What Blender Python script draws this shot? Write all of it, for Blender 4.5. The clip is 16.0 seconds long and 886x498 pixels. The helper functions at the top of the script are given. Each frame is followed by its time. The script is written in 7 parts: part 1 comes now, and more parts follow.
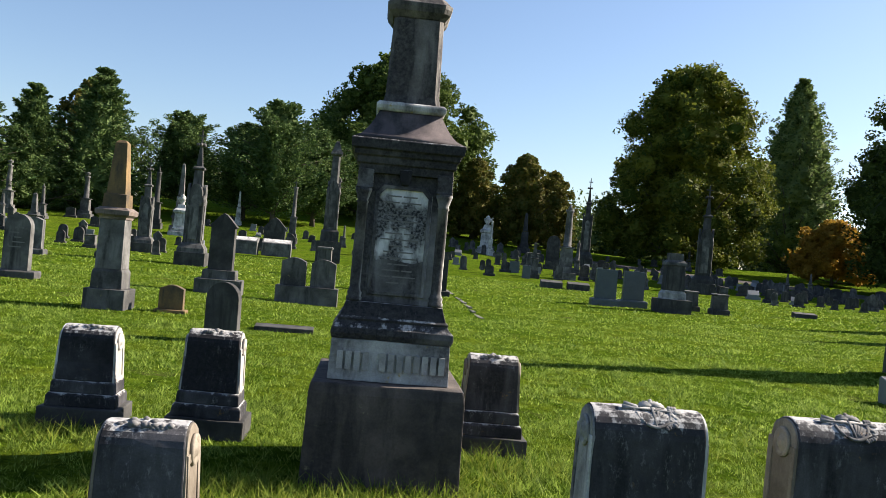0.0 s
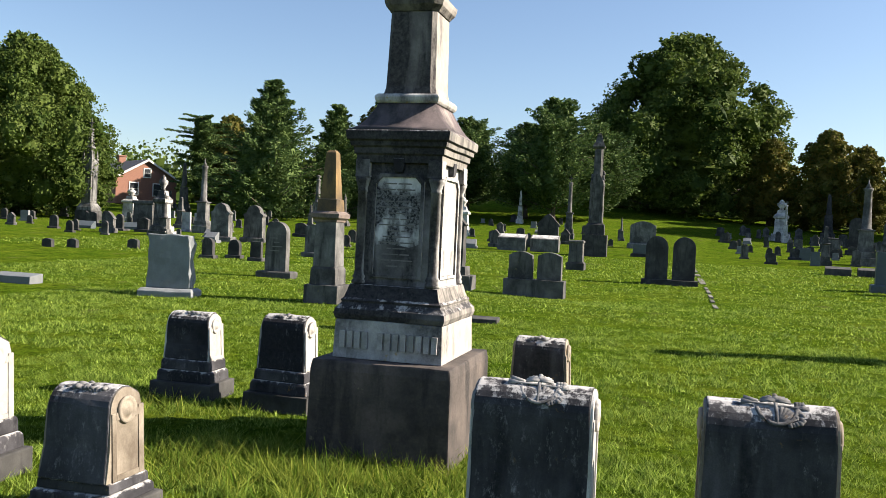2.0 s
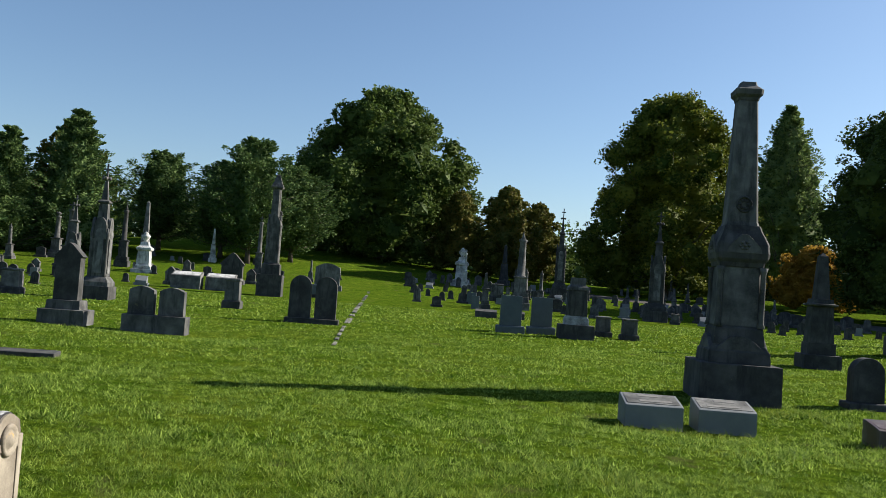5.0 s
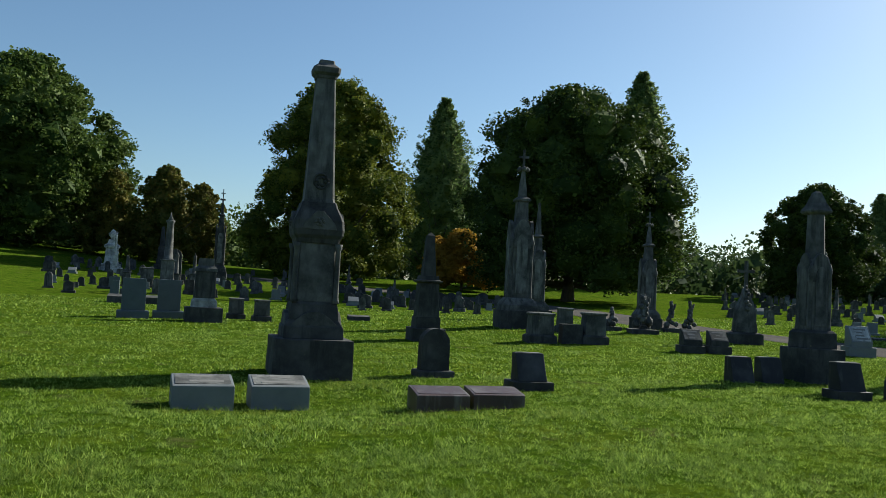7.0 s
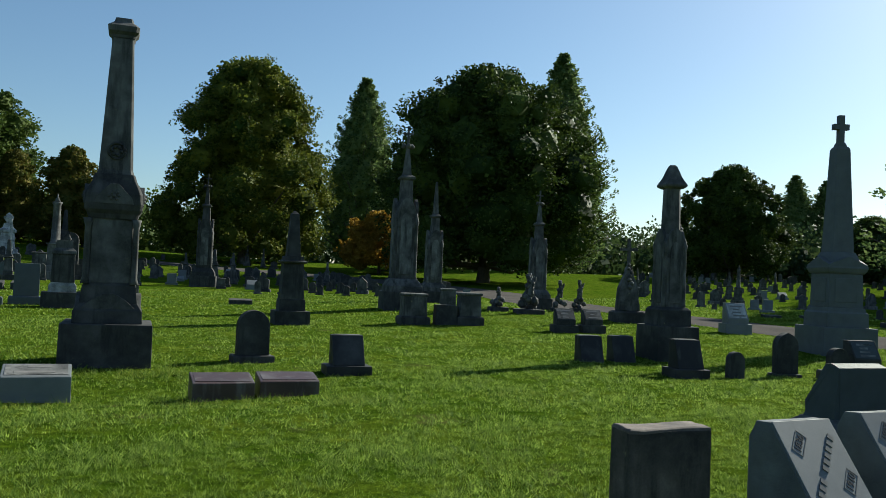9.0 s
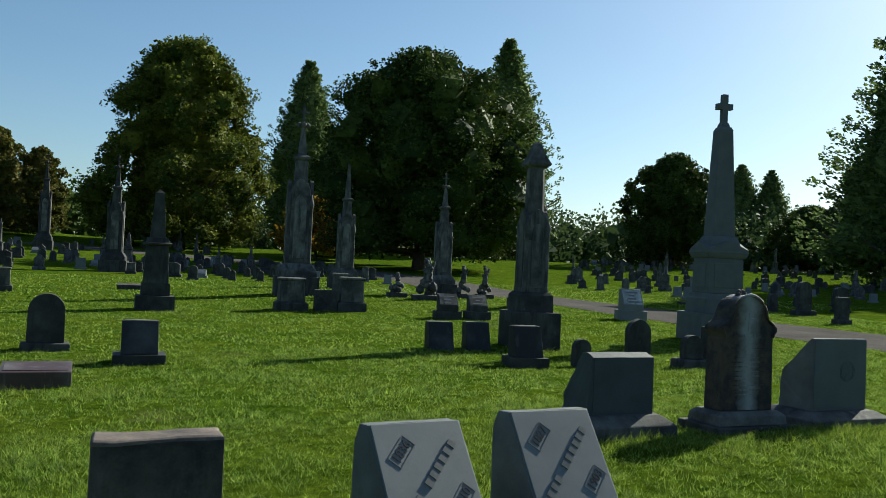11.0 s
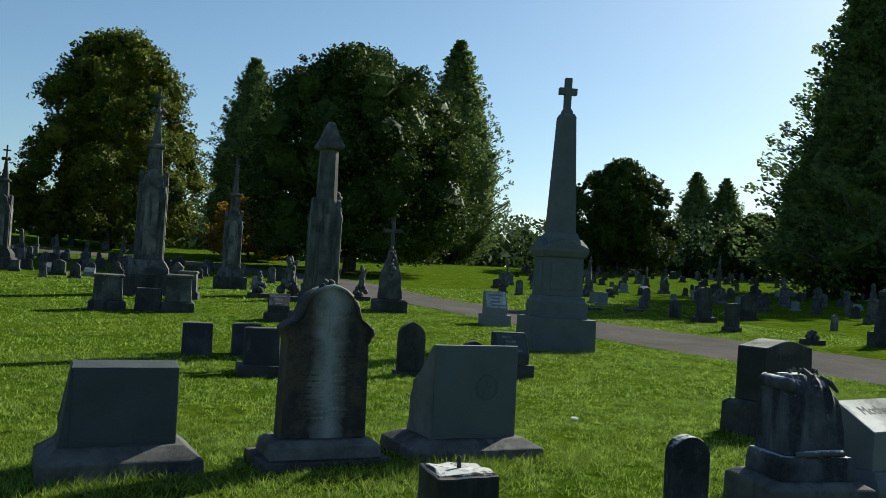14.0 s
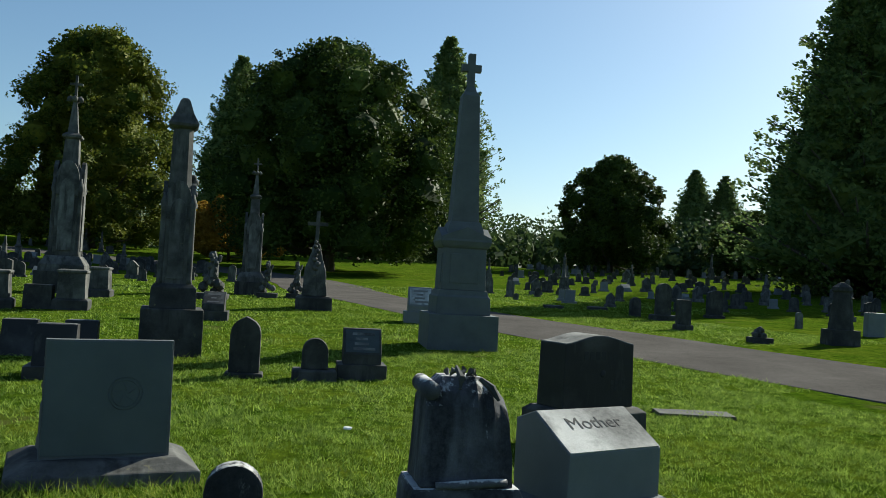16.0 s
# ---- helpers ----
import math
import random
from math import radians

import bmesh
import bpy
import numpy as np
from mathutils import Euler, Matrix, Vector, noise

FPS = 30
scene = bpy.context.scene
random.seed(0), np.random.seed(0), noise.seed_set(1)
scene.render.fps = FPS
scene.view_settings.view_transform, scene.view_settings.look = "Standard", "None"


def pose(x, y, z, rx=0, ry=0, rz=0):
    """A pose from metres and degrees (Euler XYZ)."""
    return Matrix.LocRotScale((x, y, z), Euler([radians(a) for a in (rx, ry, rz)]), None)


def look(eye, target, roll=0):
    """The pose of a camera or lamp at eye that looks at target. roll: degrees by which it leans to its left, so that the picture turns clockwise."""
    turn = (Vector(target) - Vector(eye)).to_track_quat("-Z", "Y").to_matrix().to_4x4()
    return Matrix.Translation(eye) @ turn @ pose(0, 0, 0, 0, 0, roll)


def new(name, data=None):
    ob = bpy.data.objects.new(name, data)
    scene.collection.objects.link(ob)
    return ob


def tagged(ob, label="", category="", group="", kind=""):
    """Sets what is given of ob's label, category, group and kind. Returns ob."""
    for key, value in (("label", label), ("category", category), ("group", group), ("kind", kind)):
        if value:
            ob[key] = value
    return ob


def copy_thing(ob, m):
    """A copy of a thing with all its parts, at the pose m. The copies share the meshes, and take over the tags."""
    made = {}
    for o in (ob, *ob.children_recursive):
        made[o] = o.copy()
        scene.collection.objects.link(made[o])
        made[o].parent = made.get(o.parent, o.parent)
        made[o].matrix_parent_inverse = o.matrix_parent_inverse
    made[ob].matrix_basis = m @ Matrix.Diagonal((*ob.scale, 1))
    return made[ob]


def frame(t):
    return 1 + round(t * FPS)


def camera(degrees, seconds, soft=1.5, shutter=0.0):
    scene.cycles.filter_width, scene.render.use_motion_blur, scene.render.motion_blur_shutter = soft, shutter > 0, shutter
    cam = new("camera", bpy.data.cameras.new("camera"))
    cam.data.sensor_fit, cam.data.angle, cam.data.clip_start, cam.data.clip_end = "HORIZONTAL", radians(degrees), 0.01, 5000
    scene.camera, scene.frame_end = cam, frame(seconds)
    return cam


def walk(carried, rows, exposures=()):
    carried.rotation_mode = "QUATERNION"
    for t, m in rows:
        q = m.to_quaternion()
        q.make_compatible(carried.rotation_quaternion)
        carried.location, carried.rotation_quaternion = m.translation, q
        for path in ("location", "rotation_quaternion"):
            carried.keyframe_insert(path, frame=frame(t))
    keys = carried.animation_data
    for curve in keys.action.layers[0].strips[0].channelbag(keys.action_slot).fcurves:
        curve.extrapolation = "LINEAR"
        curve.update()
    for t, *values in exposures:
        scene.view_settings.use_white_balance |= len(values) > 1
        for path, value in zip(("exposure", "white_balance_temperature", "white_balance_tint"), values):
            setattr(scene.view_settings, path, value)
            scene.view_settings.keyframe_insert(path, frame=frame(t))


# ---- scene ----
cam = camera(55.5, 16.0, soft=0.8)
PATH = [
    (0, (1.654, -0.505, 1.518), (1.787, 1.491, 1.529), 5.2),
    (0.5, (2.215, -0.48, 1.528), (2.169, 1.52, 1.531), 4.2),
    (1, (2.707, -0.461, 1.552), (2.365, 1.51, 1.532), 3.7),
    (1.5, (3.199, -0.436, 1.563), (2.678, 1.495, 1.524), 3.1),
    (2, (3.656, -0.433, 1.57), (3.09, 1.485, 1.522), 2.7),
    (2.5, (4.078, -0.426, 1.569), (3.483, 1.482, 1.524), 2.6),
    (3, (4.473, -0.413, 1.57), (3.855, 1.488, 1.527), 2.7),
    (3.5, (4.88, -0.401, 1.564), (4.428, 1.547, 1.555), 3.1),
    (4, (5.277, -0.376, 1.563), (4.958, 1.598, 1.592), 3.8),
    (4.5, (5.7, -0.383, 1.553), (5.539, 1.609, 1.623), 4.1),
    (5, (6.106, -0.368, 1.574), (6.185, 1.628, 1.667), 4.2),
    (5.2, (6.281, -0.362, 1.572), (6.494, 1.625, 1.656), 4.2),
    (7.3, (8.215, -0.384, 1.586), (9.05, 1.43, 1.692), 2.8),
    (7.5, (8.422, -0.393, 1.568), (9.276, 1.413, 1.675), 2.6),
    (8, (9.005, -0.355, 1.566), (9.939, 1.411, 1.667), 2.2),
    (8.2, (9.23, -0.353, 1.59), (10.175, 1.408, 1.68), 2.4),
    (10.3, (11.8, -0.503, 1.6), (12.743, 1.26, 1.662), 2.4),
    (10.5, (12.06, -0.528, 1.598), (13.014, 1.229, 1.659), 2.4),
    (11, (12.744, -0.551, 1.605), (13.771, 1.164, 1.649), 2.7),
    (11.5, (13.427, -0.583, 1.599), (14.445, 1.138, 1.641), 2.8),
    (12, (14.125, -0.635, 1.597), (15.139, 1.089, 1.643), 3.0),
    (12.5, (14.821, -0.667, 1.601), (15.844, 1.051, 1.65), 3.5),
    (13, (15.513, -0.727, 1.608), (16.588, 0.959, 1.663), 3.6),
    (13.5, (16.211, -0.743, 1.609), (17.311, 0.926, 1.67), 3.4),
    (14, (16.929, -0.735, 1.617), (18.01, 0.946, 1.677), 3.4),
    (14.5, (17.633, -0.792, 1.621), (18.727, 0.881, 1.682), 3.4),
    (15, (18.405, -0.772, 1.607), (19.493, 0.905, 1.668), 3.3),
    (15.5, (19.086, -0.793, 1.6), (20.152, 0.898, 1.658), 3.5),
    (16, (19.832, -0.779, 1.584), (20.897, 0.913, 1.645), 3.2),
]
walk(cam, [(t, look(eye, target, roll)) for t, eye, target, roll in PATH], [(0, 1.43, 6800, 13), (0.5, 1.30, 6800, 13), (1, 1.33, 6850, 13), (1.5, 1.5, 6900, 13), (2, 1.45, 6900, 13), (3, 1.42, 6900, 13), (4, 1.26, 6700, 12), (4.5, 1.14, 6550, 11), (5, 1.06, 6450, 8), (7.5, 0.80, 6250, 0), (11, 0.79, 6300, -2), (16, 0.80, 6350, -2)])

# ---- world, sun ----
SUN_AZ, SUN_EL = 17.0, 32.0          # degrees from +x towards +y, and above the horizon
world = bpy.data.worlds.new("world")
scene.world = world
world.use_nodes = True
wn = world.node_tree.nodes
sky = wn.new("ShaderNodeTexSky")
sky.sky_type = "NISHITA"
sky.sun_disc = False
sky.sun_elevation = radians(SUN_EL)
sky.sun_rotation = radians(90 - SUN_AZ)
sky.air_density, sky.dust_density, sky.ozone_density = 1.0, 0.7, 3.6
wn["Background"].inputs["Strength"].default_value = 0.067
world.node_tree.links.new(sky.outputs["Color"], wn["Background"].inputs["Color"])
sun = new("sun", bpy.data.lights.new("sun", "SUN"))
sun.data.energy, sun.data.angle, sun.data.color = 5.0, radians(0.55), (1.0, 0.93, 0.82)
a, e = radians(SUN_AZ), radians(SUN_EL)
sun.matrix_world = look(Vector((math.cos(a) * math.cos(e), math.sin(a) * math.cos(e), math.sin(e))) * 200, (0, 0, 0))


# ---- materials ----
class Mat:
    """A small helper to wire node materials."""

    def __init__(self, name):
        self.m = bpy.data.materials.new(name)
        self.m.use_nodes = True
        self.n, self.l = self.m.node_tree.nodes, self.m.node_tree.links
        self.bsdf = self.n["Principled BSDF"]

    def node(self, kind, **values):
        nd = self.n.new(kind)
        for key, v in values.items():
            nd.inputs[key].default_value = v
        return nd

    def link(self, a, b):
        self.l.new(a, b)

    def coords(self, stretch=(1, 1, 1)):
        tc, info = self.n.new("ShaderNodeTexCoord"), self.n.new("ShaderNodeObjectInfo")
        mul = self.n.new("ShaderNodeVectorMath")
        mul.operation = "MULTIPLY_ADD"
        mul.inputs[1].default_value = stretch
        off = self.n.new("ShaderNodeVectorMath")
        off.operation = "SCALE"
        off.inputs[0].default_value = (37.0, 91.0, 53.0)
        self.link(info.outputs["Random"], off.inputs["Scale"])
        self.link(tc.outputs["Object"], mul.inputs[0])
        self.link(off.outputs["Vector"], mul.inputs[2])
        return mul.outputs["Vector"]

    def noise(self, vec, scale, detail=6, rough=0.6):
        nz = self.node("ShaderNodeTexNoise", Scale=scale, Detail=detail, Roughness=rough)
        self.link(vec, nz.inputs["Vector"])
        return nz.outputs["Fac"]

    def ramp(self, fac, stops):
        r = self.n.new("ShaderNodeValToRGB")
        el = r.color_ramp.elements
        while len(el) < len(stops):
            el.new(0.5)
        for k, (p, c) in zip(el, stops):
            k.position, k.color = p, (*c, 1) if len(c) == 3 else c
        self.link(fac, r.inputs["Fac"])
        return r.outputs["Color"]

    def mix(self, fac, a, b, blend="MIX"):
        mx = self.n.new("ShaderNodeMix")
        mx.data_type, mx.blend_type = "RGBA", blend
        for v, k in ((fac, 0), (a, 6), (b, 7)):
            if hasattr(v, "is_linked"):
                self.link(v, mx.inputs[k])
            else:
                mx.inputs[k].default_value = v if k == 0 else (*v, 1)
        return mx.outputs[2]

    def bump(self, fac, strength, dist):
        b = self.node("ShaderNodeBump", Strength=strength, Distance=dist)
        self.link(fac, b.inputs["Height"])
        self.link(b.outputs["Normal"], self.bsdf.inputs["Normal"])

    def done(self, color, rough=0.85, metal=0.0, spec=0.3):
        if hasattr(color, "is_linked"):
            self.link(color, self.bsdf.inputs["Base Color"])
        else:
            self.bsdf.inputs["Base Color"].default_value = (*color, 1)
        self.bsdf.inputs["Roughness"].default_value = rough
        self.bsdf.inputs["Metallic"].default_value = metal
        self.bsdf.inputs["Specular IOR Level"].default_value = spec
        return self.m


W, K = (1, 1, 1), (0, 0, 0)


def stone_mat(name, light, dark, soot=None, amount=0.5, lichen=None, grain=120, flecks=None, rough=0.85, bump=0.35, spec=0.25, top_tone=None, sun_side=None):
    """Weathered stone: two-tone mottling, fine grain, vertical soot streaks and lichen spots."""
    m = Mat(name)
    v, streak = m.coords(), m.coords((5, 5, 0.9))
    col = m.mix(m.ramp(m.noise(v, 3.0), [(0.3, K), (0.7, W)]), light, dark)
    fine = m.noise(v, grain, 3)
    col = m.mix(0.35, col, m.ramp(fine, [(0.25, (0.35, 0.35, 0.35)), (0.75, (1.25, 1.25, 1.25))]), "MULTIPLY")
    if soot:
        c = 0.66 - 0.34 * amount
        mask = m.ramp(m.noise(v, 1.5, 5, 0.55), [(c - 0.13, K), (c + 0.13, W)])
        mask2 = m.ramp(m.noise(streak, 1.3, 5, 0.55), [(c - 0.06, K), (c + 0.16, W)])
        both = m.mix(1.0, mask, mask2, "LIGHTEN")
        fleck = m.ramp(m.noise(v, 32, 6, 0.75), [(0.30, (0.68, 0.68, 0.68)), (0.62, W)])
        col = m.mix(m.mix(1.0, both, fleck, "MULTIPLY"), col, soot)
    if flecks:
        pale = m.ramp(m.noise(m.coords((1.6, 1.6, 0.7)), 13, 9, 0.85), [(0.54, K), (0.66, W)])
        zone = m.ramp(m.noise(m.coords((1.3, 1.3, 0.6)), 4.1, 5), [(0.45, K), (0.60, W)])
        col = m.mix(m.mix(1.0, pale, zone, "MULTIPLY"), col, flecks)
    if lichen:
        spots = m.ramp(m.noise(v, 9, 7, 0.7), [(0.62, K), (0.7, W)])
        patch = m.ramp(m.noise(v, 1.7, 2), [(0.5, K), (0.62, W)])
        col = m.mix(m.mix(1.0, spots, patch, "MULTIPLY"), col, lichen)
    if top_tone:
        # upward faces turned paler, with a ragged lower limit
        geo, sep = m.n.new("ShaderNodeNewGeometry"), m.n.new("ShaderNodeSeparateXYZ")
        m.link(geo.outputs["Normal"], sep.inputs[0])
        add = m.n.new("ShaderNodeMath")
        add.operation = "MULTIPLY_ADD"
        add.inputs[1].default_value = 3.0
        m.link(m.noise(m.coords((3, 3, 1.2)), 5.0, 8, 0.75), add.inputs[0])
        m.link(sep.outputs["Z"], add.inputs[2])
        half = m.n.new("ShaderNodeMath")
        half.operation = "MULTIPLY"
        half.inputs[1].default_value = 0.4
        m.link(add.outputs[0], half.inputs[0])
        col = m.mix(m.ramp(half.outputs[0], [(0.87, K), (0.99, W)]), col, top_tone)
    if sun_side:
        # faces towards the sun are coloured paler as if lit, with sooty remnants
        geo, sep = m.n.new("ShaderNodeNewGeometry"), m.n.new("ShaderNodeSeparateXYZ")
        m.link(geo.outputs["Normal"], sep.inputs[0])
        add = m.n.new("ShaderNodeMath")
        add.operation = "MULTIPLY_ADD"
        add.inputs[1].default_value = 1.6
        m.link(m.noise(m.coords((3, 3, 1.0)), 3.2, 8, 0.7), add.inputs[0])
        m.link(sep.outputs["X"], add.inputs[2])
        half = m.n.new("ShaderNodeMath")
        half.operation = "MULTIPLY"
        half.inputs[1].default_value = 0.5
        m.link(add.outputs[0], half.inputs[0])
        lit_mix = m.mix(m.ramp(m.noise(v, 6.0, 7, 0.7), [(0.35, K), (0.7, W)]), sun_side, [0.72 * q for q in sun_side])
        col = m.mix(m.ramp(half.outputs[0], [(0.74, K), (0.92, W)]), col, lit_mix)
    m.bump(m.mix(0.5, m.noise(v, 45, 8, 0.7), m.noise(v, 9, 5)), bump, 0.012)
    return m.done(col, rough, spec=spec)


MARBLE = stone_mat("weathered_marble", (0.70, 0.69, 0.66), (0.50, 0.49, 0.47), (0.06, 0.058, 0.062), 0.46, (0.36, 0.25, 0.06), sun_side=(0.41, 0.385, 0.35))
SOOTY = stone_mat("sooty_marble", (0.105, 0.103, 0.111), (0.047, 0.046, 0.053), (0.015, 0.015, 0.018), 0.58, (0.30, 0.17, 0.03), flecks=(0.24, 0.235, 0.24), top_tone=(0.44, 0.43, 0.42))
OCHRE = stone_mat("lichened_marble", (0.40, 0.35, 0.28), (0.25, 0.215, 0.17), (0.10, 0.08, 0.06), 0.45, (0.38, 0.22, 0.03))
RELIEF = stone_mat("carved_marble", (0.52, 0.51, 0.49), (0.34, 0.33, 0.32), (0.06, 0.06, 0.065), 0.35, (0.40, 0.22, 0.04))
BANDED = stone_mat("blackened_mouldings", (0.25, 0.24, 0.235), (0.13, 0.125, 0.127), (0.014, 0.014, 0.017), 0.80, sun_side=(0.29, 0.268, 0.24), top_tone=(0.42, 0.40, 0.385))
SHAFT = stone_mat("shaft_marble", (0.34, 0.31, 0.29), (0.18, 0.16, 0.15), (0.028, 0.026, 0.028), 0.86, sun_side=(0.36, 0.33, 0.30))
BROWN = stone_mat("brownstone", (0.165, 0.135, 0.118), (0.10, 0.085, 0.077), (0.028, 0.026, 0.026), 0.55, (0.22, 0.20, 0.12), grain=70)
BROWNTOP = stone_mat("weathered_brownstone", (0.30, 0.23, 0.19), (0.20, 0.16, 0.14), (0.05, 0.045, 0.045), 0.35, (0.33, 0.30, 0.17), grain=70)
RUST = stone_mat("rust_lichened_stone", (0.28, 0.18, 0.075), (0.19, 0.125, 0.055), (0.06, 0.05, 0.04), 0.45, (0.40, 0.19, 0.025), grain=60)
GRANITE = stone_mat("grey_granite", (0.19, 0.20, 0.205), (0.14, 0.15, 0.155), None, grain=260, rough=0.6, bump=0.12, spec=0.4)
LIGHTGR = stone_mat("pale_rock_faced_granite", (0.25, 0.27, 0.28), (0.17, 0.183, 0.19), None, grain=180, rough=0.8, bump=0.9)
ROCKY = stone_mat("rock_faced_granite", (0.17, 0.18, 0.185), (0.09, 0.097, 0.10), None, grain=200, rough=0.8, bump=0.9)
GREYGR = stone_mat("mid_grey_granite", (0.135, 0.145, 0.148), (0.100, 0.108, 0.111), None, grain=240, rough=0.7, bump=0.2)
SLATE = stone_mat("dark_granite", (0.075, 0.088, 0.094), (0.050, 0.060, 0.065), None, grain=220, rough=0.7, bump=0.6)
BLUEGR = stone_mat("bluish_granite", (0.095, 0.116, 0.125), (0.072, 0.088, 0.097), None, grain=280, rough=0.5, bump=0.08, spec=0.4)
PALE = stone_mat("pale_limestone", (0.25, 0.245, 0.235), (0.165, 0.162, 0.155), (0.045, 0.045, 0.045), 0.48)
GREYST = stone_mat("grey_limestone", (0.185, 0.18, 0.172), (0.11, 0.108, 0.102), (0.035, 0.035, 0.035), 0.5, (0.20, 0.18, 0.10))
DARKST = stone_mat("darkened_limestone", (0.10, 0.097, 0.093), (0.06, 0.059, 0.057), (0.025, 0.025, 0.025), 0.5, (0.15, 0.14, 0.08))
BLACK = stone_mat("black_granite", (0.030, 0.029, 0.030), (0.019, 0.018, 0.020), (0.09, 0.087, 0.085), 0.12, None, grain=200, rough=0.6, bump=0.15, spec=0.25)
REDGR = stone_mat("red_granite", (0.075, 0.042, 0.038), (0.05, 0.03, 0.028), (0.18, 0.16, 0.15), 0.15, None, grain=160, rough=0.45, bump=0.1, spec=0.45)
WHITE = stone_mat("white_marble", (0.62, 0.61, 0.59), (0.46, 0.455, 0.44), (0.09, 0.09, 0.09), 0.25)
CONCRETE = stone_mat("concrete", (0.28, 0.265, 0.24), (0.19, 0.18, 0.165), (0.07, 0.065, 0.06), 0.4, None, grain=90)
ROOFST = stone_mat("stained_roof_stone", (0.17, 0.135, 0.135), (0.10, 0.082, 0.085), (0.035, 0.032, 0.034), 0.5, sun_side=(0.30, 0.26, 0.24))
DIE = stone_mat("die_marble", (0.34, 0.33, 0.325), (0.21, 0.205, 0.20), (0.024, 0.023, 0.026), 0.72, sun_side=(0.46, 0.445, 0.42))
CREST = stone_mat("lichened_crest", (0.55, 0.54, 0.52), (0.32, 0.31, 0.30), (0.04, 0.04, 0.045), 0.62, (0.42, 0.21, 0.03))
DRAPE = stone_mat("dark_draped_marble", (0.20, 0.20, 0.225), (0.10, 0.10, 0.12), (0.022, 0.022, 0.028), 0.62, top_tone=(0.50, 0.49, 0.49))
LETTER = stone_mat("raised_letter_marble", (0.46, 0.45, 0.43), (0.34, 0.33, 0.32), (0.10, 0.10, 0.10), 0.2)
INK = stone_mat("darkened_letters", (0.045, 0.045, 0.05), (0.03, 0.03, 0.032), None, bump=0.05)
FAINT = stone_mat("faint_letters", (0.22, 0.21, 0.20), (0.14, 0.135, 0.13), None, bump=0.05)


def panel_mat():
    """Pale inscription marble with ragged black blotches."""
    m = Mat("inscription_marble")
    v = m.coords()
    col = m.mix(m.noise(v, 4, 5), (0.74, 0.735, 0.74), (0.56, 0.555, 0.56))
    # soot gathers in a tongue below the head and along the foot of the panel
    tc, sep, put = m.n.new("ShaderNodeTexCoord"), m.n.new("ShaderNodeSeparateXYZ"), m.n.new("ShaderNodeMath")
    m.link(tc.outputs["Object"], sep.inputs[0])
    put.operation = "SUBTRACT"
    put.inputs[1].default_value = 1.2
    m.link(sep.outputs["Z"], put.inputs[0])
    zone = m.ramp(put.outputs[0], [(0.02, (0.62, 0.62, 0.62)), (0.20, (0.52, 0.52, 0.52)), (0.30, (0.38, 0.38, 0.38)), (0.40, (0.46, 0.46, 0.46)), (0.56, (0.56, 0.56, 0.56)), (0.72, (0.42, 0.42, 0.42))])
    both = m.mix(0.45, m.noise(m.coords((2.2, 2.2, 1.0)), 2.4, 6, 0.5), zone)
    blot = m.ramp(both, [(0.445, K), (0.495, W)])
    speck = m.ramp(m.noise(v, 60, 4, 0.7), [(0.40, (0.72, 0.72, 0.72)), (0.60, W)])
    col = m.mix(m.mix(1.0, blot, speck, "MULTIPLY"), col, (0.022, 0.022, 0.026))
    m.bump(m.noise(v, 60, 8, 0.7), 0.4, 0.008)
    return m.done(col, 0.8, spec=0.2)


PANEL = panel_mat()


def ground_mat():
    m = Mat("lawn")
    tc = m.n.new("ShaderNodeTexCoord")
    v = tc.outputs["Object"]
    col = m.mix(m.ramp(m.noise(v, 0.35, 5), [(0.35, K), (0.65, W)]), (0.070, 0.122, 0.012), (0.108, 0.146, 0.018))
    col = m.mix(m.ramp(m.noise(v, 1.6, 5), [(0.35, K), (0.7, W)]), col, (0.032, 0.073, 0.005))
    col = m.mix(0.8, col, m.ramp(m.noise(v, 7, 6, 0.7), [(0.34, (0.30, 0.36, 0.34)), (0.66, (1.6, 1.48, 1.3))]), "MULTIPLY")
    col = m.mix(0.9, col, m.ramp(m.noise(v, 34, 8, 0.85), [(0.33, (0.18, 0.22, 0.2)), (0.5, (0.9, 0.9, 0.85)), (0.68, (1.9, 1.7, 1.3))]), "MULTIPLY")
    thin = m.ramp(m.noise(v, 0.8, 6, 0.65), [(0.60, K), (0.72, W)])
    col = m.mix(m.mix(1.0, thin, (0.55, 0.55, 0.55), "MULTIPLY"), col, (0.150, 0.130, 0.055))
    m.bump(m.mix(0.5, m.noise(v, 40, 8, 0.85), m.noise(v, 6, 4)), 1.0, 0.07)
    return m.done(col, 1.0, spec=0.0)


def leaf_mat(name, c1, c2, trans=0.35, clump=0.25, lo=0.7, hi=1.25):
    """Leaves and blades: each island its own shade, part of the light passes through."""
    m = Mat(name)
    geo, tc = m.n.new("ShaderNodeNewGeometry"), m.n.new("ShaderNodeTexCoord")
    col = m.mix(geo.outputs["Random Per Island"], c1, c2)
    big = m.ramp(m.noise(tc.outputs["Object"], clump, 3), [(0.3, (lo, lo * 1.06, lo)), (0.7, (hi, hi * 0.94, hi * 0.9))])
    col = m.mix(0.85, col, big, "MULTIPLY")
    m.done(col, 0.65, spec=0.10)
    tr = m.n.new("ShaderNodeBsdfTranslucent")
    m.link(col, tr.inputs["Color"])
    mx = m.node("ShaderNodeMixShader", Fac=trans)
    m.link(m.bsdf.outputs["BSDF"], mx.inputs[1])
    m.link(tr.outputs["BSDF"], mx.inputs[2])
    m.link(mx.outputs["Shader"], m.n["Material Output"].inputs["Surface"])
    return m.m


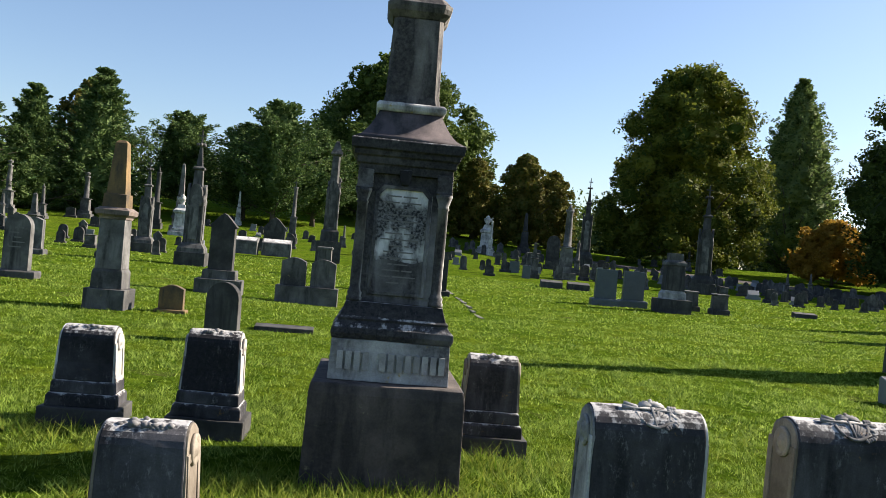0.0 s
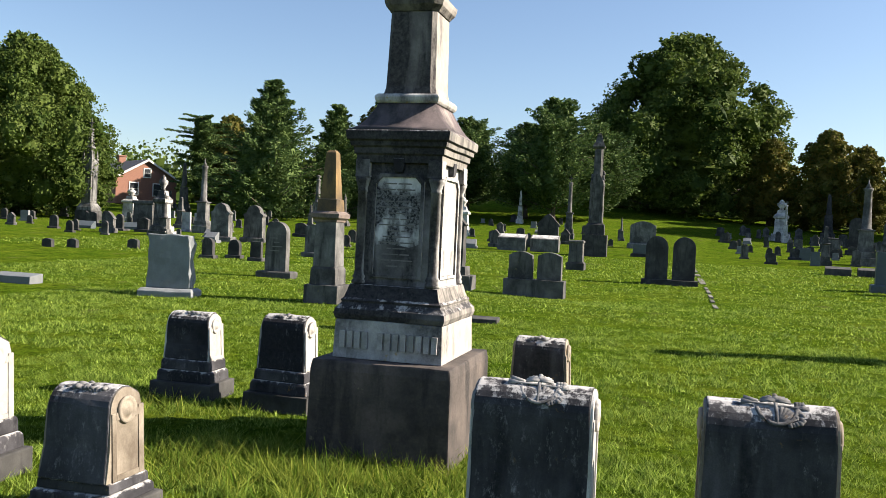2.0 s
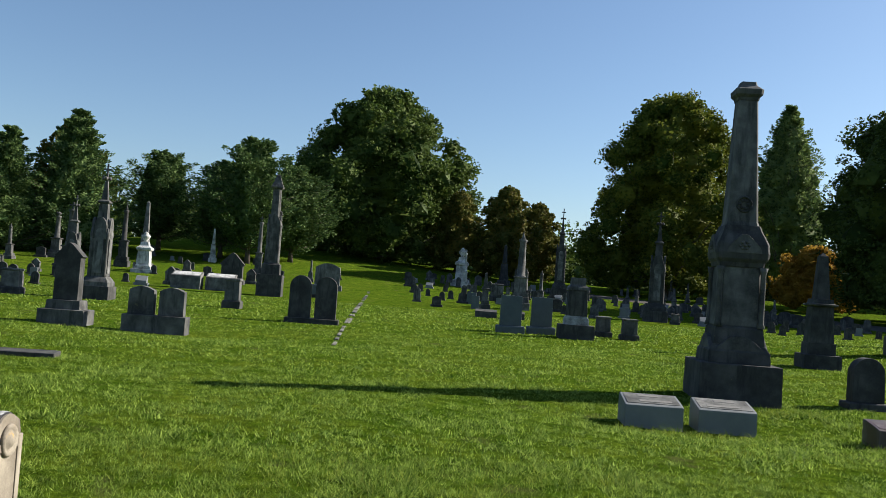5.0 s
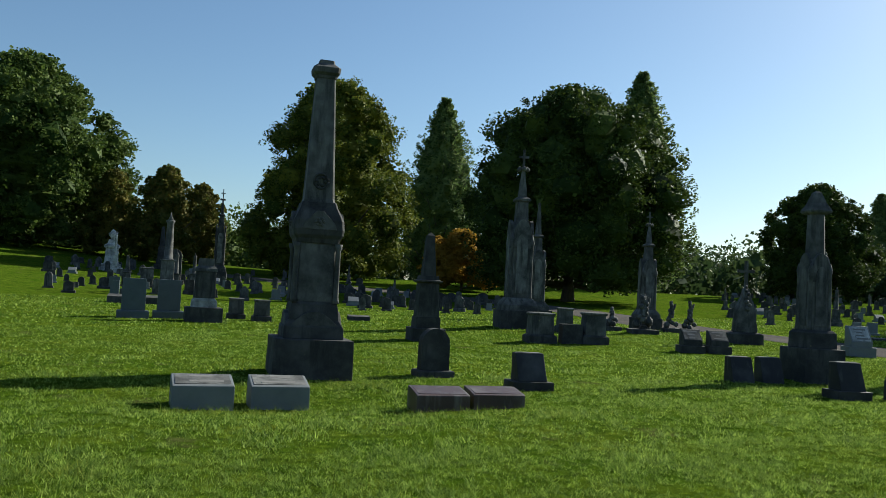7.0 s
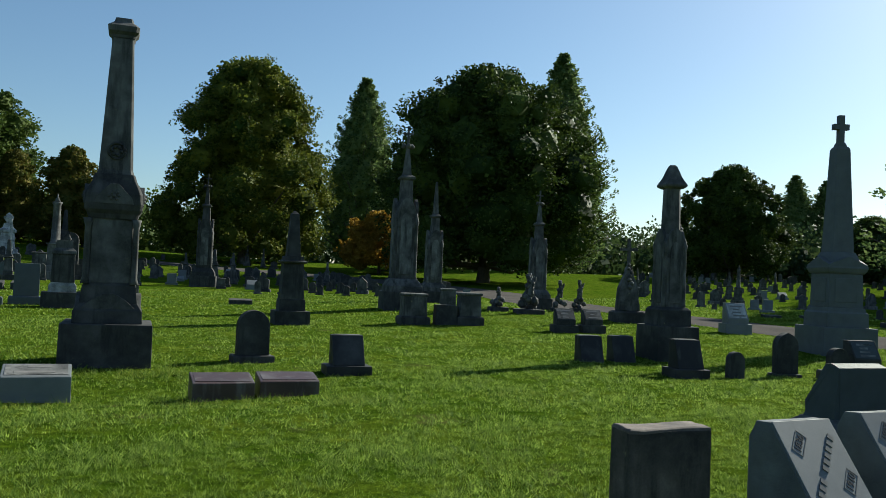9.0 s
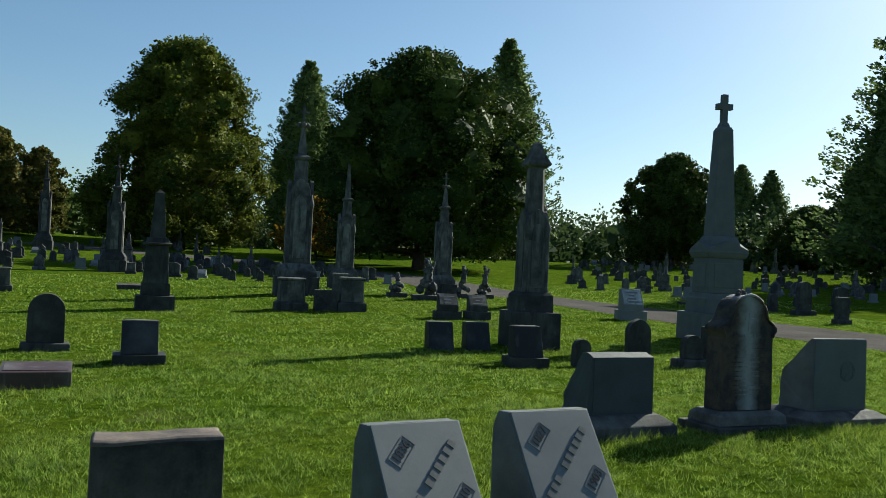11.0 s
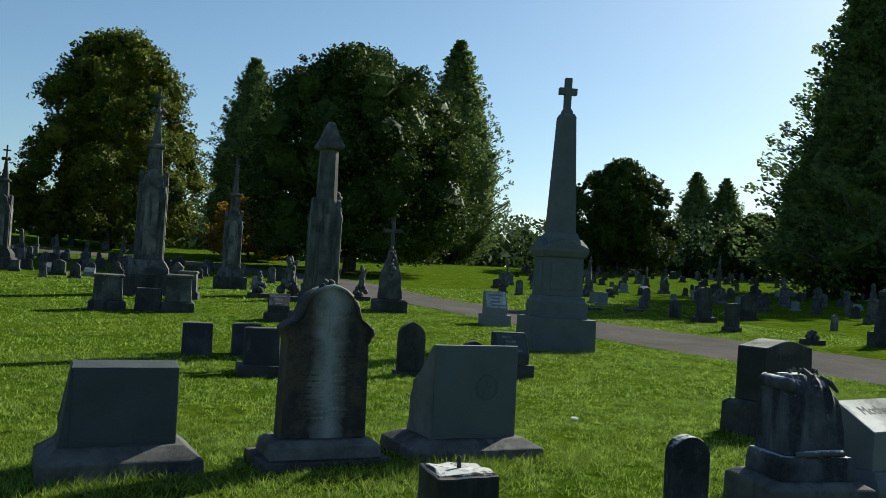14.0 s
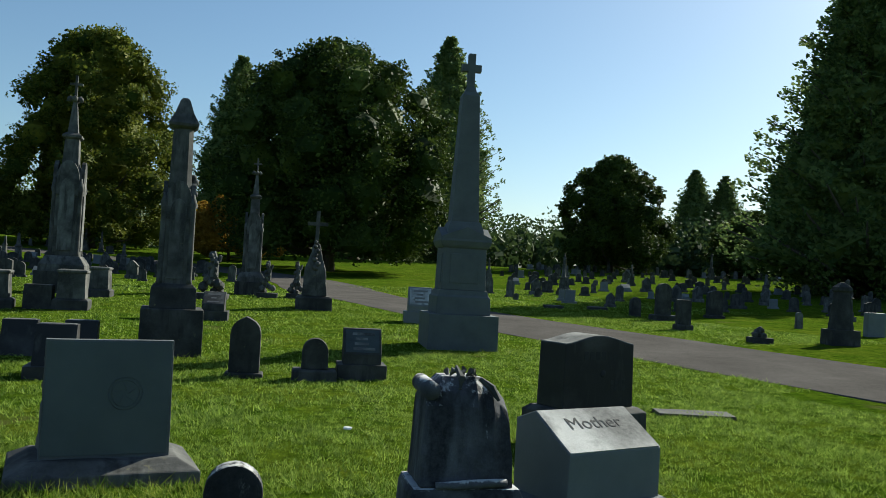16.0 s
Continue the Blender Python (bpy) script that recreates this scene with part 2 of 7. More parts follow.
LAWN = ground_mat()
BLADE = leaf_mat("grass_blades", (0.036, 0.095, 0.005), (0.328, 0.445, 0.088), 0.40, 6.5, 0.36, 1.62)
TUFT = leaf_mat("long_grass", (0.060, 0.135, 0.008), (0.27, 0.315, 0.055), 0.42, 4.0, 0.45, 1.45)
LEAF_OAK = leaf_mat("oak_leaves", (0.034, 0.066, 0.011), (0.120, 0.168, 0.040), 0.30, 0.8, 0.55, 1.35)
LEAF_MAPLE = leaf_mat("maple_leaves", (0.040, 0.072, 0.010), (0.175, 0.190, 0.030), 0.32, 0.8, 0.55, 1.35)
LEAF_DARK = leaf_mat("dark_leaves", (0.022, 0.042, 0.009), (0.086, 0.120, 0.024), 0.20, 0.8, 0.6, 1.3)
LEAF_PINE = leaf_mat("pine_needles", (0.030, 0.068, 0.022), (0.120, 0.180, 0.058), 0.20, 0.8, 0.6, 1.3)
LEAF_LARCH = leaf_mat("cypress_needles", (0.052, 0.096, 0.032), (0.185, 0.245, 0.080), 0.38, 0.8, 0.6, 1.3)
LEAF_ORANGE = leaf_mat("turning_leaves", (0.26, 0.165, 0.025), (0.42, 0.24, 0.04), 0.45)
LEAF_YELLOW = leaf_mat("yellowing_leaves", (0.060, 0.085, 0.016), (0.150, 0.128, 0.028), 0.3)
# far foliage: distance haze is put into this greyer leaf colour
LEAF_FAR = leaf_mat("haze_toned_leaves", (0.032, 0.060, 0.022), (0.080, 0.112, 0.040), 0.24)


def plain_mat(name, c1, c2, scale, rough=0.85, bump=0.3, stretch=(1, 1, 1), spec=0.3):
    m = Mat(name)
    v = m.coords(stretch)
    col = m.mix(m.ramp(m.noise(v, scale), [(0.3, K), (0.7, W)]), c1, c2)
    m.bump(m.noise(v, scale * 3, 6, 0.7), bump, 0.02)
    return m.done(col, rough, spec=spec)


BARK = plain_mat("bark", (0.11, 0.085, 0.065), (0.05, 0.042, 0.036), 4, bump=0.8, stretch=(3, 3, 0.5))
BRICK = plain_mat("brick", (0.29, 0.145, 0.10), (0.22, 0.11, 0.08), 9)
ROOFING = plain_mat("roof_shingle", (0.10, 0.10, 0.105), (0.07, 0.07, 0.075), 6)
PAINT = plain_mat("white_paint", (0.8, 0.8, 0.78), (0.72, 0.72, 0.7), 5, 0.5, 0.05)
GLASS = plain_mat("dark_glass", (0.03, 0.035, 0.04), (0.05, 0.055, 0.06), 3, 0.08, 0.0, spec=0.6)


def asphalt_mat():
    m = Mat("asphalt")
    tc = m.n.new("ShaderNodeTexCoord")
    v = tc.outputs["Object"]
    col = m.mix(m.ramp(m.noise(v, 0.5, 5), [(0.3, K), (0.7, W)]), (0.080, 0.073, 0.068), (0.116, 0.106, 0.099))
    col = m.mix(0.5, col, m.ramp(m.noise(v, 90, 3), [(0.3, (0.5, 0.5, 0.5)), (0.7, (1.4, 1.4, 1.4))]), "MULTIPLY")
    crack = m.ramp(m.noise(v, 1.3, 9, 0.8), [(0.485, W), (0.5, (0.5, 0.5, 0.5)), (0.515, W)])
    col = m.mix(0.5, col, crack, "MULTIPLY")
    m.bump(m.noise(v, 60, 4), 0.4, 0.01)
    return m.done(col, 1.0, spec=0.0)


ASPHALT = asphalt_mat()


# ---- ground shape ----
def smooth(lo, hi, v):
    u = np.clip((v - lo) / (hi - lo), 0, 1)
    return u * u * (3 - 2 * u)


def ground(x, y):
    """Height of the lawn: a shallow swale, a low mound, and a long rise to the far trees."""
    r = np.hypot(x - 10, y)
    far = np.clip(r - 12, 0, 100)
    z = 0.00030 * far * far
    z = z + 0.16 * np.exp(-((x - 20.5) / 4.5) ** 2 - ((y - 4.2) / 3.0) ** 2)
    z = z + 3.4 * np.exp(-((x + 15) / 32) ** 2) * smooth(60, 130, y)
    z = z - 0.2 * np.exp(-((x - 11) / 3.5) ** 2 - ((y - 11.3) / 1.6) ** 2)
    z = z - 0.2 * np.exp(-((x - 1.5) / 5) ** 2 - ((y - 22) / 2.5) ** 2)
    z = z - 0.08 * np.exp(-((x - 23.7) / 3.2) ** 2 - ((y - 12) / 2.4) ** 2)
    return z + 0.33 * np.exp(-((x - 29) / 9) ** 2 - ((y - 28) / 8) ** 2)


def gz(x, y):
    return float(ground(np.float64(x), np.float64(y)))


ROAD = [(34.2, -60), (34.6, -20), (34.8, 0), (35.0, 8), (35.7, 16), (35.6, 23), (36.4, 31), (38.8, 40), (41.0, 48), (41.5, 58), (38.5, 70), (31, 80), (20, 90), (5, 100)]


def road_points(step):
    pts = []
    p = [Vector((*q, 0)) for q in ROAD]
    for i in range(1, len(p) - 2):
        n = max(2, int((p[i + 1] - p[i]).length / step))
        for k in range(n):
            t = k / n
            pts.append(0.5 * (2 * p[i] + (p[i + 1] - p[i - 1]) * t + (2 * p[i - 1] - 5 * p[i] + 4 * p[i + 1] - p[i + 2]) * t * t
                              + (3 * p[i] - p[i - 1] - 3 * p[i + 1] + p[i + 2]) * t ** 3))
    return pts


ROADLINE = road_points(1.0)
ROAD_HALF = 2.65


def mesh_object(name, verts, faces, material, smooth_faces=False):
    me = bpy.data.meshes.new(name)
    me.from_pydata(verts, [], faces)
    me.materials.append(material)
    if smooth_faces:
        me.polygons.foreach_set("use_smooth", [True] * len(me.polygons))
    me.update()
    return new(name, me)


def axis_steps(lo, hi, fine, far):
    inner = list(np.arange(lo, hi + 1e-6, fine))
    out, s = [], fine
    p = hi
    while p < far:
        s *= 1.18
        p += s
        out.append(p)
    low, s, p = [], fine, lo
    while p > -far:
        s *= 1.18
        p -= s
        low.append(p)
    return np.array(low[::-1] + inner + out)


def build_ground():
    xs, ys = axis_steps(-20, 52, 0.6, 2500), axis_steps(-8, 50, 0.6, 2500)
    X, Y = np.meshgrid(xs, ys)
    Z = ground(X, Y)
    near = (X > -22) & (X < 56) & (Y < 55) & (Y > -10)
    rs = np.random.RandomState(4)
    Z = Z + np.where(near, rs.uniform(-0.012, 0.012, Z.shape), 0)
    nx = len(xs)
    verts = np.stack([X, Y, Z], -1).reshape(-1, 3).tolist()
    faces = [(j * nx + i, j * nx + i + 1, (j + 1) * nx + i + 1, (j + 1) * nx + i) for j in range(len(ys) - 1) for i in range(nx - 1)]
    ob = mesh_object("ground", verts, faces, LAWN, True)
    tagged(ob, "mown green cemetery lawn with thin patches", "lawn", kind="structure")


def build_road():
    verts, faces = [], []
    cols = (-ROAD_HALF - 0.05, -ROAD_HALF, -1.5, 0, 1.5, ROAD_HALF, ROAD_HALF + 0.05)
    for i, p in enumerate(ROADLINE):
        q = ROADLINE[min(i + 1, len(ROADLINE) - 1)] - ROADLINE[max(i - 1, 0)]
        side = Vector((q.y, -q.x, 0)).normalized()
        wob = 0.08 * noise.noise((i * 0.35, 3.1, 0))
        for k, c in enumerate(cols):
            v = p + side * (c + (wob if abs(c) > 2 else 0))
            rise = -0.12 if k in (0, len(cols) - 1) else 0.012 + 0.03 * (1 - (c / ROAD_HALF) ** 2)
            verts.append((v.x, v.y, gz(v.x, v.y) + rise))
    n = len(cols)
    for i in range(len(ROADLINE) - 1):
        for k in range(n - 1):
            faces.append((i * n + k, i * n + k + 1, (i + 1) * n + k + 1, (i + 1) * n + k))
    ob = mesh_object("road", verts, faces, ASPHALT)
    tagged(ob, "worn grey asphalt cemetery lane with grass edges", "road", kind="structure")


build_ground()
build_road()


# ---- mesh helpers ----
def part(name, bm, material, parent=None, label="", smooth_faces=False):
    """Links a bmesh as one mesh object under a thing or part."""
    me = bpy.data.meshes.new(name)
    bm.normal_update()
    bm.to_mesh(me)
    bm.free()
    me.materials.append(material)
    if smooth_faces:
        me.polygons.foreach_set("use_smooth", [True] * len(me.polygons))
    ob = new(name, me)
    if parent:
        ob.parent = parent
    if label:
        ob["label"] = label
    return ob


def thing(name, x, y, rot, label, category, group="", sink=0.0, lean=0.0):
    ob = new(name)
    ob.empty_display_size = 0.2
    ob.matrix_basis = pose(x, y, gz(x, y) - sink, lean * 0.6, lean, rot)
    return tagged(ob, label, category, group)


def ring_loft(bm, rings, close=True):
    loops = [[bm.verts.new(p) for p in r] for r in rings]
    n = len(loops[0])
    for a, b in zip(loops, loops[1:]):
        for i in range(n):
            bm.faces.new((a[i], a[(i + 1) % n], b[(i + 1) % n], b[i]))
    if close:
        bm.faces.new(loops[0][::-1])
        bm.faces.new(loops[-1])
    return loops


def stack(secs, cx=0.0, cy=0.0, chamfer=0.0, bevel=0.008, wear=0.0, cuts=0, seed=0):
    """A solid of rectangular sections (z, width, depth), optionally with chamfered corners."""
    bm = bmesh.new()
    rings = []
    for z, w, d in secs:
        w, d = w / 2, d / 2
        if chamfer:
            c = chamfer * min(w, d) * 2
            pts = [(-w + c, -d), (w - c, -d), (w, -d + c), (w, d - c), (w - c, d), (-w + c, d), (-w, d - c), (-w, -d + c)]
        else:
            pts = [(-w, -d), (w, -d), (w, d), (-w, d)]
        rings.append([(cx + p, cy + q, z) for p, q in pts])
    ring_loft(bm, rings)
    finish(bm, bevel, wear, cuts, seed)
    return bm


def finish(bm, bevel=0.008, wear=0.0, cuts=0, seed=0):
    bmesh.ops.recalc_face_normals(bm, faces=bm.faces)
    if bevel:
        sharp = [ed for ed in bm.edges if len(ed.link_faces) == 2 and ed.calc_face_angle(0) > 0.35]
        bmesh.ops.bevel(bm, geom=sharp, offset=bevel, segments=2, profile=0.6, affect="EDGES", clamp_overlap=True)
    if cuts:
        long = [ed for ed in bm.edges if ed.calc_length() > 0.09]
        bmesh.ops.subdivide_edges(bm, edges=long, cuts=cuts, use_grid_fill=True)
    if wear:
        for v in bm.verts:
            q = v.co * 5 + Vector((seed * 7.3, seed * 3.1, 0))
            r = v.co * 17 + Vector((seed * 2.3, 0, seed))
            v.co += wear * (noise.noise_vector(q) + 0.5 * noise.noise_vector(r))
    return bm


def outline(w, h, top, n=14):
    """Front outline of an upright tablet in x and z, from the lower left round to the lower right."""
    w2 = w / 2
    if top == "round":
        r = w2
        arc = [(-r * math.cos(math.pi * i / n), h - r + r * math.sin(math.pi * i / n)) for i in range(n + 1)]
    elif top == "segment":
        s = 0.16 * w
        arc = [(-w2 + w * i / n, h - s + s * math.sin(math.pi * i / n)) for i in range(n + 1)]
    elif top == "pointed":
        s = 0.42 * w
        arc = [(-w2, h - s * 1.5), (-w2 * 1.18, h - s * 1.35), (-w2 * 0.92, h - s), (-w2 * 0.3, h - s * 0.22), (0, h), (w2 * 0.3, h - s * 0.22), (w2 * 0.92, h - s), (w2 * 1.18, h - s * 1.35), (w2, h - s * 1.5)]
    elif top == "ogee":
        left = [(-0.96, 0.66), (-1.0, 0.60), (-1.08, 0.56), (-1.08, 0.51), (-0.98, 0.465), (-0.82, 0.42), (-0.73, 0.375), (-0.69, 0.32), (-0.66, 0.26), (-0.60, 0.19), (-0.49, 0.125), (-0.33, 0.07), (-0.16, 0.035)]
        left = [(p * w2, h - q * w) for p, q in left]
        arc = left + [(0, h - 0.02 * w)] + [(-x, z) for x, z in left[::-1]]
    elif top == "soft":
        arc = [(-w2 * math.cos(math.pi * i / n), h - 0.62 * w + 0.56 * w * math.sin(math.pi * i / n) ** 0.9 + 0.06 * w * max(0, 1 - abs(i - n / 2) / 1.6)) for i in range(n + 1)]
    elif top == "swell":
        arc = [(-w2 + w * i / n, h - 0.09 * w * (1 - math.sin(math.pi * i / n) ** 1.5)) for i in range(n + 1)]
    else:
        arc = [(-w2, h), (w2, h)]
    return [(-w2, 0)] + arc + [(w2, 0)]


def tablet(w, h, d, top="flat", z=0.0, taper=0.0, bevel=0.008, wear=0.0, seed=0, cy=0.0):
    """An upright slab with a shaped head."""
    bm = bmesh.new()
    pts = outline(w, h, top)
    rings = []
    for s in (-1, 1):
        rings.append([(x * (1 - taper * q / h), cy + s * d / 2 * (1 - taper * q / h), z + q) for x, q in pts])
    a = [bm.verts.new(p) for p in rings[0]]
    b = [bm.verts.new(p) for p in rings[1]]
    n = len(a)
    bm.faces.new(a)
    bm.faces.new(b[::-1])
    for i in range(n):
        bm.faces.new((a[(i + 1) % n], a[i], b[i], b[(i + 1) % n]))
    finish(bm, bevel, wear, 0, seed)
    return bm


def side_slab(w, profile, bevel=0.008, wear=0.0, cuts=0, seed=0, cx=0.0):
    """A solid drawn along x from a side profile of (y, z) points."""
    bm = bmesh.new()
    a = [bm.verts.new((cx - w / 2, y, z)) for y, z in profile]
    b = [bm.verts.new((cx + w / 2, y, z)) for y, z in profile]
    n = len(a)
    bm.faces.new(a)
    bm.faces.new(b[::-1])
    for i in range(n):
        bm.faces.new((a[(i + 1) % n], a[i], b[i], b[(i + 1) % n]))
    finish(bm, bevel, wear, cuts, seed)
    return bm


def revolve(profile, n=16, cx=0.0, cy=0.0):
    bm = bmesh.new()
    ring_loft(bm, [[(cx + r * math.cos(2 * math.pi * i / n), cy + r * math.sin(2 * math.pi * i / n), z) for i in range(n)] for r, z in profile])
    bmesh.ops.recalc_face_normals(bm, faces=bm.faces)
    return bm


def box(bm, x0, x1, y0, y1, z0, z1):
    ring_loft(bm, [[(x0, y0, z), (x1, y0, z), (x1, y1, z), (x0, y1, z)] for z in (z0, z1)])


def boxes(items, bevel=0.0):
    bm = bmesh.new()
    for it in items:
        box(bm, *it)
    finish(bm, bevel)
    return bm


def tube(bm, pts, radii, n=6):
    """A tapered round limb along points."""
    rings = []
    for i, p in enumerate(pts):
        d = (pts[min(i + 1, len(pts) - 1)] - pts[max(i - 1, 0)]).normalized()
        u = d.orthogonal().normalized()
        v = d.cross(u)
        rings.append([p + radii[i] * (math.cos(2 * math.pi * k / n) * u + math.sin(2 * math.pi * k / n) * v) for k in range(n)])
    ring_loft(bm, rings)


def lump(bm, c, r, seed, sub=2, squash=1.0):
    """A rough rounded stone lump."""
    made = bmesh.ops.create_icosphere(bm, subdivisions=sub, radius=r)["verts"]
    for v in made:
        k = 1 + 0.35 * noise.noise(v.co / r * 1.4 + Vector((seed * 5.1, seed, 0)))
        v.co = Vector((v.co.x * k, v.co.y * k, v.co.z * k * squash)) + Vector(c)


def lettering(body, size, material, parent, m, label="", depth=0.004, bold=0.0):
    cu = bpy.data.curves.new("inscription", "FONT")
    cu.body, cu.size, cu.extrude, cu.offset = body, size, depth, bold
    cu.align_x, cu.align_y = "CENTER", "CENTER"
    cu.materials.append(material)
    ob = new("inscription", cu)
    ob.parent = parent
    ob.matrix_basis = m
    if label:
        ob["label"] = label
    return ob


def bars(rows, material, parent, m, label="", depth=0.006, name="inscription_line"):
    """Illegible or private writing as plain raised bars: rows of (x0, x1, z, height) in the face's own plane."""
    for x0, x1, z, h in rows:
        bm = bmesh.new()
        box(bm, x0, x1, z - h / 2, z + h / 2, -0.002, depth)
        bmesh.ops.recalc_face_normals(bm, faces=bm.faces)
        part(name, bm, material, parent, label).matrix_basis = m


FACE = lambda y, z: pose(0, y, z, 90)      # the plane of an upright front face


def turn(x, y):
    """How the rows of graves turn across the place, in degrees."""
    return float(np.interp(x, [-30, 2, 12, 20, 26, 34], [6, 1, -6, -11, -24, -26])) + 2.0 * math.sin(x * 12.9 + y * 7.7)


# ---- the large inscribed monument ----
def family_monument(x, y, rot):
    t = thing("family_monument", x, y, rot, "tall weathered white marble family monument on a dark brownstone block", "monument")
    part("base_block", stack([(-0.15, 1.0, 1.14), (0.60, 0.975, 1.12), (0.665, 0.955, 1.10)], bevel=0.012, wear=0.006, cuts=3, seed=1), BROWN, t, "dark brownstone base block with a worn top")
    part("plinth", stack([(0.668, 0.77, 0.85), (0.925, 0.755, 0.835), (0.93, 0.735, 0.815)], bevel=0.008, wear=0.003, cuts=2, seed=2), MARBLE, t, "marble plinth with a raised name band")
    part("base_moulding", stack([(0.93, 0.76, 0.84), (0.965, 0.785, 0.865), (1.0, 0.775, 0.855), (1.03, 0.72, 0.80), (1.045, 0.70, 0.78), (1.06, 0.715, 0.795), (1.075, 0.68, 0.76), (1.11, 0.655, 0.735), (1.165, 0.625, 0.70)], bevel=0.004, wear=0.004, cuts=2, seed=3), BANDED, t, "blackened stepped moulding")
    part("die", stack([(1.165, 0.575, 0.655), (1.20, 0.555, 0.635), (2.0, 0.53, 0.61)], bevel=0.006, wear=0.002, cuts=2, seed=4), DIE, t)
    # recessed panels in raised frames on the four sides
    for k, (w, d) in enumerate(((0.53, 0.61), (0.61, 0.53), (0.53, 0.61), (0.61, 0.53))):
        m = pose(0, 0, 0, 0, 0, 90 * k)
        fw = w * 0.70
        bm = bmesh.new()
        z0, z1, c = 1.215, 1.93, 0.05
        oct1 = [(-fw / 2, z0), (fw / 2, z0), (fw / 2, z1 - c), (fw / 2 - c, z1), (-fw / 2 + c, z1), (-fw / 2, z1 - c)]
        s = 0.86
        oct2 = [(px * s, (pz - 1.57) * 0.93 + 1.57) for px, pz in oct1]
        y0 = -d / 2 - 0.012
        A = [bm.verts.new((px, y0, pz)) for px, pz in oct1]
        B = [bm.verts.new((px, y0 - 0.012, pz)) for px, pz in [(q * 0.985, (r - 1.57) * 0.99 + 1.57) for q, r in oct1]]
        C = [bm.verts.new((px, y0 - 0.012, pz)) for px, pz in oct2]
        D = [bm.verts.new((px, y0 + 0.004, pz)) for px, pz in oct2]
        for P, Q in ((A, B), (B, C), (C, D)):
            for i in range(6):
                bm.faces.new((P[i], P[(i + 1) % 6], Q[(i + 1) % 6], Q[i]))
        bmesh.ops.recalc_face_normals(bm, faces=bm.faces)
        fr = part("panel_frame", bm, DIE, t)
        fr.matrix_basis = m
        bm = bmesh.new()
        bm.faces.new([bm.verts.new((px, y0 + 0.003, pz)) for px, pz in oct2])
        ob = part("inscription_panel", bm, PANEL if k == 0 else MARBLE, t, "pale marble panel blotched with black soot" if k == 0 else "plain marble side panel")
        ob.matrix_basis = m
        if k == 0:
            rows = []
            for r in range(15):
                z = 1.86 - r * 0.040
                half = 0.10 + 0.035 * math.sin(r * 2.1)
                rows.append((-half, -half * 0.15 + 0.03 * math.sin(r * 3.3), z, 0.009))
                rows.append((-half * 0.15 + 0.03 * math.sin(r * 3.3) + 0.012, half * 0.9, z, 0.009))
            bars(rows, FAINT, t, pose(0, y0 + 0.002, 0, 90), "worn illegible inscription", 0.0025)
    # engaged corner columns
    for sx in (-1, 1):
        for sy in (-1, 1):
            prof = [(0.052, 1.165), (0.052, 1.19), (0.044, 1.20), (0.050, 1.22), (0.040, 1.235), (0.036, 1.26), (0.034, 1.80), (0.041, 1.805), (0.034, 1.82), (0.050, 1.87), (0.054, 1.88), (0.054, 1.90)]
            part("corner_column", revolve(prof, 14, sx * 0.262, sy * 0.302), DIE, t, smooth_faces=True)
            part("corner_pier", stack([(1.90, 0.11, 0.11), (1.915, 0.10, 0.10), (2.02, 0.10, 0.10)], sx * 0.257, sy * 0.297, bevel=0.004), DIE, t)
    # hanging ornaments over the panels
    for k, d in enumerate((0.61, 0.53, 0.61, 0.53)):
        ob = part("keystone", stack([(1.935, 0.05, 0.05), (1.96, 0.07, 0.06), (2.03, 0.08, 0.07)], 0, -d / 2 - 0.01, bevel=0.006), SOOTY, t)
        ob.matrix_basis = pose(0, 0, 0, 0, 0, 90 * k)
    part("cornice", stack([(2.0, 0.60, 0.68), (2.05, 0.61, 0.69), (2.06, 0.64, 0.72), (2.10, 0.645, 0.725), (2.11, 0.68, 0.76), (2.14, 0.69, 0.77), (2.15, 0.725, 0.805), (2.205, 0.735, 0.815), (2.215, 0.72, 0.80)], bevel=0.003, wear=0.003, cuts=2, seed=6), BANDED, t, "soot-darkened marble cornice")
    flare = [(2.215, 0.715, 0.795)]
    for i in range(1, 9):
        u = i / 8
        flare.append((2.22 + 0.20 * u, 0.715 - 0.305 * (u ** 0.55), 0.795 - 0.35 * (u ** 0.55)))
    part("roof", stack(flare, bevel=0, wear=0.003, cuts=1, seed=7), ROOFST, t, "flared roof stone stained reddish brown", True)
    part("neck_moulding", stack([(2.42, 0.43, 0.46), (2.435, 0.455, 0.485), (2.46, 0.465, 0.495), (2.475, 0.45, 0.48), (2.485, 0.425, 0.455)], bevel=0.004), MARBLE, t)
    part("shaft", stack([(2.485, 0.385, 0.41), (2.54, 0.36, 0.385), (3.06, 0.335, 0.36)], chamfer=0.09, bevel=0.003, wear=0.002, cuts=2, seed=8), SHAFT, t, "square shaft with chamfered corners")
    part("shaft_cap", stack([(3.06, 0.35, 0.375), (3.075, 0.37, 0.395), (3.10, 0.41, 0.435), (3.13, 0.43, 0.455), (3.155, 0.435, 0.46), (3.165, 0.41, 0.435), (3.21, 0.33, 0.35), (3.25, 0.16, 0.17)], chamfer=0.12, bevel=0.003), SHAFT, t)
    # the raised names, as plain bars, one a letter's width
    rows = []
    xs = [-0.335 + i * 0.054 for i in range(13)]
    for i, px in enumerate(xs):
        if i == 4:
            continue
        rows.append((px, px + 0.038, 0.797, 0.112))
    bars(rows, LETTER, t, FACE(-0.423, 0), "raised band of carved letters", 0.016)


family_monument(1.73, 5.27, 1.0)


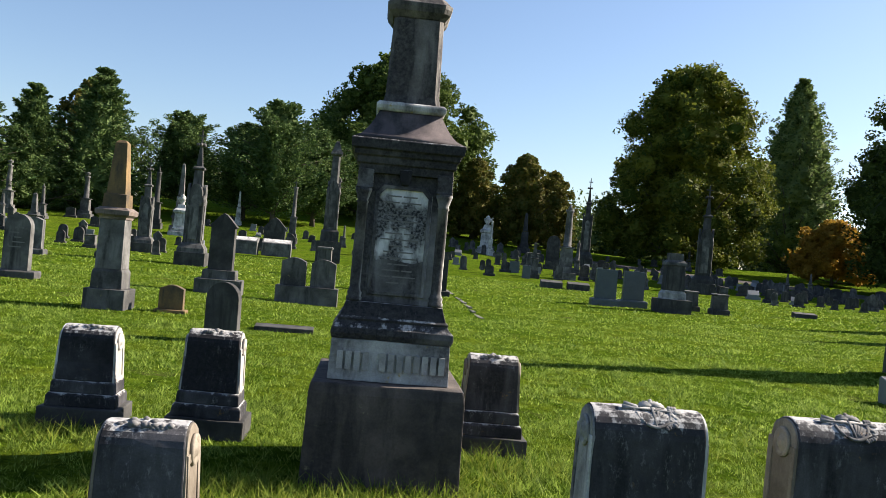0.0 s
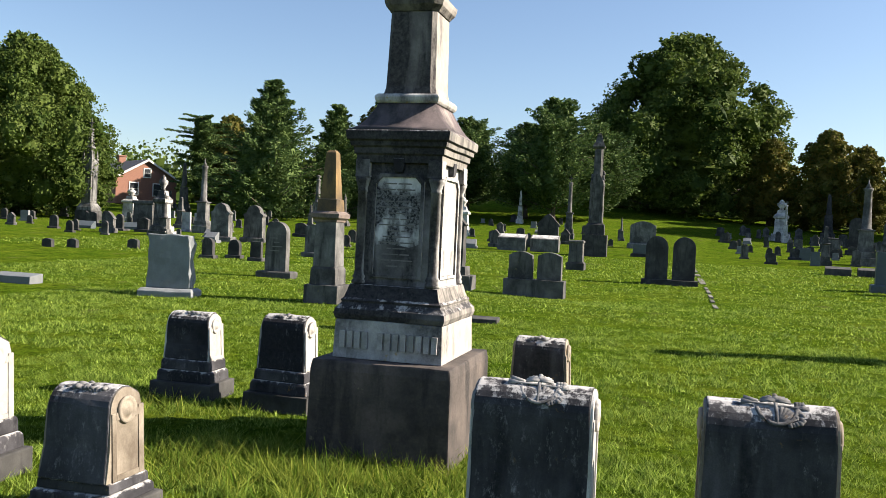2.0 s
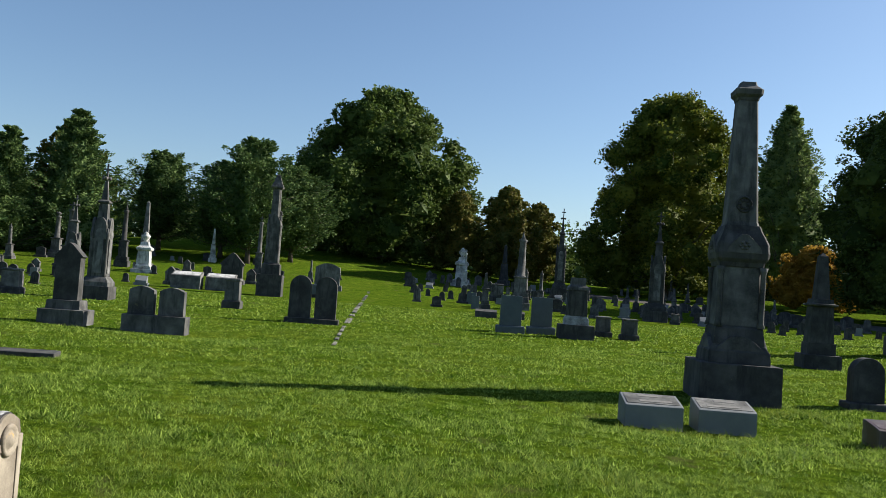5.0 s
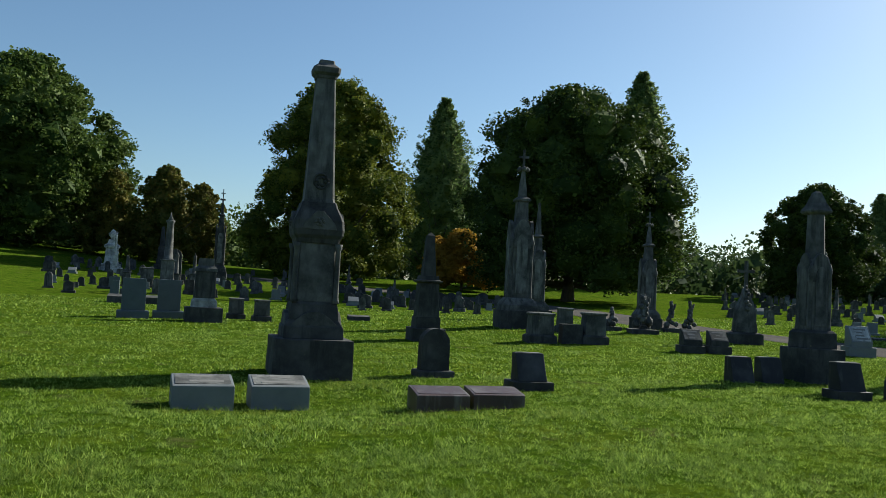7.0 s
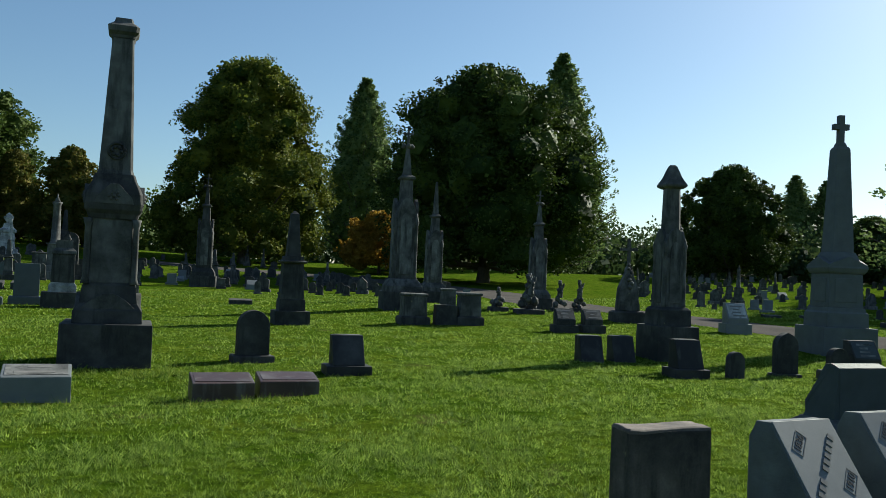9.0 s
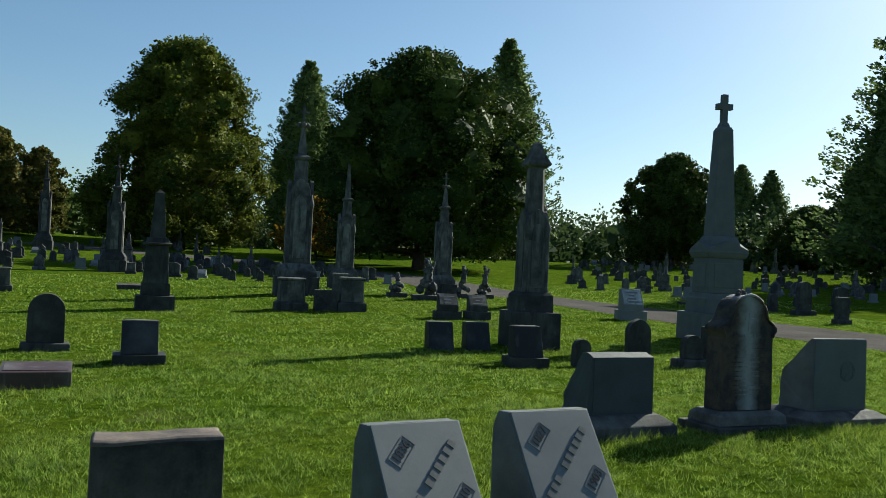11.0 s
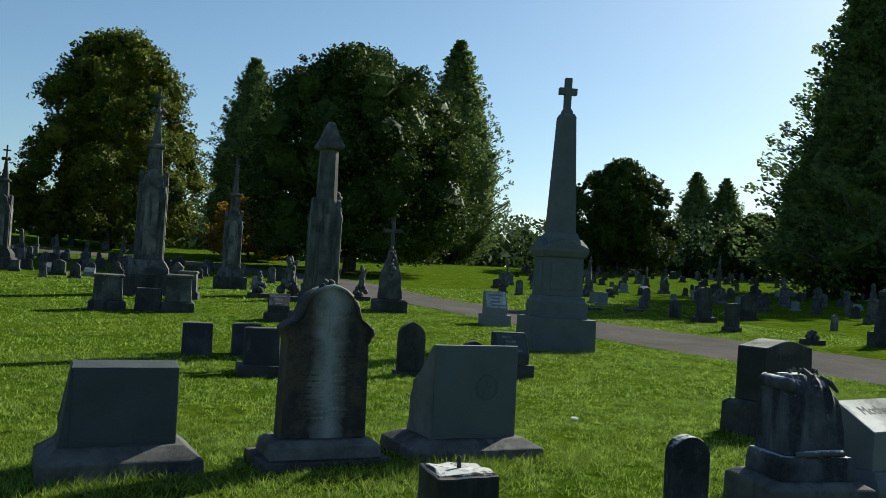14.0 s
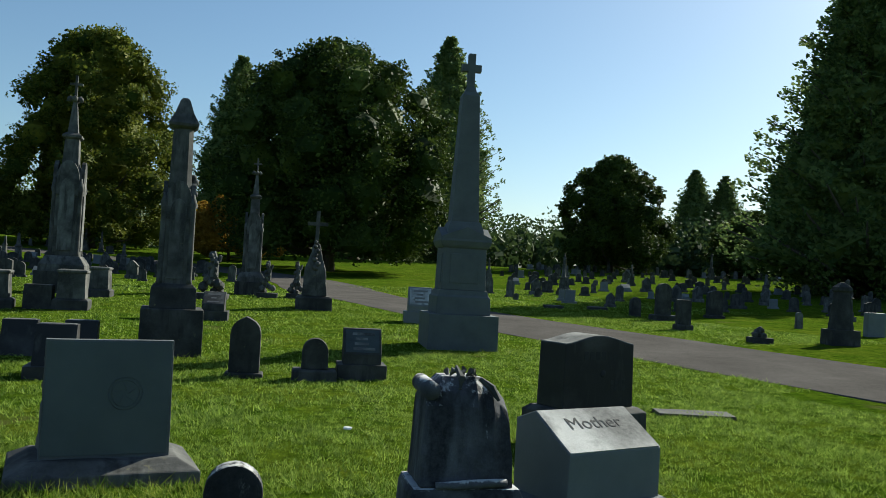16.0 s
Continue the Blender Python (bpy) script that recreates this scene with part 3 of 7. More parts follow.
def scroll_marker(x, y, rot, w, d, h, z0, material, label, emblem=False, group="scroll-topped family markers", seed=0, lean=0.0, bw=None, side=None, flare=0.0):
    """A small marker whose face curls back over the top like a scroll, on a stepped base."""
    t = thing("grave_marker", x, y, rot, label, "gravestone", group, lean=lean)
    bw = bw or w * 1.42
    side = side or MARBLE
    bd = d + (bw - w)
    part("base", stack([(-0.12, bw, bd), (z0 * 0.42, bw * 0.98, bd * 0.98)], bevel=0.012, wear=0.006, cuts=2, seed=seed), DARKST if material is SOOTY else material, t)
    part("base_step", stack([(z0 * 0.42, w * 1.22, d * 1.3), (z0 * 0.66, w * 1.2, d * 1.28), (z0 * 0.72, w * 1.13, d * 1.18)], bevel=0.008, wear=0.003, cuts=1, seed=seed + 1), material, t)
    part("upper_step", stack([(z0 * 0.72, w * 1.10, d * 1.14), (z0 * 0.96, w * 1.08, d * 1.12), (z0, w * 1.02, d * 1.04)], bevel=0.008, wear=0.003, cuts=1, seed=seed + 2), material, t)
    # side profile: front leans back, rolls over the top, slopes down behind
    prof = [(-d / 2 - flare, z0)]
    r = d * 0.42
    top = h
    cy, cz = -d * 0.04, top - r
    prof.append((-d / 2 + 0.01 - flare * 0.45, z0 + 0.45 * (cz - z0)))
    for i in range(9):
        ang = math.pi * (1.0 - 0.62 * i / 8)
        prof.append((cy + r * 1.05 * math.cos(ang), cz + r * math.sin(ang)))
    prof += [(d * 0.36, top - 0.045), (d * 0.42, top - 0.10), (d * 0.46, z0)]
    slim = 0.02 if emblem else 0.10

    def narrowed(bm):
        for v in bm.verts:
            v.co.x *= 1 - slim * max(0, v.co.z - z0) / (h - z0)
        return bm

    part("body", narrowed(side_slab(w * 0.99, prof, bevel=0.008, wear=0.006, cuts=2, seed=seed + 3)), material, t, smooth_faces=False)
    # raised moulded side panels with a scroll boss; paler stone paints them sunlit
    for s in (-1, 1):
        bm = bmesh.new()
        x0, x1 = s * w * 0.485, s * (w * 0.485 + 0.022)
        a, b = min(x0, x1), max(x0, x1)
        box(bm, a, b, -d * 0.45, -d * 0.33, z0, cz - 0.005)
        box(bm, a, b, d * 0.30, d * 0.45, z0, cz + 0.01)
        box(bm, a, b, -d * 0.33, d * 0.30, z0, z0 + 0.03)
        box(bm, a, b, -d * 0.33, d * 0.30, cz - 0.045, cz - 0.005)
        finish(bm, 0.004, 0.003, 0, seed)
        part("side_panel", narrowed(bm), side, t, "marble side frame in a paler, sunlit tone")
        cheek = [(p * 0.96, z0 + (q - z0) * 0.985) for p, q in prof]
        part("cheek", narrowed(side_slab(0.016, cheek, 0.003, 0.003, 1, seed, s * (w * 0.49 + 0.004))), side, t, "marble side in a paler, sunlit tone")
        boss = revolve([(0.0001, 0.0), (r * 0.56, 0.0), (r * 0.60, 0.012), (r * 0.54, 0.024), (r * 0.42, 0.014), (r * 0.30, 0.014), (r * 0.22, 0.026), (0.0001, 0.030)], 20)
        ob = part("scroll", boss, side, t, smooth_faces=True)
        ob.matrix_basis = pose(s * (w * 0.498 * (1 - slim * (cz - z0) / (h - z0)) + 0.004), cy, cz, 0, 90 * s, 0)
    if emblem:
        # a wreath crossed by tools, in relief on the roll
        bm = bmesh.new()
        arc = [Vector((0.005 + 0.082 * math.cos(a), 0.035 + 0.095 * math.sin(a), 0.012)) for a in [math.pi * (1.05 + 0.9 * k / 13) for k in range(14)]]
        tube(bm, arc, [0.010] * 14, 6)
        tube(bm, [Vector((-0.14, 0.045, 0.012)), Vector((-0.09, 0.042, 0.014)), Vector((0.11, 0.030, 0.014)), Vector((0.13, 0.034, 0.010))], [0.016, 0.006, 0.006, 0.014], 6)
        tube(bm, [Vector((-0.13, 0.068, 0.010)), Vector((-0.07, 0.052, 0.014))], [0.012, 0.008], 6)
        tube(bm, [Vector((0.0, 0.06, 0.014)), Vector((0.004, -0.055, 0.014))], [0.009, 0.007], 6)
        for k in range(6):
            a = 0.35 + 0.2 * k
            tube(bm, [Vector((0.008, -0.052, 0.008)), Vector((0.008 + 0.085 * math.cos(a), -0.052 + 0.085 * math.sin(a), 0.010))], [0.005, 0.010], 5)
        for k in range(11):
            # a low ribbed shell over the tools
            a = math.pi * k / 10
            tube(bm, [Vector((0.0, 0.058, 0.020)), Vector((0.03 * math.cos(a), 0.058 + 0.018 * math.sin(a), 0.018)), Vector((0.062 * math.cos(a), 0.056 + 0.034 * math.sin(a), 0.004))], [0.008, 0.009, 0.007], 5)
        lump(bm, (0.0, 0.088, 0.012), 0.013, seed + 3, 1, 0.8)
        for k in range(6):
            lump(bm, (0.085 + 0.012 * (k % 3), 0.040 + 0.014 * (k // 3), 0.006), 0.014, seed + 4 + k, 1, 0.6)
        for k in range(7):
            lump(bm, (0.095 + 0.015 * math.sin(k * 2.4), -0.045 + 0.013 * k, 0.008), 0.016, k + seed, 1)
        for k in range(4):
            lump(bm, (0.055 + 0.013 * k, -0.062 + 0.006 * k, 0.006), 0.014, k + seed + 9, 1)
        bmesh.ops.recalc_face_normals(bm, faces=bm.faces)
        ob = part("emblem", bm, CREST, t, "carved wreath and crossed-tool relief", True)
        ob.matrix_basis = pose(0.02, cy - r * 0.60, cz + r * 0.74, 42) @ Matrix.Diagonal((1.05, 1.05, 0.50, 1))
    else:
        bm = bmesh.new()
        cr = random.Random(seed)
        for i in range(34):
            # small carved leaves and blooms heaped along the roll, worn round
            q = -0.30 + 0.60 * (i + cr.uniform(0, 1)) / 34
            lump(bm, (w * q, cy - r * cr.uniform(0.0, 0.55), top - 0.012 - 0.05 * abs(q) + cr.uniform(-0.010, 0.012)), cr.uniform(0.016, 0.028), seed + i, 1, 0.6)
        finish(bm, 0, 0.006, 0, seed)
        part("crest", bm, RELIEF, t, "worn carved crest with rusty lichen", True)
    return t


FAM = "soot-blackened marble marker with a scrolled top on a stepped base"
scroll_marker(-0.51, 6.07, 3, 0.42, 0.27, 0.74, 0.33, SOOTY, FAM, seed=1)
scroll_marker(0.42, 6.03, 1, 0.42, 0.27, 0.785, 0.33, SOOTY, FAM, seed=2, lean=0.8)
scroll_marker(2.57, 6.13, 0, 0.42, 0.27, 0.76, 0.33, SOOTY, "soot-blackened marble marker with rusty lichen on its crest", seed=3, side=OCHRE)
scroll_marker(-0.37, 3.50, 4, 0.40, 0.30, 0.83, 0.33, SOOTY, "marble marker with a bright white scrolled side", seed=4)
scroll_marker(0.70, 3.29, 1, 0.40, 0.29, 0.675, 0.20, SOOTY, "blackened marble marker spotted with yellow lichen", seed=5, lean=-1.0, bw=0.56, side=OCHRE, flare=0.035)
scroll_marker(2.98, 3.56, 1, 0.56, 0.31, 0.86, 0.27, SOOTY, "dark blotched marble marker with a carved wreath emblem", emblem=True, seed=6)
scroll_marker(4.03, 3.66, 1, 0.565, 0.31, 0.855, 0.27, SOOTY, "dark marble marker with a carved wreath and crossed tools", emblem=True, seed=7, side=OCHRE)


# ---- kinds of gravestone ----
def upright(x, y, w, h, d, top, material, label, base=None, rot=None, group="", base_mat=None, lean=0.0, seed=0, taper=0.03, writing=0):
    """An upright tablet, with a plinth if base gives (width, height, depth)."""
    t = thing("gravestone", x, y, turn(x, y) if rot is None else rot, label, "gravestone", group, lean=lean)
    z = 0.0
    if base:
        bw, bh, bd = base
        part("plinth", stack([(-0.15, bw, bd), (bh * 0.8, bw, bd), (bh, bw * 0.95, bd * 0.9)], bevel=0.01, wear=0.004, cuts=1, seed=seed), base_mat or material, t)
        z = bh
    else:
        z = -0.12
    part("tablet", tablet(w, h - z, d, top, z, taper, 0.01, 0.004, seed), material, t)
    if writing:
        rows = [(-w * 0.3 * (0.6 + 0.4 * math.sin(i * 2.3 + x)), w * 0.3 * (0.6 + 0.4 * math.cos(i * 1.7 + y)), h * 0.78 - i * 0.075 * h, 0.02 * h) for i in range(writing)]
        bars(rows, FAINT, t, FACE(-d / 2 * (1 - taper * 0.6), 0), "faint worn inscription", 0.003)
    return t


def slant(x, y, w, h, d, material, label, base=None, rot=None, group="", face_mat=None, back=0.25, front=0.35, seed=0, writing=0):
    """A marker with a sloped front face; base gives (width, height, depth)."""
    t = thing("slant_marker", x, y, turn(x, y) if rot is None else rot, label, "gravestone", group)
    z = -0.1
    if base:
        part("plinth", stack([(-0.15, base[0], base[2]), (base[1], base[0], base[2])], bevel=0.012, wear=0.005, cuts=1, seed=seed), material, t)
        z = base[1]
    zf = max(z, 0) + (h - max(z, 0)) * front
    yt = d / 2 - d * back
    prof = [(-d / 2, z), (-d / 2, zf), (yt, h), (d / 2, h), (d / 2, z)]
    part("body", side_slab(w, prof, 0.008, 0.004, 1, seed), material, t)
    if material is BLACK:
        part("worn_top", stack([(h - 0.006, w * 0.9, d * back * 0.8), (h + 0.008, w * 0.86, d * back * 0.7)], 0, d / 2 - d * back / 2, bevel=0.003, wear=0.004, cuts=1, seed=seed), PALE, t, "pale worn top edge")
    if face_mat:
        L = math.hypot(yt + d / 2, h - zf)
        tilt = math.degrees(math.atan2(h - zf, yt + d / 2))
        bm = bmesh.new()
        box(bm, -w * 0.44, w * 0.44, -L * 0.44, L * 0.44, 0.0, 0.006)
        finish(bm, 0.0)
        ob = part("face", bm, face_mat, t, "lighter inscribed face")
        mid = pose(0, (-d / 2 + yt) / 2, (zf + h) / 2, tilt)
        ob.matrix_basis = mid
        if writing:
            rows = [(-w * 0.33 * (0.65 + 0.35 * math.sin(i * 2.9 + x)), w * 0.33 * (0.65 + 0.35 * math.cos(i * 1.9 + x)), L * (0.28 - 0.58 * i / max(1, writing - 1)), L * 0.10) for i in range(writing)]
            bars(rows, PALE if face_mat is SLATE else FAINT, t, mid @ pose(0, 0, 0.005), "illegible lettering", 0.003)
    return t


def obelisk(x, y, h, bw, material, label, rot=None, group="", cap=True, shaft_mat=None, seed=0, slim=1.0):
    """Stepped base, pedestal, cap and a tapering four-sided shaft."""
    t = thing("obelisk", x, y, turn(x, y) if rot is None else rot, label, "monument", group)
    b1, b2 = h * 0.115, h * 0.22
    z3 = h * 0.53
    sm = shaft_mat or material
    part("base", stack([(-0.2, bw, bw), (b1, bw, bw), (b1 + 0.01, bw * 0.98, bw * 0.98)], bevel=0.015, wear=0.006, cuts=1, seed=seed), material, t)
    part("plinth", stack([(b1, bw * 0.74, bw * 0.74), (b2, bw * 0.72, bw * 0.72)], bevel=0.012), material, t)
    part("pedestal", stack([(b2, bw * 0.62 * slim, bw * 0.62 * slim), (z3, bw * 0.54 * slim, bw * 0.54 * slim)], bevel=0.01, wear=0.003, cuts=1, seed=seed), material, t)
    if cap:
        part("cap", stack([(z3, bw * 0.6, bw * 0.6), (z3 + 0.03, bw * 0.74, bw * 0.74), (z3 + 0.075, bw * 0.76, bw * 0.76), (z3 + 0.1, bw * 0.58, bw * 0.58), (z3 + 0.22, bw * 0.54, bw * 0.54)], bevel=0.006), material, t)
    part("shaft", stack([(z3 + 0.05, bw * 0.40 * slim, bw * 0.40 * slim), (h - bw * 0.10, bw * 0.22 * slim, bw * 0.22 * slim), (h, bw * 0.03, bw * 0.03)], bevel=0.006, wear=0.002, cuts=1, seed=seed), sm, t)
    return t


def cross_bm(z, h, arm, th):
    bm = bmesh.new()
    box(bm, -th / 2, th / 2, -th / 2, th / 2, z, z + h)
    zc = z + h * 0.64
    box(bm, -arm / 2, -th / 2 + 0.001, -th / 2 * 0.98, th / 2 * 0.98, zc - th / 2, zc + th / 2)
    box(bm, th / 2 - 0.001, arm / 2, -th / 2 * 0.98, th / 2 * 0.98, zc - th / 2, zc + th / 2)
    finish(bm, 0.006)
    return bm


def prism(pts, y0, y1):
    """A flat outline in x and z given thickness along y."""
    bm = bmesh.new()
    A = [bm.verts.new((p, y0, q)) for p, q in pts]
    B = [bm.verts.new((p, y1, q)) for p, q in pts]
    n = len(A)
    bm.faces.new(A)
    bm.faces.new(B[::-1])
    for i in range(n):
        bm.faces.new((A[i], A[(i + 1) % n], B[(i + 1) % n], B[i]))
    finish(bm, 0.006)
    return bm


def lancet(w, z0, z1, n=6):
    """A pointed-arch outline."""
    spring = z1 - w * 0.95
    left = [(-w / 2 + w / 2 * (1 - math.cos(0.5 * math.pi * i / n)), spring + (z1 - spring) * math.sin(0.5 * math.pi * i / n)) for i in range(n + 1)]
    return [(-w / 2, z0)] + left + [(-x, z) for x, z in left[-2::-1]] + [(w / 2, z0)]


def spire(x, y, h, bw, material, label, rot=None, group="", finial="cross", seed=0):
    """Gothic pillar: stepped base, tall die with lancet panels and pointed hoods, narrow neck and a needle spire."""
    t = thing("gothic_monument", x, y, turn(x, y) if rot is None else rot, label, "monument", group)
    d = min(0.135 * h, 0.62 * bw)
    part("base", stack([(-0.2, bw, bw), (0.095 * h, bw, bw)], bevel=0.015, wear=0.006, cuts=1, seed=seed), DARKST, t)
    part("plinth", stack([(0.095 * h, d * 1.45, d * 1.45), (0.125 * h, d * 1.42, d * 1.42), (0.15 * h, d * 1.2, d * 1.2), (0.165 * h, d * 1.02, d * 1.02)], bevel=0.01), material, t)
    part("die", stack([(0.16 * h, d * 0.92, d * 0.92), (0.48 * h, d * 0.86, d * 0.86), (0.54 * h, d * 0.78, d * 0.78), (0.585 * h, d * 0.52, d * 0.52)], chamfer=0.08, bevel=0.006, wear=0.003, cuts=1, seed=seed), material, t)
    for k in range(4):
        m = pose(0, 0, 0, 0, 0, 90 * k)
        part("hood", prism(lancet(d * 0.70, 0.44 * h, 0.60 * h), -d * 0.49, -d * 0.36), material, t, "pointed hood over the panel").matrix_basis = m
        part("panel", prism(lancet(d * 0.46, 0.19 * h, 0.52 * h), -d * 0.505, -d * 0.40), PALE, t, "paler lancet panel").matrix_basis = m
        c = d * 0.41
        cx, cy = ((c, -c), (c, c), (-c, c), (-c, -c))[k]
        part("corner_shaft", revolve([(d * 0.11, 0.16 * h), (d * 0.08, 0.18 * h), (d * 0.07, 0.45 * h), (d * 0.11, 0.47 * h), (d * 0.03, 0.52 * h)], 8, cx, cy), material, t, smooth_faces=True)
    part("neck", stack([(0.56 * h, d * 0.56, d * 0.56), (0.60 * h, d * 0.50, d * 0.50), (0.705 * h, d * 0.44, d * 0.44)], bevel=0.006), material, t)
    part("cap", stack([(0.70 * h, d * 0.46, d * 0.46), (0.708 * h, d * 0.62, d * 0.62), (0.718 * h, d * 0.62, d * 0.62), (0.73 * h, d * 0.40, d * 0.40)], bevel=0.005), material, t)
    top = h * 0.885 if finial == "cross" else h
    part("spire", stack([(0.725 * h, d * 0.34, d * 0.34), (top, d * 0.12, d * 0.12)], bevel=0.004), material, t)
    if finial == "cross":
        part("cross", cross_bm(top - 0.02, h - top + 0.02, d * 0.42, d * 0.085), material, t)
        bm = bmesh.new()
        for k in range(4):
            lump(bm, (d * 0.17 * math.cos(k * 1.57), d * 0.17 * math.sin(k * 1.57), top + 0.02), d * 0.12, k, 1)
        part("finial", bm, material, t, "carved leafy finial", True)
    return t


def tower(x, y, h, bw, material, label, rot=None, seed=0):
    """A tall pillar with clustered shafts and a flared tent-shaped cap."""
    t = thing("gothic_monument", x, y, turn(x, y) if rot is None else rot, label, "monument")
    d = bw * 0.52
    part("base", stack([(-0.2, bw, bw), (0.175 * h, bw * 0.99, bw * 0.99)], bevel=0.015, wear=0.006, cuts=2, seed=seed), DARKST, t, "rough dark base block")
    part("plinth", stack([(0.175 * h, bw * 0.74, bw * 0.74), (0.255 * h, bw * 0.72, bw * 0.72), (0.27 * h, bw * 0.60, bw * 0.60)], bevel=0.012), DARKST, t)
    part("die", stack([(0.265 * h, d, d), (0.60 * h, d * 0.92, d * 0.92), (0.64 * h, d * 0.74, d * 0.74)], chamfer=0.12, bevel=0.006, wear=0.003, cuts=2, seed=seed), material, t)
    for k in range(4):
        m = pose(0, 0, 0, 0, 0, 90 * k)
        part("panel", prism(lancet(d * 0.5, 0.29 * h, 0.60 * h), -d * 0.53, -d * 0.42), material, t, "lancet panel").matrix_basis = m
        part("hood", prism(lancet(d * 0.78, 0.52 * h, 0.67 * h), -d * 0.50, -d * 0.36), material, t).matrix_basis = m
        c = d * 0.44
        cx, cy = ((c, -c), (c, c), (-c, c), (-c, -c))[k]
        part("corner_shaft", revolve([(d * 0.13, 0.26 * h), (d * 0.10, 0.29 * h), (d * 0.09, 0.56 * h), (d * 0.13, 0.58 * h), (d * 0.03, 0.62 * h)], 8, cx, cy), material, t, smooth_faces=True)
    bm = bmesh.new()
    for i in range(9):
        lump(bm, (d * (0.42 + 0.05 * math.sin(i * 2)), -d * 0.25 + 0.02 * i, h * (0.56 + 0.016 * i)), d * 0.13, i + seed, 1)
    part("carved_vine", bm, material, t, "carved vine on the shoulder", True)
    part("shaft", stack([(0.62 * h, d * 0.72, d * 0.72), (0.88 * h, d * 0.62, d * 0.62)], chamfer=0.22, bevel=0.004), material, t)
    part("cap", stack([(0.875 * h, d * 0.66, d * 0.66), (0.885 * h, d * 0.90, d * 0.90), (0.895 * h, d * 0.95, d * 0.95), (0.905 * h, d * 0.86, d * 0.86), (0.935 * h, d * 0.60, d * 0.60), (0.965 * h, d * 0.44, d * 0.44), (0.99 * h, d * 0.30, d * 0.30), (h, d * 0.16, d * 0.16)], bevel=0.004), material, t, "tent-shaped cap stone")
    return t


def pillar(x, y, h, bw, material, label, rot=None, group="", seed=0, topping="ball"):
    """A slimmer column monument on a stepped base."""
    t = thing("column_monument", x, y, turn(x, y) if rot is None else rot, label, "monument", group)
    z1, z2 = h * 0.16, h * 0.42
    part("base", stack([(-0.2, bw, bw), (h * 0.09, bw, bw), (h * 0.09 + 0.01, bw * 0.82, bw * 0.82), (z1, bw * 0.8, bw * 0.8)], bevel=0.01), material, t)
    part("die", stack([(z1, bw * 0.6, bw * 0.6), (z2 - 0.08, bw * 0.56, bw * 0.56), (z2 - 0.06, bw * 0.72, bw * 0.72), (z2, bw * 0.70, bw * 0.70)], bevel=0.008), material, t)
    part("column", revolve([(bw * 0.26, z2), (bw * 0.22, z2 + 0.08), (bw * 0.20, z2 + 0.1), (bw * 0.15, h * 0.86), (bw * 0.2, h * 0.88), (bw * 0.2, h * 0.9)], 12), material, t, smooth_faces=True)
    if topping == "urn":
        part("urn", revolve([(bw * 0.08, h * 0.9), (bw * 0.06, h * 0.92), (bw * 0.18, h * 0.95), (bw * 0.2, h * 0.97), (bw * 0.08, h * 0.985), (0.01, h)], 12), material, t, smooth_faces=True)
    elif topping == "cross":
        part("cross", cross_bm(h * 0.9, h * 0.1, bw * 0.4, bw * 0.08), material, t)
    else:
        part("finial", revolve([(bw * 0.14, h * 0.9), (bw * 0.05, h * 0.95), (0.01, h)], 10), material, t, smooth_faces=True)
    return t


def block(x, y, w, h, d, material, label, rot=None, group="", cap=True, base=True, seed=0):
    """A square-cut block marker with a base and a moulded lid."""
    t = thing("block_marker", x, y, turn(x, y) if rot is None else rot, label, "gravestone", group)
    z = 0.0
    if base:
        part("base", stack([(-0.15, w * 1.25, d * 1.25), (h * 0.22, w * 1.25, d * 1.25), (h * 0.27, w * 1.08, d * 1.08)], bevel=0.012, wear=0.004, cuts=1, seed=seed), DARKST, t)
        z = h * 0.27
    else:
        z = -0.1
    part("body", stack([(z, w, d), (h * (0.9 if cap else 1), w * 0.93, d * 0.93)], bevel=0.012, wear=0.004, cuts=1, seed=seed), material, t)
    if cap:
        part("lid", stack([(h * 0.9, w * 0.96, d * 0.96), (h * 0.93, w * 1.05, d * 1.05), (h * 0.975, w * 1.05, d * 1.05), (h, w * 0.9, d * 0.9)], bevel=0.006), material, t)
    return t


def flat_stone(x, y, w, h, d, material, label, rot=None, group="", writing=2, top_mat=None, seed=0, tilt=0.12):
    """A low thick block with a gently sloped inscribed top."""
    t = thing("flat_marker", x, y, turn(x, y) if rot is None else rot, label, "gravestone", group)
    prof = [(-d / 2, -0.15), (-d / 2, h * (1 - 2.2 * tilt)), (-d / 2 + 0.03, h * (1 - 1.9 * tilt)), (d / 2 - 0.03, h), (d / 2, h - 0.02), (d / 2, -0.15)]
    part("body", side_slab(w, prof, 0.012, 0.005, 1, seed), material, t)
    rise = h * 1.9 * tilt
    ang = math.degrees(math.atan2(rise, d - 0.06))
    mid = pose(0, 0, h - rise / 2, ang)
    if top_mat:
        bm = bmesh.new()
        box(bm, -w * 0.45, w * 0.45, -d * 0.40, d * 0.40, 0, 0.006)
        finish(bm, 0)
        ob = part("face", bm, top_mat, t)
        ob.matrix_basis = mid
    if writing:
        rows = [(-w * 0.34 * (0.7 + 0.3 * math.sin(i * 2.7 + x)), w * 0.34 * (0.7 + 0.3 * math.cos(i * 3.1 + x)), d * (0.22 - 0.42 * i / max(1, writing - 1)), d * 0.16) for i in range(writing)]
        bars(rows, FAINT, t, mid @ pose(0, 0, 0.004), "raised worn lettering", 0.006)
    return t


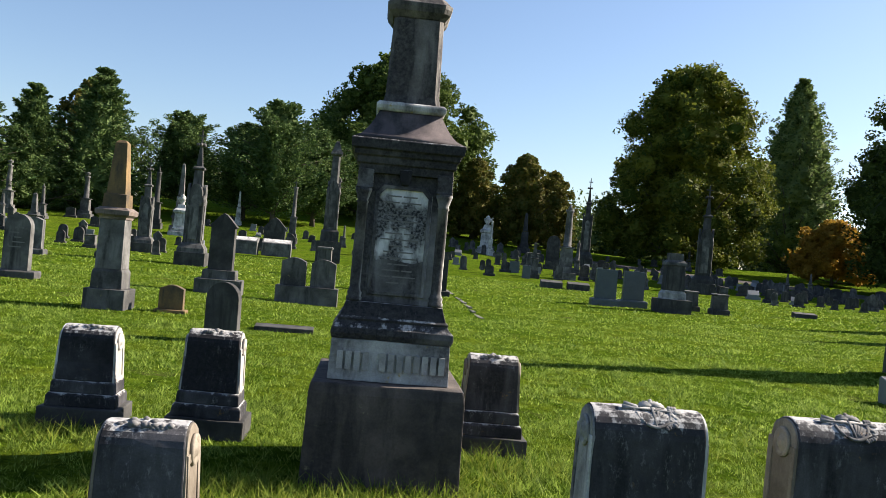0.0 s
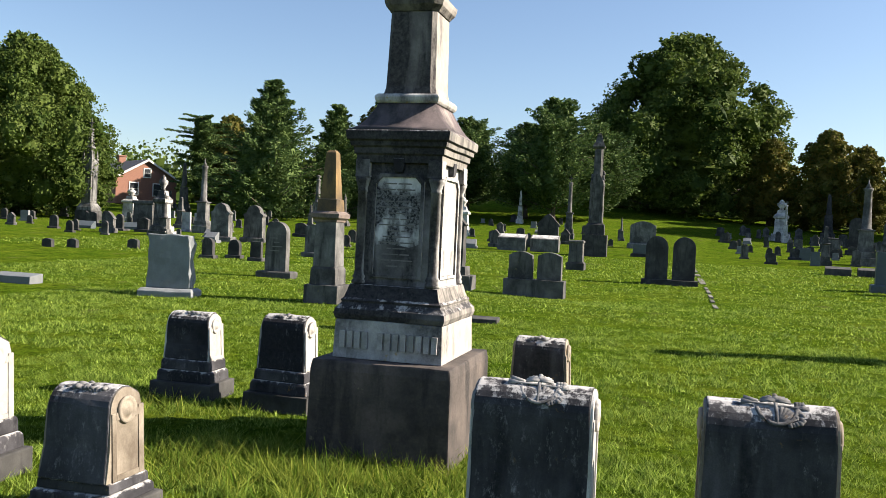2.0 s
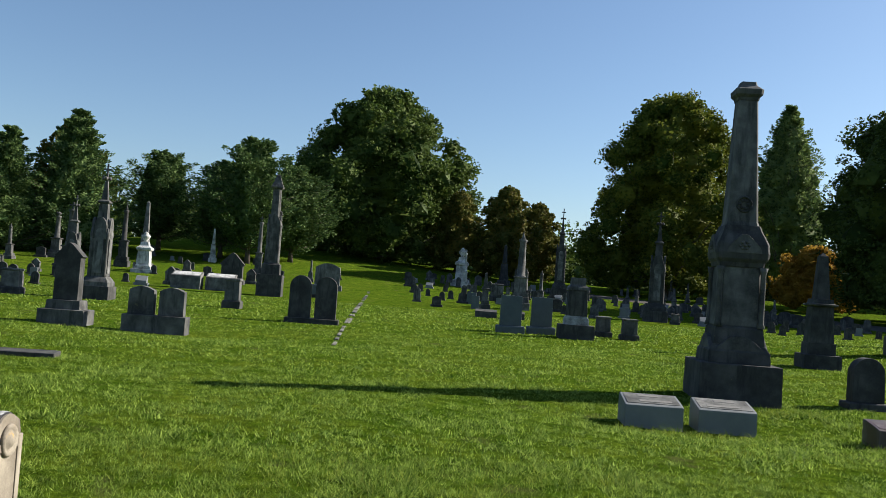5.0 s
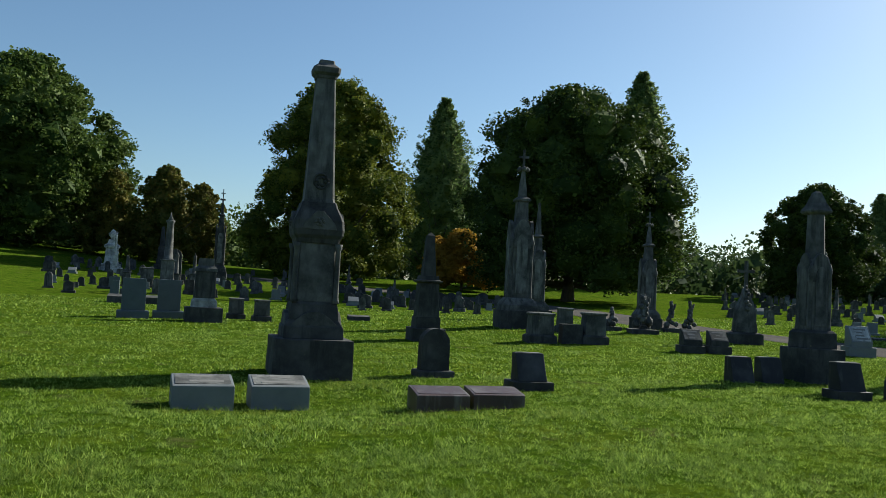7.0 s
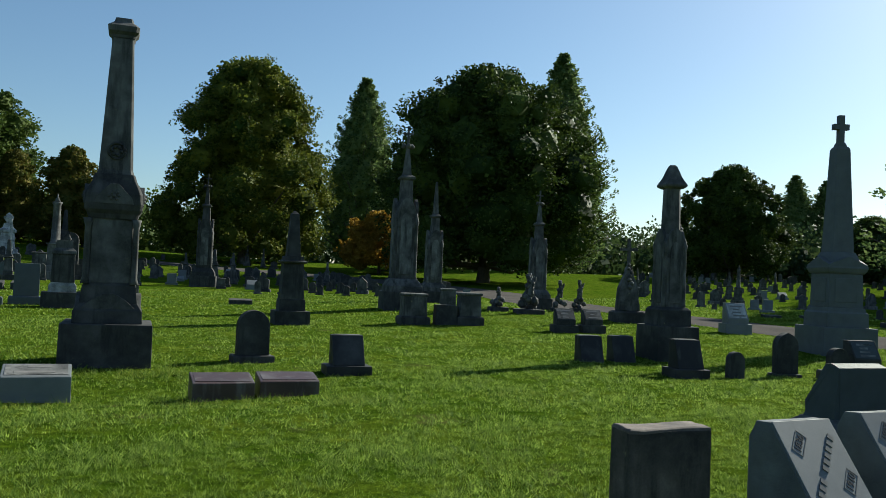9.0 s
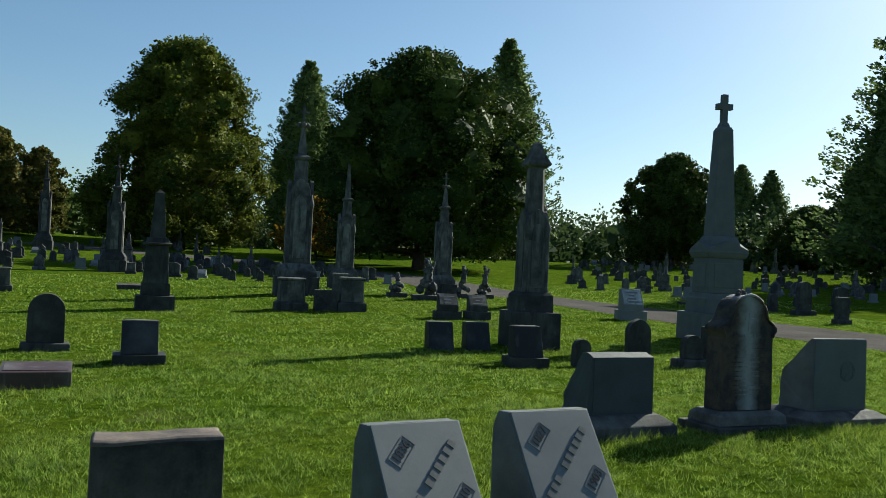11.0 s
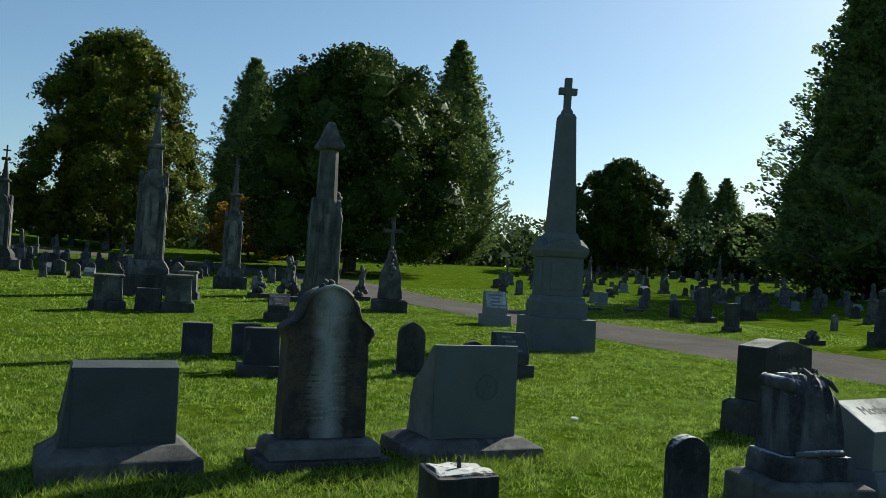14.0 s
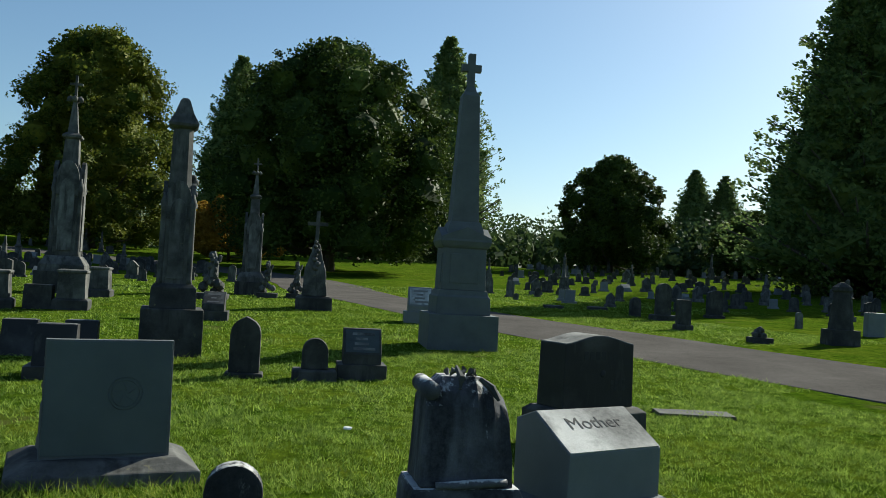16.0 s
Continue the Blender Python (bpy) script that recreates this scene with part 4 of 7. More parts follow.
# ---- stones behind and beside the family plot ----
t = thing("gravestone", -6.02, 13.75, 13, "pale grey rock-faced granite slab on a long plinth", "gravestone")
part("plinth", stack([(-0.15, 1.08, 0.62), (0.10, 1.06, 0.60), (0.15, 0.98, 0.44)], bevel=0.02, wear=0.012, cuts=2, seed=11), LIGHTGR, t)
bm = tablet(0.83, 1.03, 0.28, "flat", 0.15, 0.03, 0.02, 0)
bmesh.ops.subdivide_edges(bm, edges=[ed for ed in bm.edges if ed.calc_length() > 0.08], cuts=6, use_grid_fill=True)
finish(bm, 0, 0.022, 0, 4)
for v in bm.verts:
    # chipped, uneven flanks
    if abs(v.co.x) > 0.36:
        v.co.x += 0.05 * noise.noise(v.co * 6) + 0.03 * noise.noise(v.co * 19)
    if v.co.z > 1.15:
        v.co.z += 0.03 * noise.noise(v.co * 7 + Vector((4, 0, 0)))
part("tablet", bm, LIGHTGR, t)

upright(-6.99, 19.98, 0.60, 1.50, 0.26, "round", GREYST, "round-headed grey stone on a wide plinth", (1.0, 0.17, 0.5), writing=5, seed=1)
t = thing("obelisk", -3.147, 14.75, 1, "limestone pedestal obelisk with a rust-orange lichened shaft", "monument")
part("base", stack([(-0.2, 0.71, 0.71), (0.36, 0.70, 0.70)], bevel=0.015, wear=0.006, cuts=2, seed=2), GREYST, t)
part("plinth", stack([(0.36, 0.54, 0.54), (0.66, 0.52, 0.52), (0.71, 0.47, 0.47)], bevel=0.012), GREYST, t)
part("pedestal", stack([(0.71, 0.46, 0.46), (1.58, 0.425, 0.425)], bevel=0.01, wear=0.003, cuts=2, seed=3), PALE, t)
part("cap", stack([(1.58, 0.45, 0.45), (1.62, 0.47, 0.47), (1.66, 0.58, 0.58), (1.74, 0.59, 0.59), (1.79, 0.44, 0.44)], bevel=0.006, wear=0.004, cuts=1, seed=4), BROWNTOP, t, "lichened projecting cap")
part("shaft_foot", stack([(1.78, 0.41, 0.41), (2.02, 0.385, 0.385), (2.03, 0.35, 0.35)], bevel=0.008), RUST, t)
part("shaft", stack([(2.02, 0.33, 0.33), (2.93, 0.205, 0.205), (2.98, 0.12, 0.12)], bevel=0.006, wear=0.002, cuts=2, seed=5), RUST, t, "rust-orange lichened shaft")
upright(-2.12, 15.0, 0.44, 0.50, 0.16, "segment", RUST, "small rust-stained slab on a thin plinth", (0.56, 0.06, 0.3), seed=3)
upright(-0.55, 11.55, 0.50, 0.84, 0.12, "round", DARKST, "thin dark round-headed slab leaning slightly", None, -14, lean=-1.5, seed=4)
flat_stone(0.1, 13.5, 0.95, 0.10, 0.35, DARKST, "low dark ledger slab in the grass", 4, writing=0, seed=5)
upright(-10.9, 30.5, 0.62, 1.32, 0.3, "segment", PALE, "pale scroll-headed stone on a plinth", (0.84, 0.2, 0.5), seed=6)
block(-8.9, 32.4, 0.66, 0.95, 0.5, PALE, "small pale block marker with a moulded lid", seed=7)
for (x, y, w, h), top in zip(((-12.61, 25.6, 0.42, 0.72), (-12.15, 26.6, 0.44, 0.68), (-10.94, 26.0, 0.40, 0.68)), ("round", "round", "flat")):
    upright(x, y, w, h, 0.2, top, DARKST, "small dark headstone on a plinth", (w * 1.35, 0.12, 0.34), group="small headstones in a row", seed=int(x))
for x, y, w, h in ((-19.43, 25.6, 0.39, 0.31), (-18.66, 26.0, 0.40, 0.34), (-17.55, 28.1, 0.45, 0.38)):
    upright(x, y, w, h, 0.2, "segment", DARKST, "knee-high dark foot marker", group="low foot markers", seed=int(x))
flat_stone(-9.75, 13.8, 1.0, 0.20, 0.4, GRANITE, "low rough grey granite bar set in the lawn", 3, writing=0, seed=9)


def statue_monument(x, y, h, w, material, label, rot=None):
    """A square pedestal with gablets and a draped urn on top."""
    t = thing("urn_monument", x, y, turn(x, y) if rot is None else rot, label, "monument")
    part("base", stack([(-0.2, w, w), (h * 0.08, w, w), (h * 0.085, w * 0.84, w * 0.84), (h * 0.16, w * 0.82, w * 0.82)], bevel=0.01), material, t)
    part("pedestal", stack([(h * 0.16, w * 0.66, w * 0.66), (h * 0.2, w * 0.6, w * 0.6), (h * 0.52, w * 0.54, w * 0.54), (h * 0.55, w * 0.68, w * 0.68), (h * 0.6, w * 0.68, w * 0.68), (h * 0.66, w * 0.4, w * 0.4), (h * 0.74, w * 0.34, w * 0.34)], bevel=0.008), material, t)
    part("urn", revolve([(w * 0.12, h * 0.74), (w * 0.08, h * 0.78), (w * 0.2, h * 0.85), (w * 0.22, h * 0.9), (w * 0.1, h * 0.93), (w * 0.12, h * 0.95), (0.01, h)], 14), material, t, smooth_faces=True)
    return t


statue_monument(-23.9, 39.0, 3.3, 1.12, DIE, "bright white soot-stained marble pedestal with an urn")
upright(-19.64, 38.0, 1.0, 1.98, 0.5, "ogee", PALE, "broad pale stone with a shaped head", (1.35, 0.25, 0.7), seed=3)
upright(-18.4, 39.2, 1.05, 1.96, 0.5, "ogee", GREYST, "broad grey stone with a carved head", (1.35, 0.25, 0.7), seed=4)
pillar(-25.39, 45.3, 4.6, 1.0, PALE, "pale slender column monument")
obelisk(-43.8, 70.8, 4.9, 1.0, GREYST, "distant slender grey stone obelisk", cap=False)
pillar(-14.1, 50.7, 4.5, 1.15, GREYST, "grey column with a small cross", topping="cross")
pillar(-24.6, 74.3, 4.0, 1.2, GREYST, "grey column monument with an urn", topping="urn")
pillar(-29.8, 71.2, 4.4, 1.2, PALE, "pale column monument with an urn", topping="urn")
t = spire(-38.1, 50.5, 7.3, 1.3, PALE, "tall pale gothic spire monument with crocketed pinnacles")
bm = bmesh.new()
for i in range(7):
    for k in range(4):
        a, q = math.pi / 4 + k * math.pi / 2, 0.20 - 0.018 * i
        lump(bm, (q * math.cos(a), q * math.sin(a), 5.35 + 0.19 * i), 0.075, i + k, 1)
part("crockets", bm, PALE, t, "carved leaf crockets up the spire", True)
for k in range(4):
    a = math.pi / 4 + k * math.pi / 2
    part("pinnacle", stack([(3.4, 0.17, 0.17), (4.3, 0.15, 0.15), (4.34, 0.21, 0.21), (4.4, 0.16, 0.16), (5.0, 0.02, 0.02)], 0.45 * math.cos(a), 0.45 * math.sin(a), bevel=0.005), PALE, t)
for x, y in ((-30.6, 41.1), (-29.1, 43.3)):
    slant(x, y, 1.1, 0.43, 0.5, BLUEGR, "low bluish granite slant marker", group="low slant markers")
tower(-1.65, 47.9, 6.95, 1.4, GREYST, "tall grey pillar with a tent-shaped cap")
for dx in (-1.0, 0.9):
    flat_stone(-5.7 + dx, 49.6 + 0.2 * dx, 1.7, 1.0, 0.8, PALE, "long pale chest tomb", group="pair of chest tombs", writing=0, top_mat=WHITE)
# more of the crowded rows behind
t = thing("chest_tomb", -28.85, 44.5, 4, "large grey stone chest tomb with a heavy lid", "tomb")
part("base", stack([(-0.2, 1.7, 1.3), (0.3, 1.68, 1.28)], bevel=0.02), DARKST, t)
part("chest", stack([(0.3, 1.35, 1.0), (1.55, 1.3, 0.95)], bevel=0.02, wear=0.006, cuts=1), GREYST, t)
part("lid", stack([(1.55, 1.42, 1.06), (1.64, 1.46, 1.1), (1.78, 1.40, 1.04)], bevel=0.02), GREYST, t)
for dx in (-0.45, 0.45):
    upright(-26.3 + dx, 45.6, 0.56, 1.2, 0.2, "flat", WHITE, "bright white marble tablet", (0.72, 0.14, 0.4), group="pair of white tablets")
statue_monument(-37.3, 54.2, 2.5, 1.5, WHITE, "stepped white marble monument in the far rows")
upright(-28.5, 41.5, 0.46, 0.95, 0.2, "round", DARKST, "dark round-headed stone with a flat ledger", (0.9, 0.1, 0.8))
upright(-6.4, 60.4, 1.5, 2.25, 0.5, "pointed", DARKST, "broad dark stone with a stepped gable head", (1.75, 0.35, 0.9))
pillar(-6.2, 69.5, 5.2, 0.9, GREYST, "slim grey column monument among the far rows", topping="cross")
obelisk(-13.0, 82.7, 3.3, 0.7, WHITE, "slim white obelisk in the far rows", cap=False)
pillar(11.6, 80.5, 3.7, 0.62, WHITE, "slim white pillar with a cross", topping="cross")
obelisk(16.5, 90.5, 4.4, 1.3, DARKST, "dark obelisk under the far trees", cap=False)
upright(15.5, 69.2, 1.1, 2.8, 0.5, "round", DARKST, "tall dark round-headed tablet on a base", (1.5, 0.35, 0.8))
block(13.2, 65.4, 0.95, 1.35, 0.7, GREYST, "grey block marker with a lid in the far rows")
block(15.0, 55.4, 0.6, 0.92, 0.5, DARKST, "dark block marker beyond the column", cap=False)
flat_stone(19.1, 33.3, 0.9, 0.22, 0.5, DARKST, "low dark humped ledger stone", writing=0)
for x, y in ((44.7, 29.0), (46.9, 28.5)):
    flat_stone(x, y, 0.85, 0.14, 0.5, DARKST, "flat dark ledger stone beyond the lane", group="flat ledgers beyond the lane", writing=0)
block(-0.8, 33.7, 0.58, 1.2, 0.5, GREYST, "grey block marker on a base", seed=2)


def double_stone(x, y, w, h, d, material, label, bh, rot=None, top="segment", seed=0):
    """Two tablets standing on one shared base."""
    t = thing("double_gravestone", x, y, turn(x, y) if rot is None else rot, label, "gravestone")
    part("base", stack([(-0.2, w, d * 2.1), (bh, w, d * 2.1)], bevel=0.015, wear=0.006, cuts=2, seed=seed), material, t)
    for s in (-1, 1):
        bm = tablet(w * 0.40, h - bh, d, top, bh, 0.02, 0.01, 0.004, seed + s)
        bmesh.ops.translate(bm, verts=bm.verts, vec=(s * w * 0.24, 0, 0))
        part("tablet", bm, PALE if material is PALE else material, t)
    return t


double_stone(-0.33, 21.9, 1.62, 1.2, 0.26, GREYST, "two pale tablets on a shared dark base", 0.46, 1)
double_stone(3.0, 28.2, 1.80, 1.58, 0.34, DARKST, "two dark round-headed stones on one low base", 0.16, 2, "round", seed=4)
t = thing("gravestone", -2.6, 21.8, 2, "tall dark stone with a peaked head on a stepped base", "gravestone")
part("base", stack([(-0.2, 1.15, 0.85), (0.38, 1.15, 0.85), (0.39, 0.86, 0.62), (0.62, 0.82, 0.58)], bevel=0.012, wear=0.005, cuts=1), GREYST, t)
part("tablet", tablet(0.62, 1.48, 0.36, "pointed", 0.62, 0.03, 0.012, 0.004), DARKST, t)
upright(0.2, 62.5, 1.85, 2.0, 0.5, "segment", PALE, "large pale slab on a plinth", (2.2, 0.4, 0.8))
block(0.8, 50.5, 0.95, 0.75, 0.5, BLUEGR, "bluish granite block marker", cap=False)
spire(-5.9, 33.0, 5.3, 1.15, GREYST, "grey gothic pillar with a pointed spire and ball finials")
spire(-9.8, 40.2, 4.4, 0.95, GREYST, "slender grey gothic pillar topped by a cross")
pillar(-17.6, 70.6, 5.2, 1.1, DARKST, "dark slender stone column monument")
statue_monument(-14.4, 66.0, 3.2, 1.6, WHITE, "white marble pedestal monument")
obelisk(-14.9, 67.5, 5.6, 1.3, PALE, "pale slender obelisk behind the white pedestal", cap=False, slim=0.8)
for x, y, w in ((10.65, 58.0, 0.7), (10.36, 51.1, 0.5)):
    block(x, y, w, 0.8, 0.4, BLUEGR, "bluish grey block marker", cap=False, base=False, group="bluish markers")
for x in (10.2, 11.6):
    flat_stone(x, 42.2, 1.1, 0.4, 0.8, DARKST, "low dark ledger stone", group="low ledgers", writing=0)
pillar(13.5, 54.5, 5.1, 1.35, PALE, "broken-looking pale column on a square die")
for x, y in ((10.05, 31.0), (11.3, 31.6)):
    upright(x, y, 0.80, 1.38, 0.3, "flat", BLUEGR, "bluish granite slab on a plinth", (1.08, 0.26, 0.55), group="pair of bluish granite slabs", rot=-3)
t = thing("column_monument", 12.3, 30.0, -4, "dark squat column monument with white bands on a wide base", "monument")
part("base", stack([(-0.2, 1.25, 1.0), (0.5, 1.25, 1.0)], bevel=0.015), DARKST, t)
part("plinth", stack([(0.5, 0.86, 0.7), (0.72, 0.84, 0.68), (0.82, 0.7, 0.6)], bevel=0.01), WHITE, t)
part("die", stack([(0.82, 0.72, 0.62), (1.75, 0.66, 0.58)], bevel=0.02, wear=0.01, cuts=1), DARKST, t)
part("cap", stack([(1.75, 0.76, 0.66), (1.85, 0.74, 0.64), (1.95, 0.52, 0.46), (2.2, 0.5, 0.44)], bevel=0.008), GREYST, t)
for x, y in ((13.85, 32.3), (14.6, 31.2)):
    block(x, y, 0.56, 0.8, 0.45, GREYST, "small grey cube marker with a lid", group="small cube markers")
spire(20.4, 78.5, 8.4, 1.5, DARKST, "very tall dark spire carrying an ornate cross")
spire(21.5, 51.1, 6.8, 1.5, DARKST, "tall dark gothic pillar with a spire")
obelisk(17.86, 23.13, 3.27, 1.0, DARKST, "dark pedestal obelisk with a projecting cap", slim=1.05)
upright(14.28, 14.2, 0.55, 0.90, 0.28, "round", DARKST, "dark round-headed stone on a plinth", (0.72, 0.12, 0.45), rot=-6)
statue_monument(11.4, 82.8, 3.8, 1.9, WHITE, "white statue-like marble monument")
t = slant(15.39, 12.53, 0.52, 0.62, 0.42, BLACK, "black tapered tablet on a low plinth", (0.74, 0.14, 0.55), back=0.45, front=0.05, rot=-10)
flat_stone(12.97, 10.94, 0.80, 0.33, 0.52, REDGR, "low polished red granite block with a sloping top", -6, "pair of red granite blocks", 0, REDGR)
flat_stone(13.86, 10.90, 0.80, 0.29, 0.52, REDGR, "low polished red granite block in a pair", -8, "pair of red granite blocks", 0, REDGR)
flat_stone(9.70, 11.6, 0.82, 0.43, 0.50, GRANITE, "low grey granite block with a lettered sloping top", -3, "pair of grey granite blocks", 2, PALE)
flat_stone(10.77, 11.65, 0.82, 0.44, 0.50, GRANITE, "low grey granite block beside its twin", -4, "pair of grey granite blocks", 2, PALE)


# ---- the tall obelisk monument ----
def tall_obelisk(x, y, rot):
    t = thing("obelisk_monument", x, y, rot, "tall dark limestone obelisk on an elaborate pedestal", "monument")
    part("base_block", stack([(-0.2, 1.38, 1.38), (0.66, 1.36, 1.36)], bevel=0.02, wear=0.008, cuts=3, seed=1), DARKST, t, "rough dark base block")
    part("plinth", stack([(0.66, 1.04, 1.04), (0.86, 1.02, 1.02), (0.98, 0.86, 0.86)], bevel=0.012, wear=0.004, cuts=1), DARKST, t)
    for k in range(4):
        bm = bmesh.new()
        pts = [(-0.42, 0.84)] + [(-0.42 + 0.84 * i / 12, 0.88 + 0.26 * math.sin(math.pi * i / 12)) for i in range(13)] + [(0.42, 0.84)]
        A = [bm.verts.new((p, -0.49, q)) for p, q in pts]
        B = [bm.verts.new((p, -0.36, q)) for p, q in pts]
        bm.faces.new(A)
        bm.faces.new(B[::-1])
        for i in range(len(A)):
            bm.faces.new((A[i], A[(i + 1) % len(A)], B[(i + 1) % len(A)], B[i]))
        finish(bm, 0.006)
        ob = part("arched_gablet", bm, GREYST, t)
        ob.matrix_basis = pose(0, 0, 0, 0, 0, 90 * k)
    part("lower_die", stack([(0.98, 0.86, 0.86), (1.25, 0.80, 0.80), (1.3, 0.74, 0.74)], bevel=0.01), DARKST, t)
    part("die", stack([(1.3, 0.72, 0.72), (2.32, 0.68, 0.68)], chamfer=0.07, bevel=0.008, wear=0.003, cuts=1), GREYST, t)
    for sx, sy in ((-1, -1), (1, -1), (1, 1), (-1, 1)):
        part("corner_column", revolve([(0.075, 1.28), (0.055, 1.36), (0.05, 1.4), (0.045, 2.2), (0.06, 2.24), (0.075, 2.32)], 10, sx * 0.36, sy * 0.36), GREYST, t, smooth_faces=True)
    part("cornice", stack([(2.32, 0.74, 0.74), (2.4, 0.78, 0.78), (2.46, 0.86, 0.86), (2.56, 0.89, 0.89), (2.72, 0.86, 0.86), (2.95, 0.66, 0.66), (3.05, 0.60, 0.60)], chamfer=0.05, bevel=0.012, wear=0.006, cuts=1, seed=5), DARKST, t)
    for k in range(4):
        bm = prism([(-0.30, 2.56), (0.30, 2.56), (0.27, 2.66), (0.06, 2.88), (-0.06, 2.88), (-0.27, 2.66)], -0.455, -0.28)
        for i in range(6):
            lump(bm, (0.075 * math.cos(i * 1.05), -0.455, 2.69 + 0.06 * math.sin(i * 1.05)), 0.032, i + k, 1)
        lump(bm, (0, -0.46, 2.69), 0.04, k, 1)
        ob = part("carved_crest", bm, GREYST, t, "small gable with a carved rosette")
        ob.matrix_basis = pose(0, 0, 0, 0, 0, 90 * k)
    part("shaft", stack([(3.05, 0.56, 0.56), (3.12, 0.52, 0.52), (5.28, 0.335, 0.335)], chamfer=0.08, bevel=0.006, wear=0.002, cuts=2), GREYST, t)
    part("shaft_cap", stack([(5.28, 0.36, 0.36), (5.33, 0.38, 0.38), (5.38, 0.47, 0.47), (5.47, 0.49, 0.49), (5.55, 0.30, 0.30), (5.62, 0.26, 0.26)], chamfer=0.1, bevel=0.004), GREYST, t)
    bm = bmesh.new()
    tube(bm, [Vector((0.13 * math.cos(2 * math.pi * i / 20), -0.262, 3.42 + 0.13 * math.sin(2 * math.pi * i / 20))) for i in range(21)], [0.02] * 21, 6)
    for i in range(6):
        lump(bm, (0.07 * math.cos(i), -0.258, 3.42 + 0.07 * math.sin(i)), 0.035, i, 1)
    part("wreath", bm, GREYST, t, "carved round wreath", True)


tall_obelisk(11.90, 14.28, -8)


# ---- the gothic tower and the stones near it ----
tower(23.68, 13.97, 4.40, 1.02, GREYST, "dark stone gothic pillar with a tent-shaped cap", -14)
spire(24.0, 28.6, 7.0, 1.55, GREYST, "grey gothic pillar with a tall spire and cross", -16)
spire(29.7, 37.0, 6.05, 1.45, GREYST, "grey gothic pillar with a pointed spire", -16, finial="none")
block(21.6, 22.7, 0.74, 0.95, 0.6, GREYST, "grey block marker with a moulded lid", group="block markers")
block(22.6, 22.5, 0.68, 0.60, 0.5, DARKST, "plain dark stone block marker", cap=False, base=False, group="block markers")
block(23.35, 22.35, 0.68, 1.0, 0.6, GREYST, "grey tapered block marker with a lid", group="block markers")
block(24.7, 26.2, 0.55, 0.9, 0.5, GREYST, "grey block marker on a base", group="block markers")
spire(30.24, 28.66, 4.95, 1.1, GREYST, "slender grey gothic pillar", -20)


def rockery(x, y, h, w, label, seed, cross=True):
    """A heap of carved rocks with a small tree-like cross."""
    t = thing("rock_monument", x, y, turn(x, y), label, "monument", "carved rock monuments")
    part("base", stack([(-0.15, w, w * 0.8), (0.16, w, w * 0.8)], bevel=0.02, wear=0.01, cuts=1, seed=seed), DARKST, t)
    rs = random.Random(seed)
    for i in range(16):
        u = i / 15
        bm = bmesh.new()
        lump(bm, (rs.uniform(-1, 1) * w * 0.34 * (1 - u), rs.uniform(-1, 1) * w * 0.28 * (1 - u), 0.2 + u * h * 0.55), w * 0.19 * (1 - 0.5 * u), seed + i, 1)
        part("rock", bm, GREYST, t)
    if cross:
        bm = bmesh.new()
        tube(bm, [Vector((0, 0, h * 0.45)), Vector((w * 0.05, 0, h * 0.75)), Vector((-w * 0.04, 0, h))], [w * 0.17, w * 0.13, w * 0.10], 8)
        tube(bm, [Vector((0, 0, h * 0.70)), Vector((w * 0.17, 0, h * 0.80)), Vector((w * 0.21, 0, h * 0.92))], [w * 0.09, w * 0.07, w * 0.05], 7)
        for i in range(6):
            lump(bm, (w * 0.10 * math.sin(i * 2.4), -w * 0.08, h * (0.55 + 0.07 * i)), w * 0.11, i + seed, 1)
        finish(bm, 0, 0.02, 0, seed)
        part("carved_stump", bm, GREYST, t, "worn carved tree stump")


rockery(27.4, 27.1, 1.2, 0.75, "small rustic rock monument", 3, False)
rockery(28.0, 25.9, 1.5, 1.05, "rustic rock monument with carved figures worn smooth", 5)
rockery(30.3, 27.1, 1.25, 0.7, "small rustic rock and log monument", 8)
rockery(31.5, 27.4, 1.3, 0.7, "rustic carved rock monument", 9)
slant(25.29, 20.0, 0.56, 0.70, 0.5, DARKST, "grey slant marker on a plinth", (0.74, 0.22, 0.6), face_mat=GREYST, group="pair of slant markers", writing=3)
slant(26.25, 19.92, 0.54, 0.68, 0.5, DARKST, "grey slant marker on a plinth", (0.72, 0.22, 0.6), face_mat=GREYST, group="pair of slant markers", writing=3)
for x, y in ((21.32, 13.74), (22.22, 13.79)):
    slant(x, y, 0.50, 0.54, 0.42, BLACK, "black tapered marker with a bright top edge", group="black tapered markers", back=0.55, front=0.0)
slant(21.49, 11.13, 0.50, 0.70, 0.42, BLACK, "black tapered marker on a rough base", (0.68, 0.18, 0.55), group="black tapered markers", back=0.55, front=0.0)
upright(22.67, 11.06, 0.33, 0.50, 0.15, "round", DARKST, "small dark round-headed stone", None, group="dark round-headed stones")
upright(23.98, 11.01, 0.43, 0.88, 0.22, "soft", DARKST, "dark stone with a softly pointed head", (0.54, 0.08, 0.36), group="dark round-headed stones", taper=0.0)
upright(24.85, 10.5, 0.38, 0.60, 0.2, "round", DARKST, "small dark round-headed stone on a base", (0.64, 0.16, 0.4), group="dark round-headed stones")
slant(25.6, 10.5, 0.56, 0.73, 0.42, DARKST, "dark slant marker with a paler lettered face", (0.72, 0.22, 0.55), face_mat=SLATE, writing=4, back=0.4, front=0.3)
slant(32.04, 19.68, 0.67, 1.0, 0.58, GRANITE, "grey slant marker with a white lettered face", (0.88, 0.32, 0.7), face_mat=WHITE, writing=4, back=0.3, front=0.25)

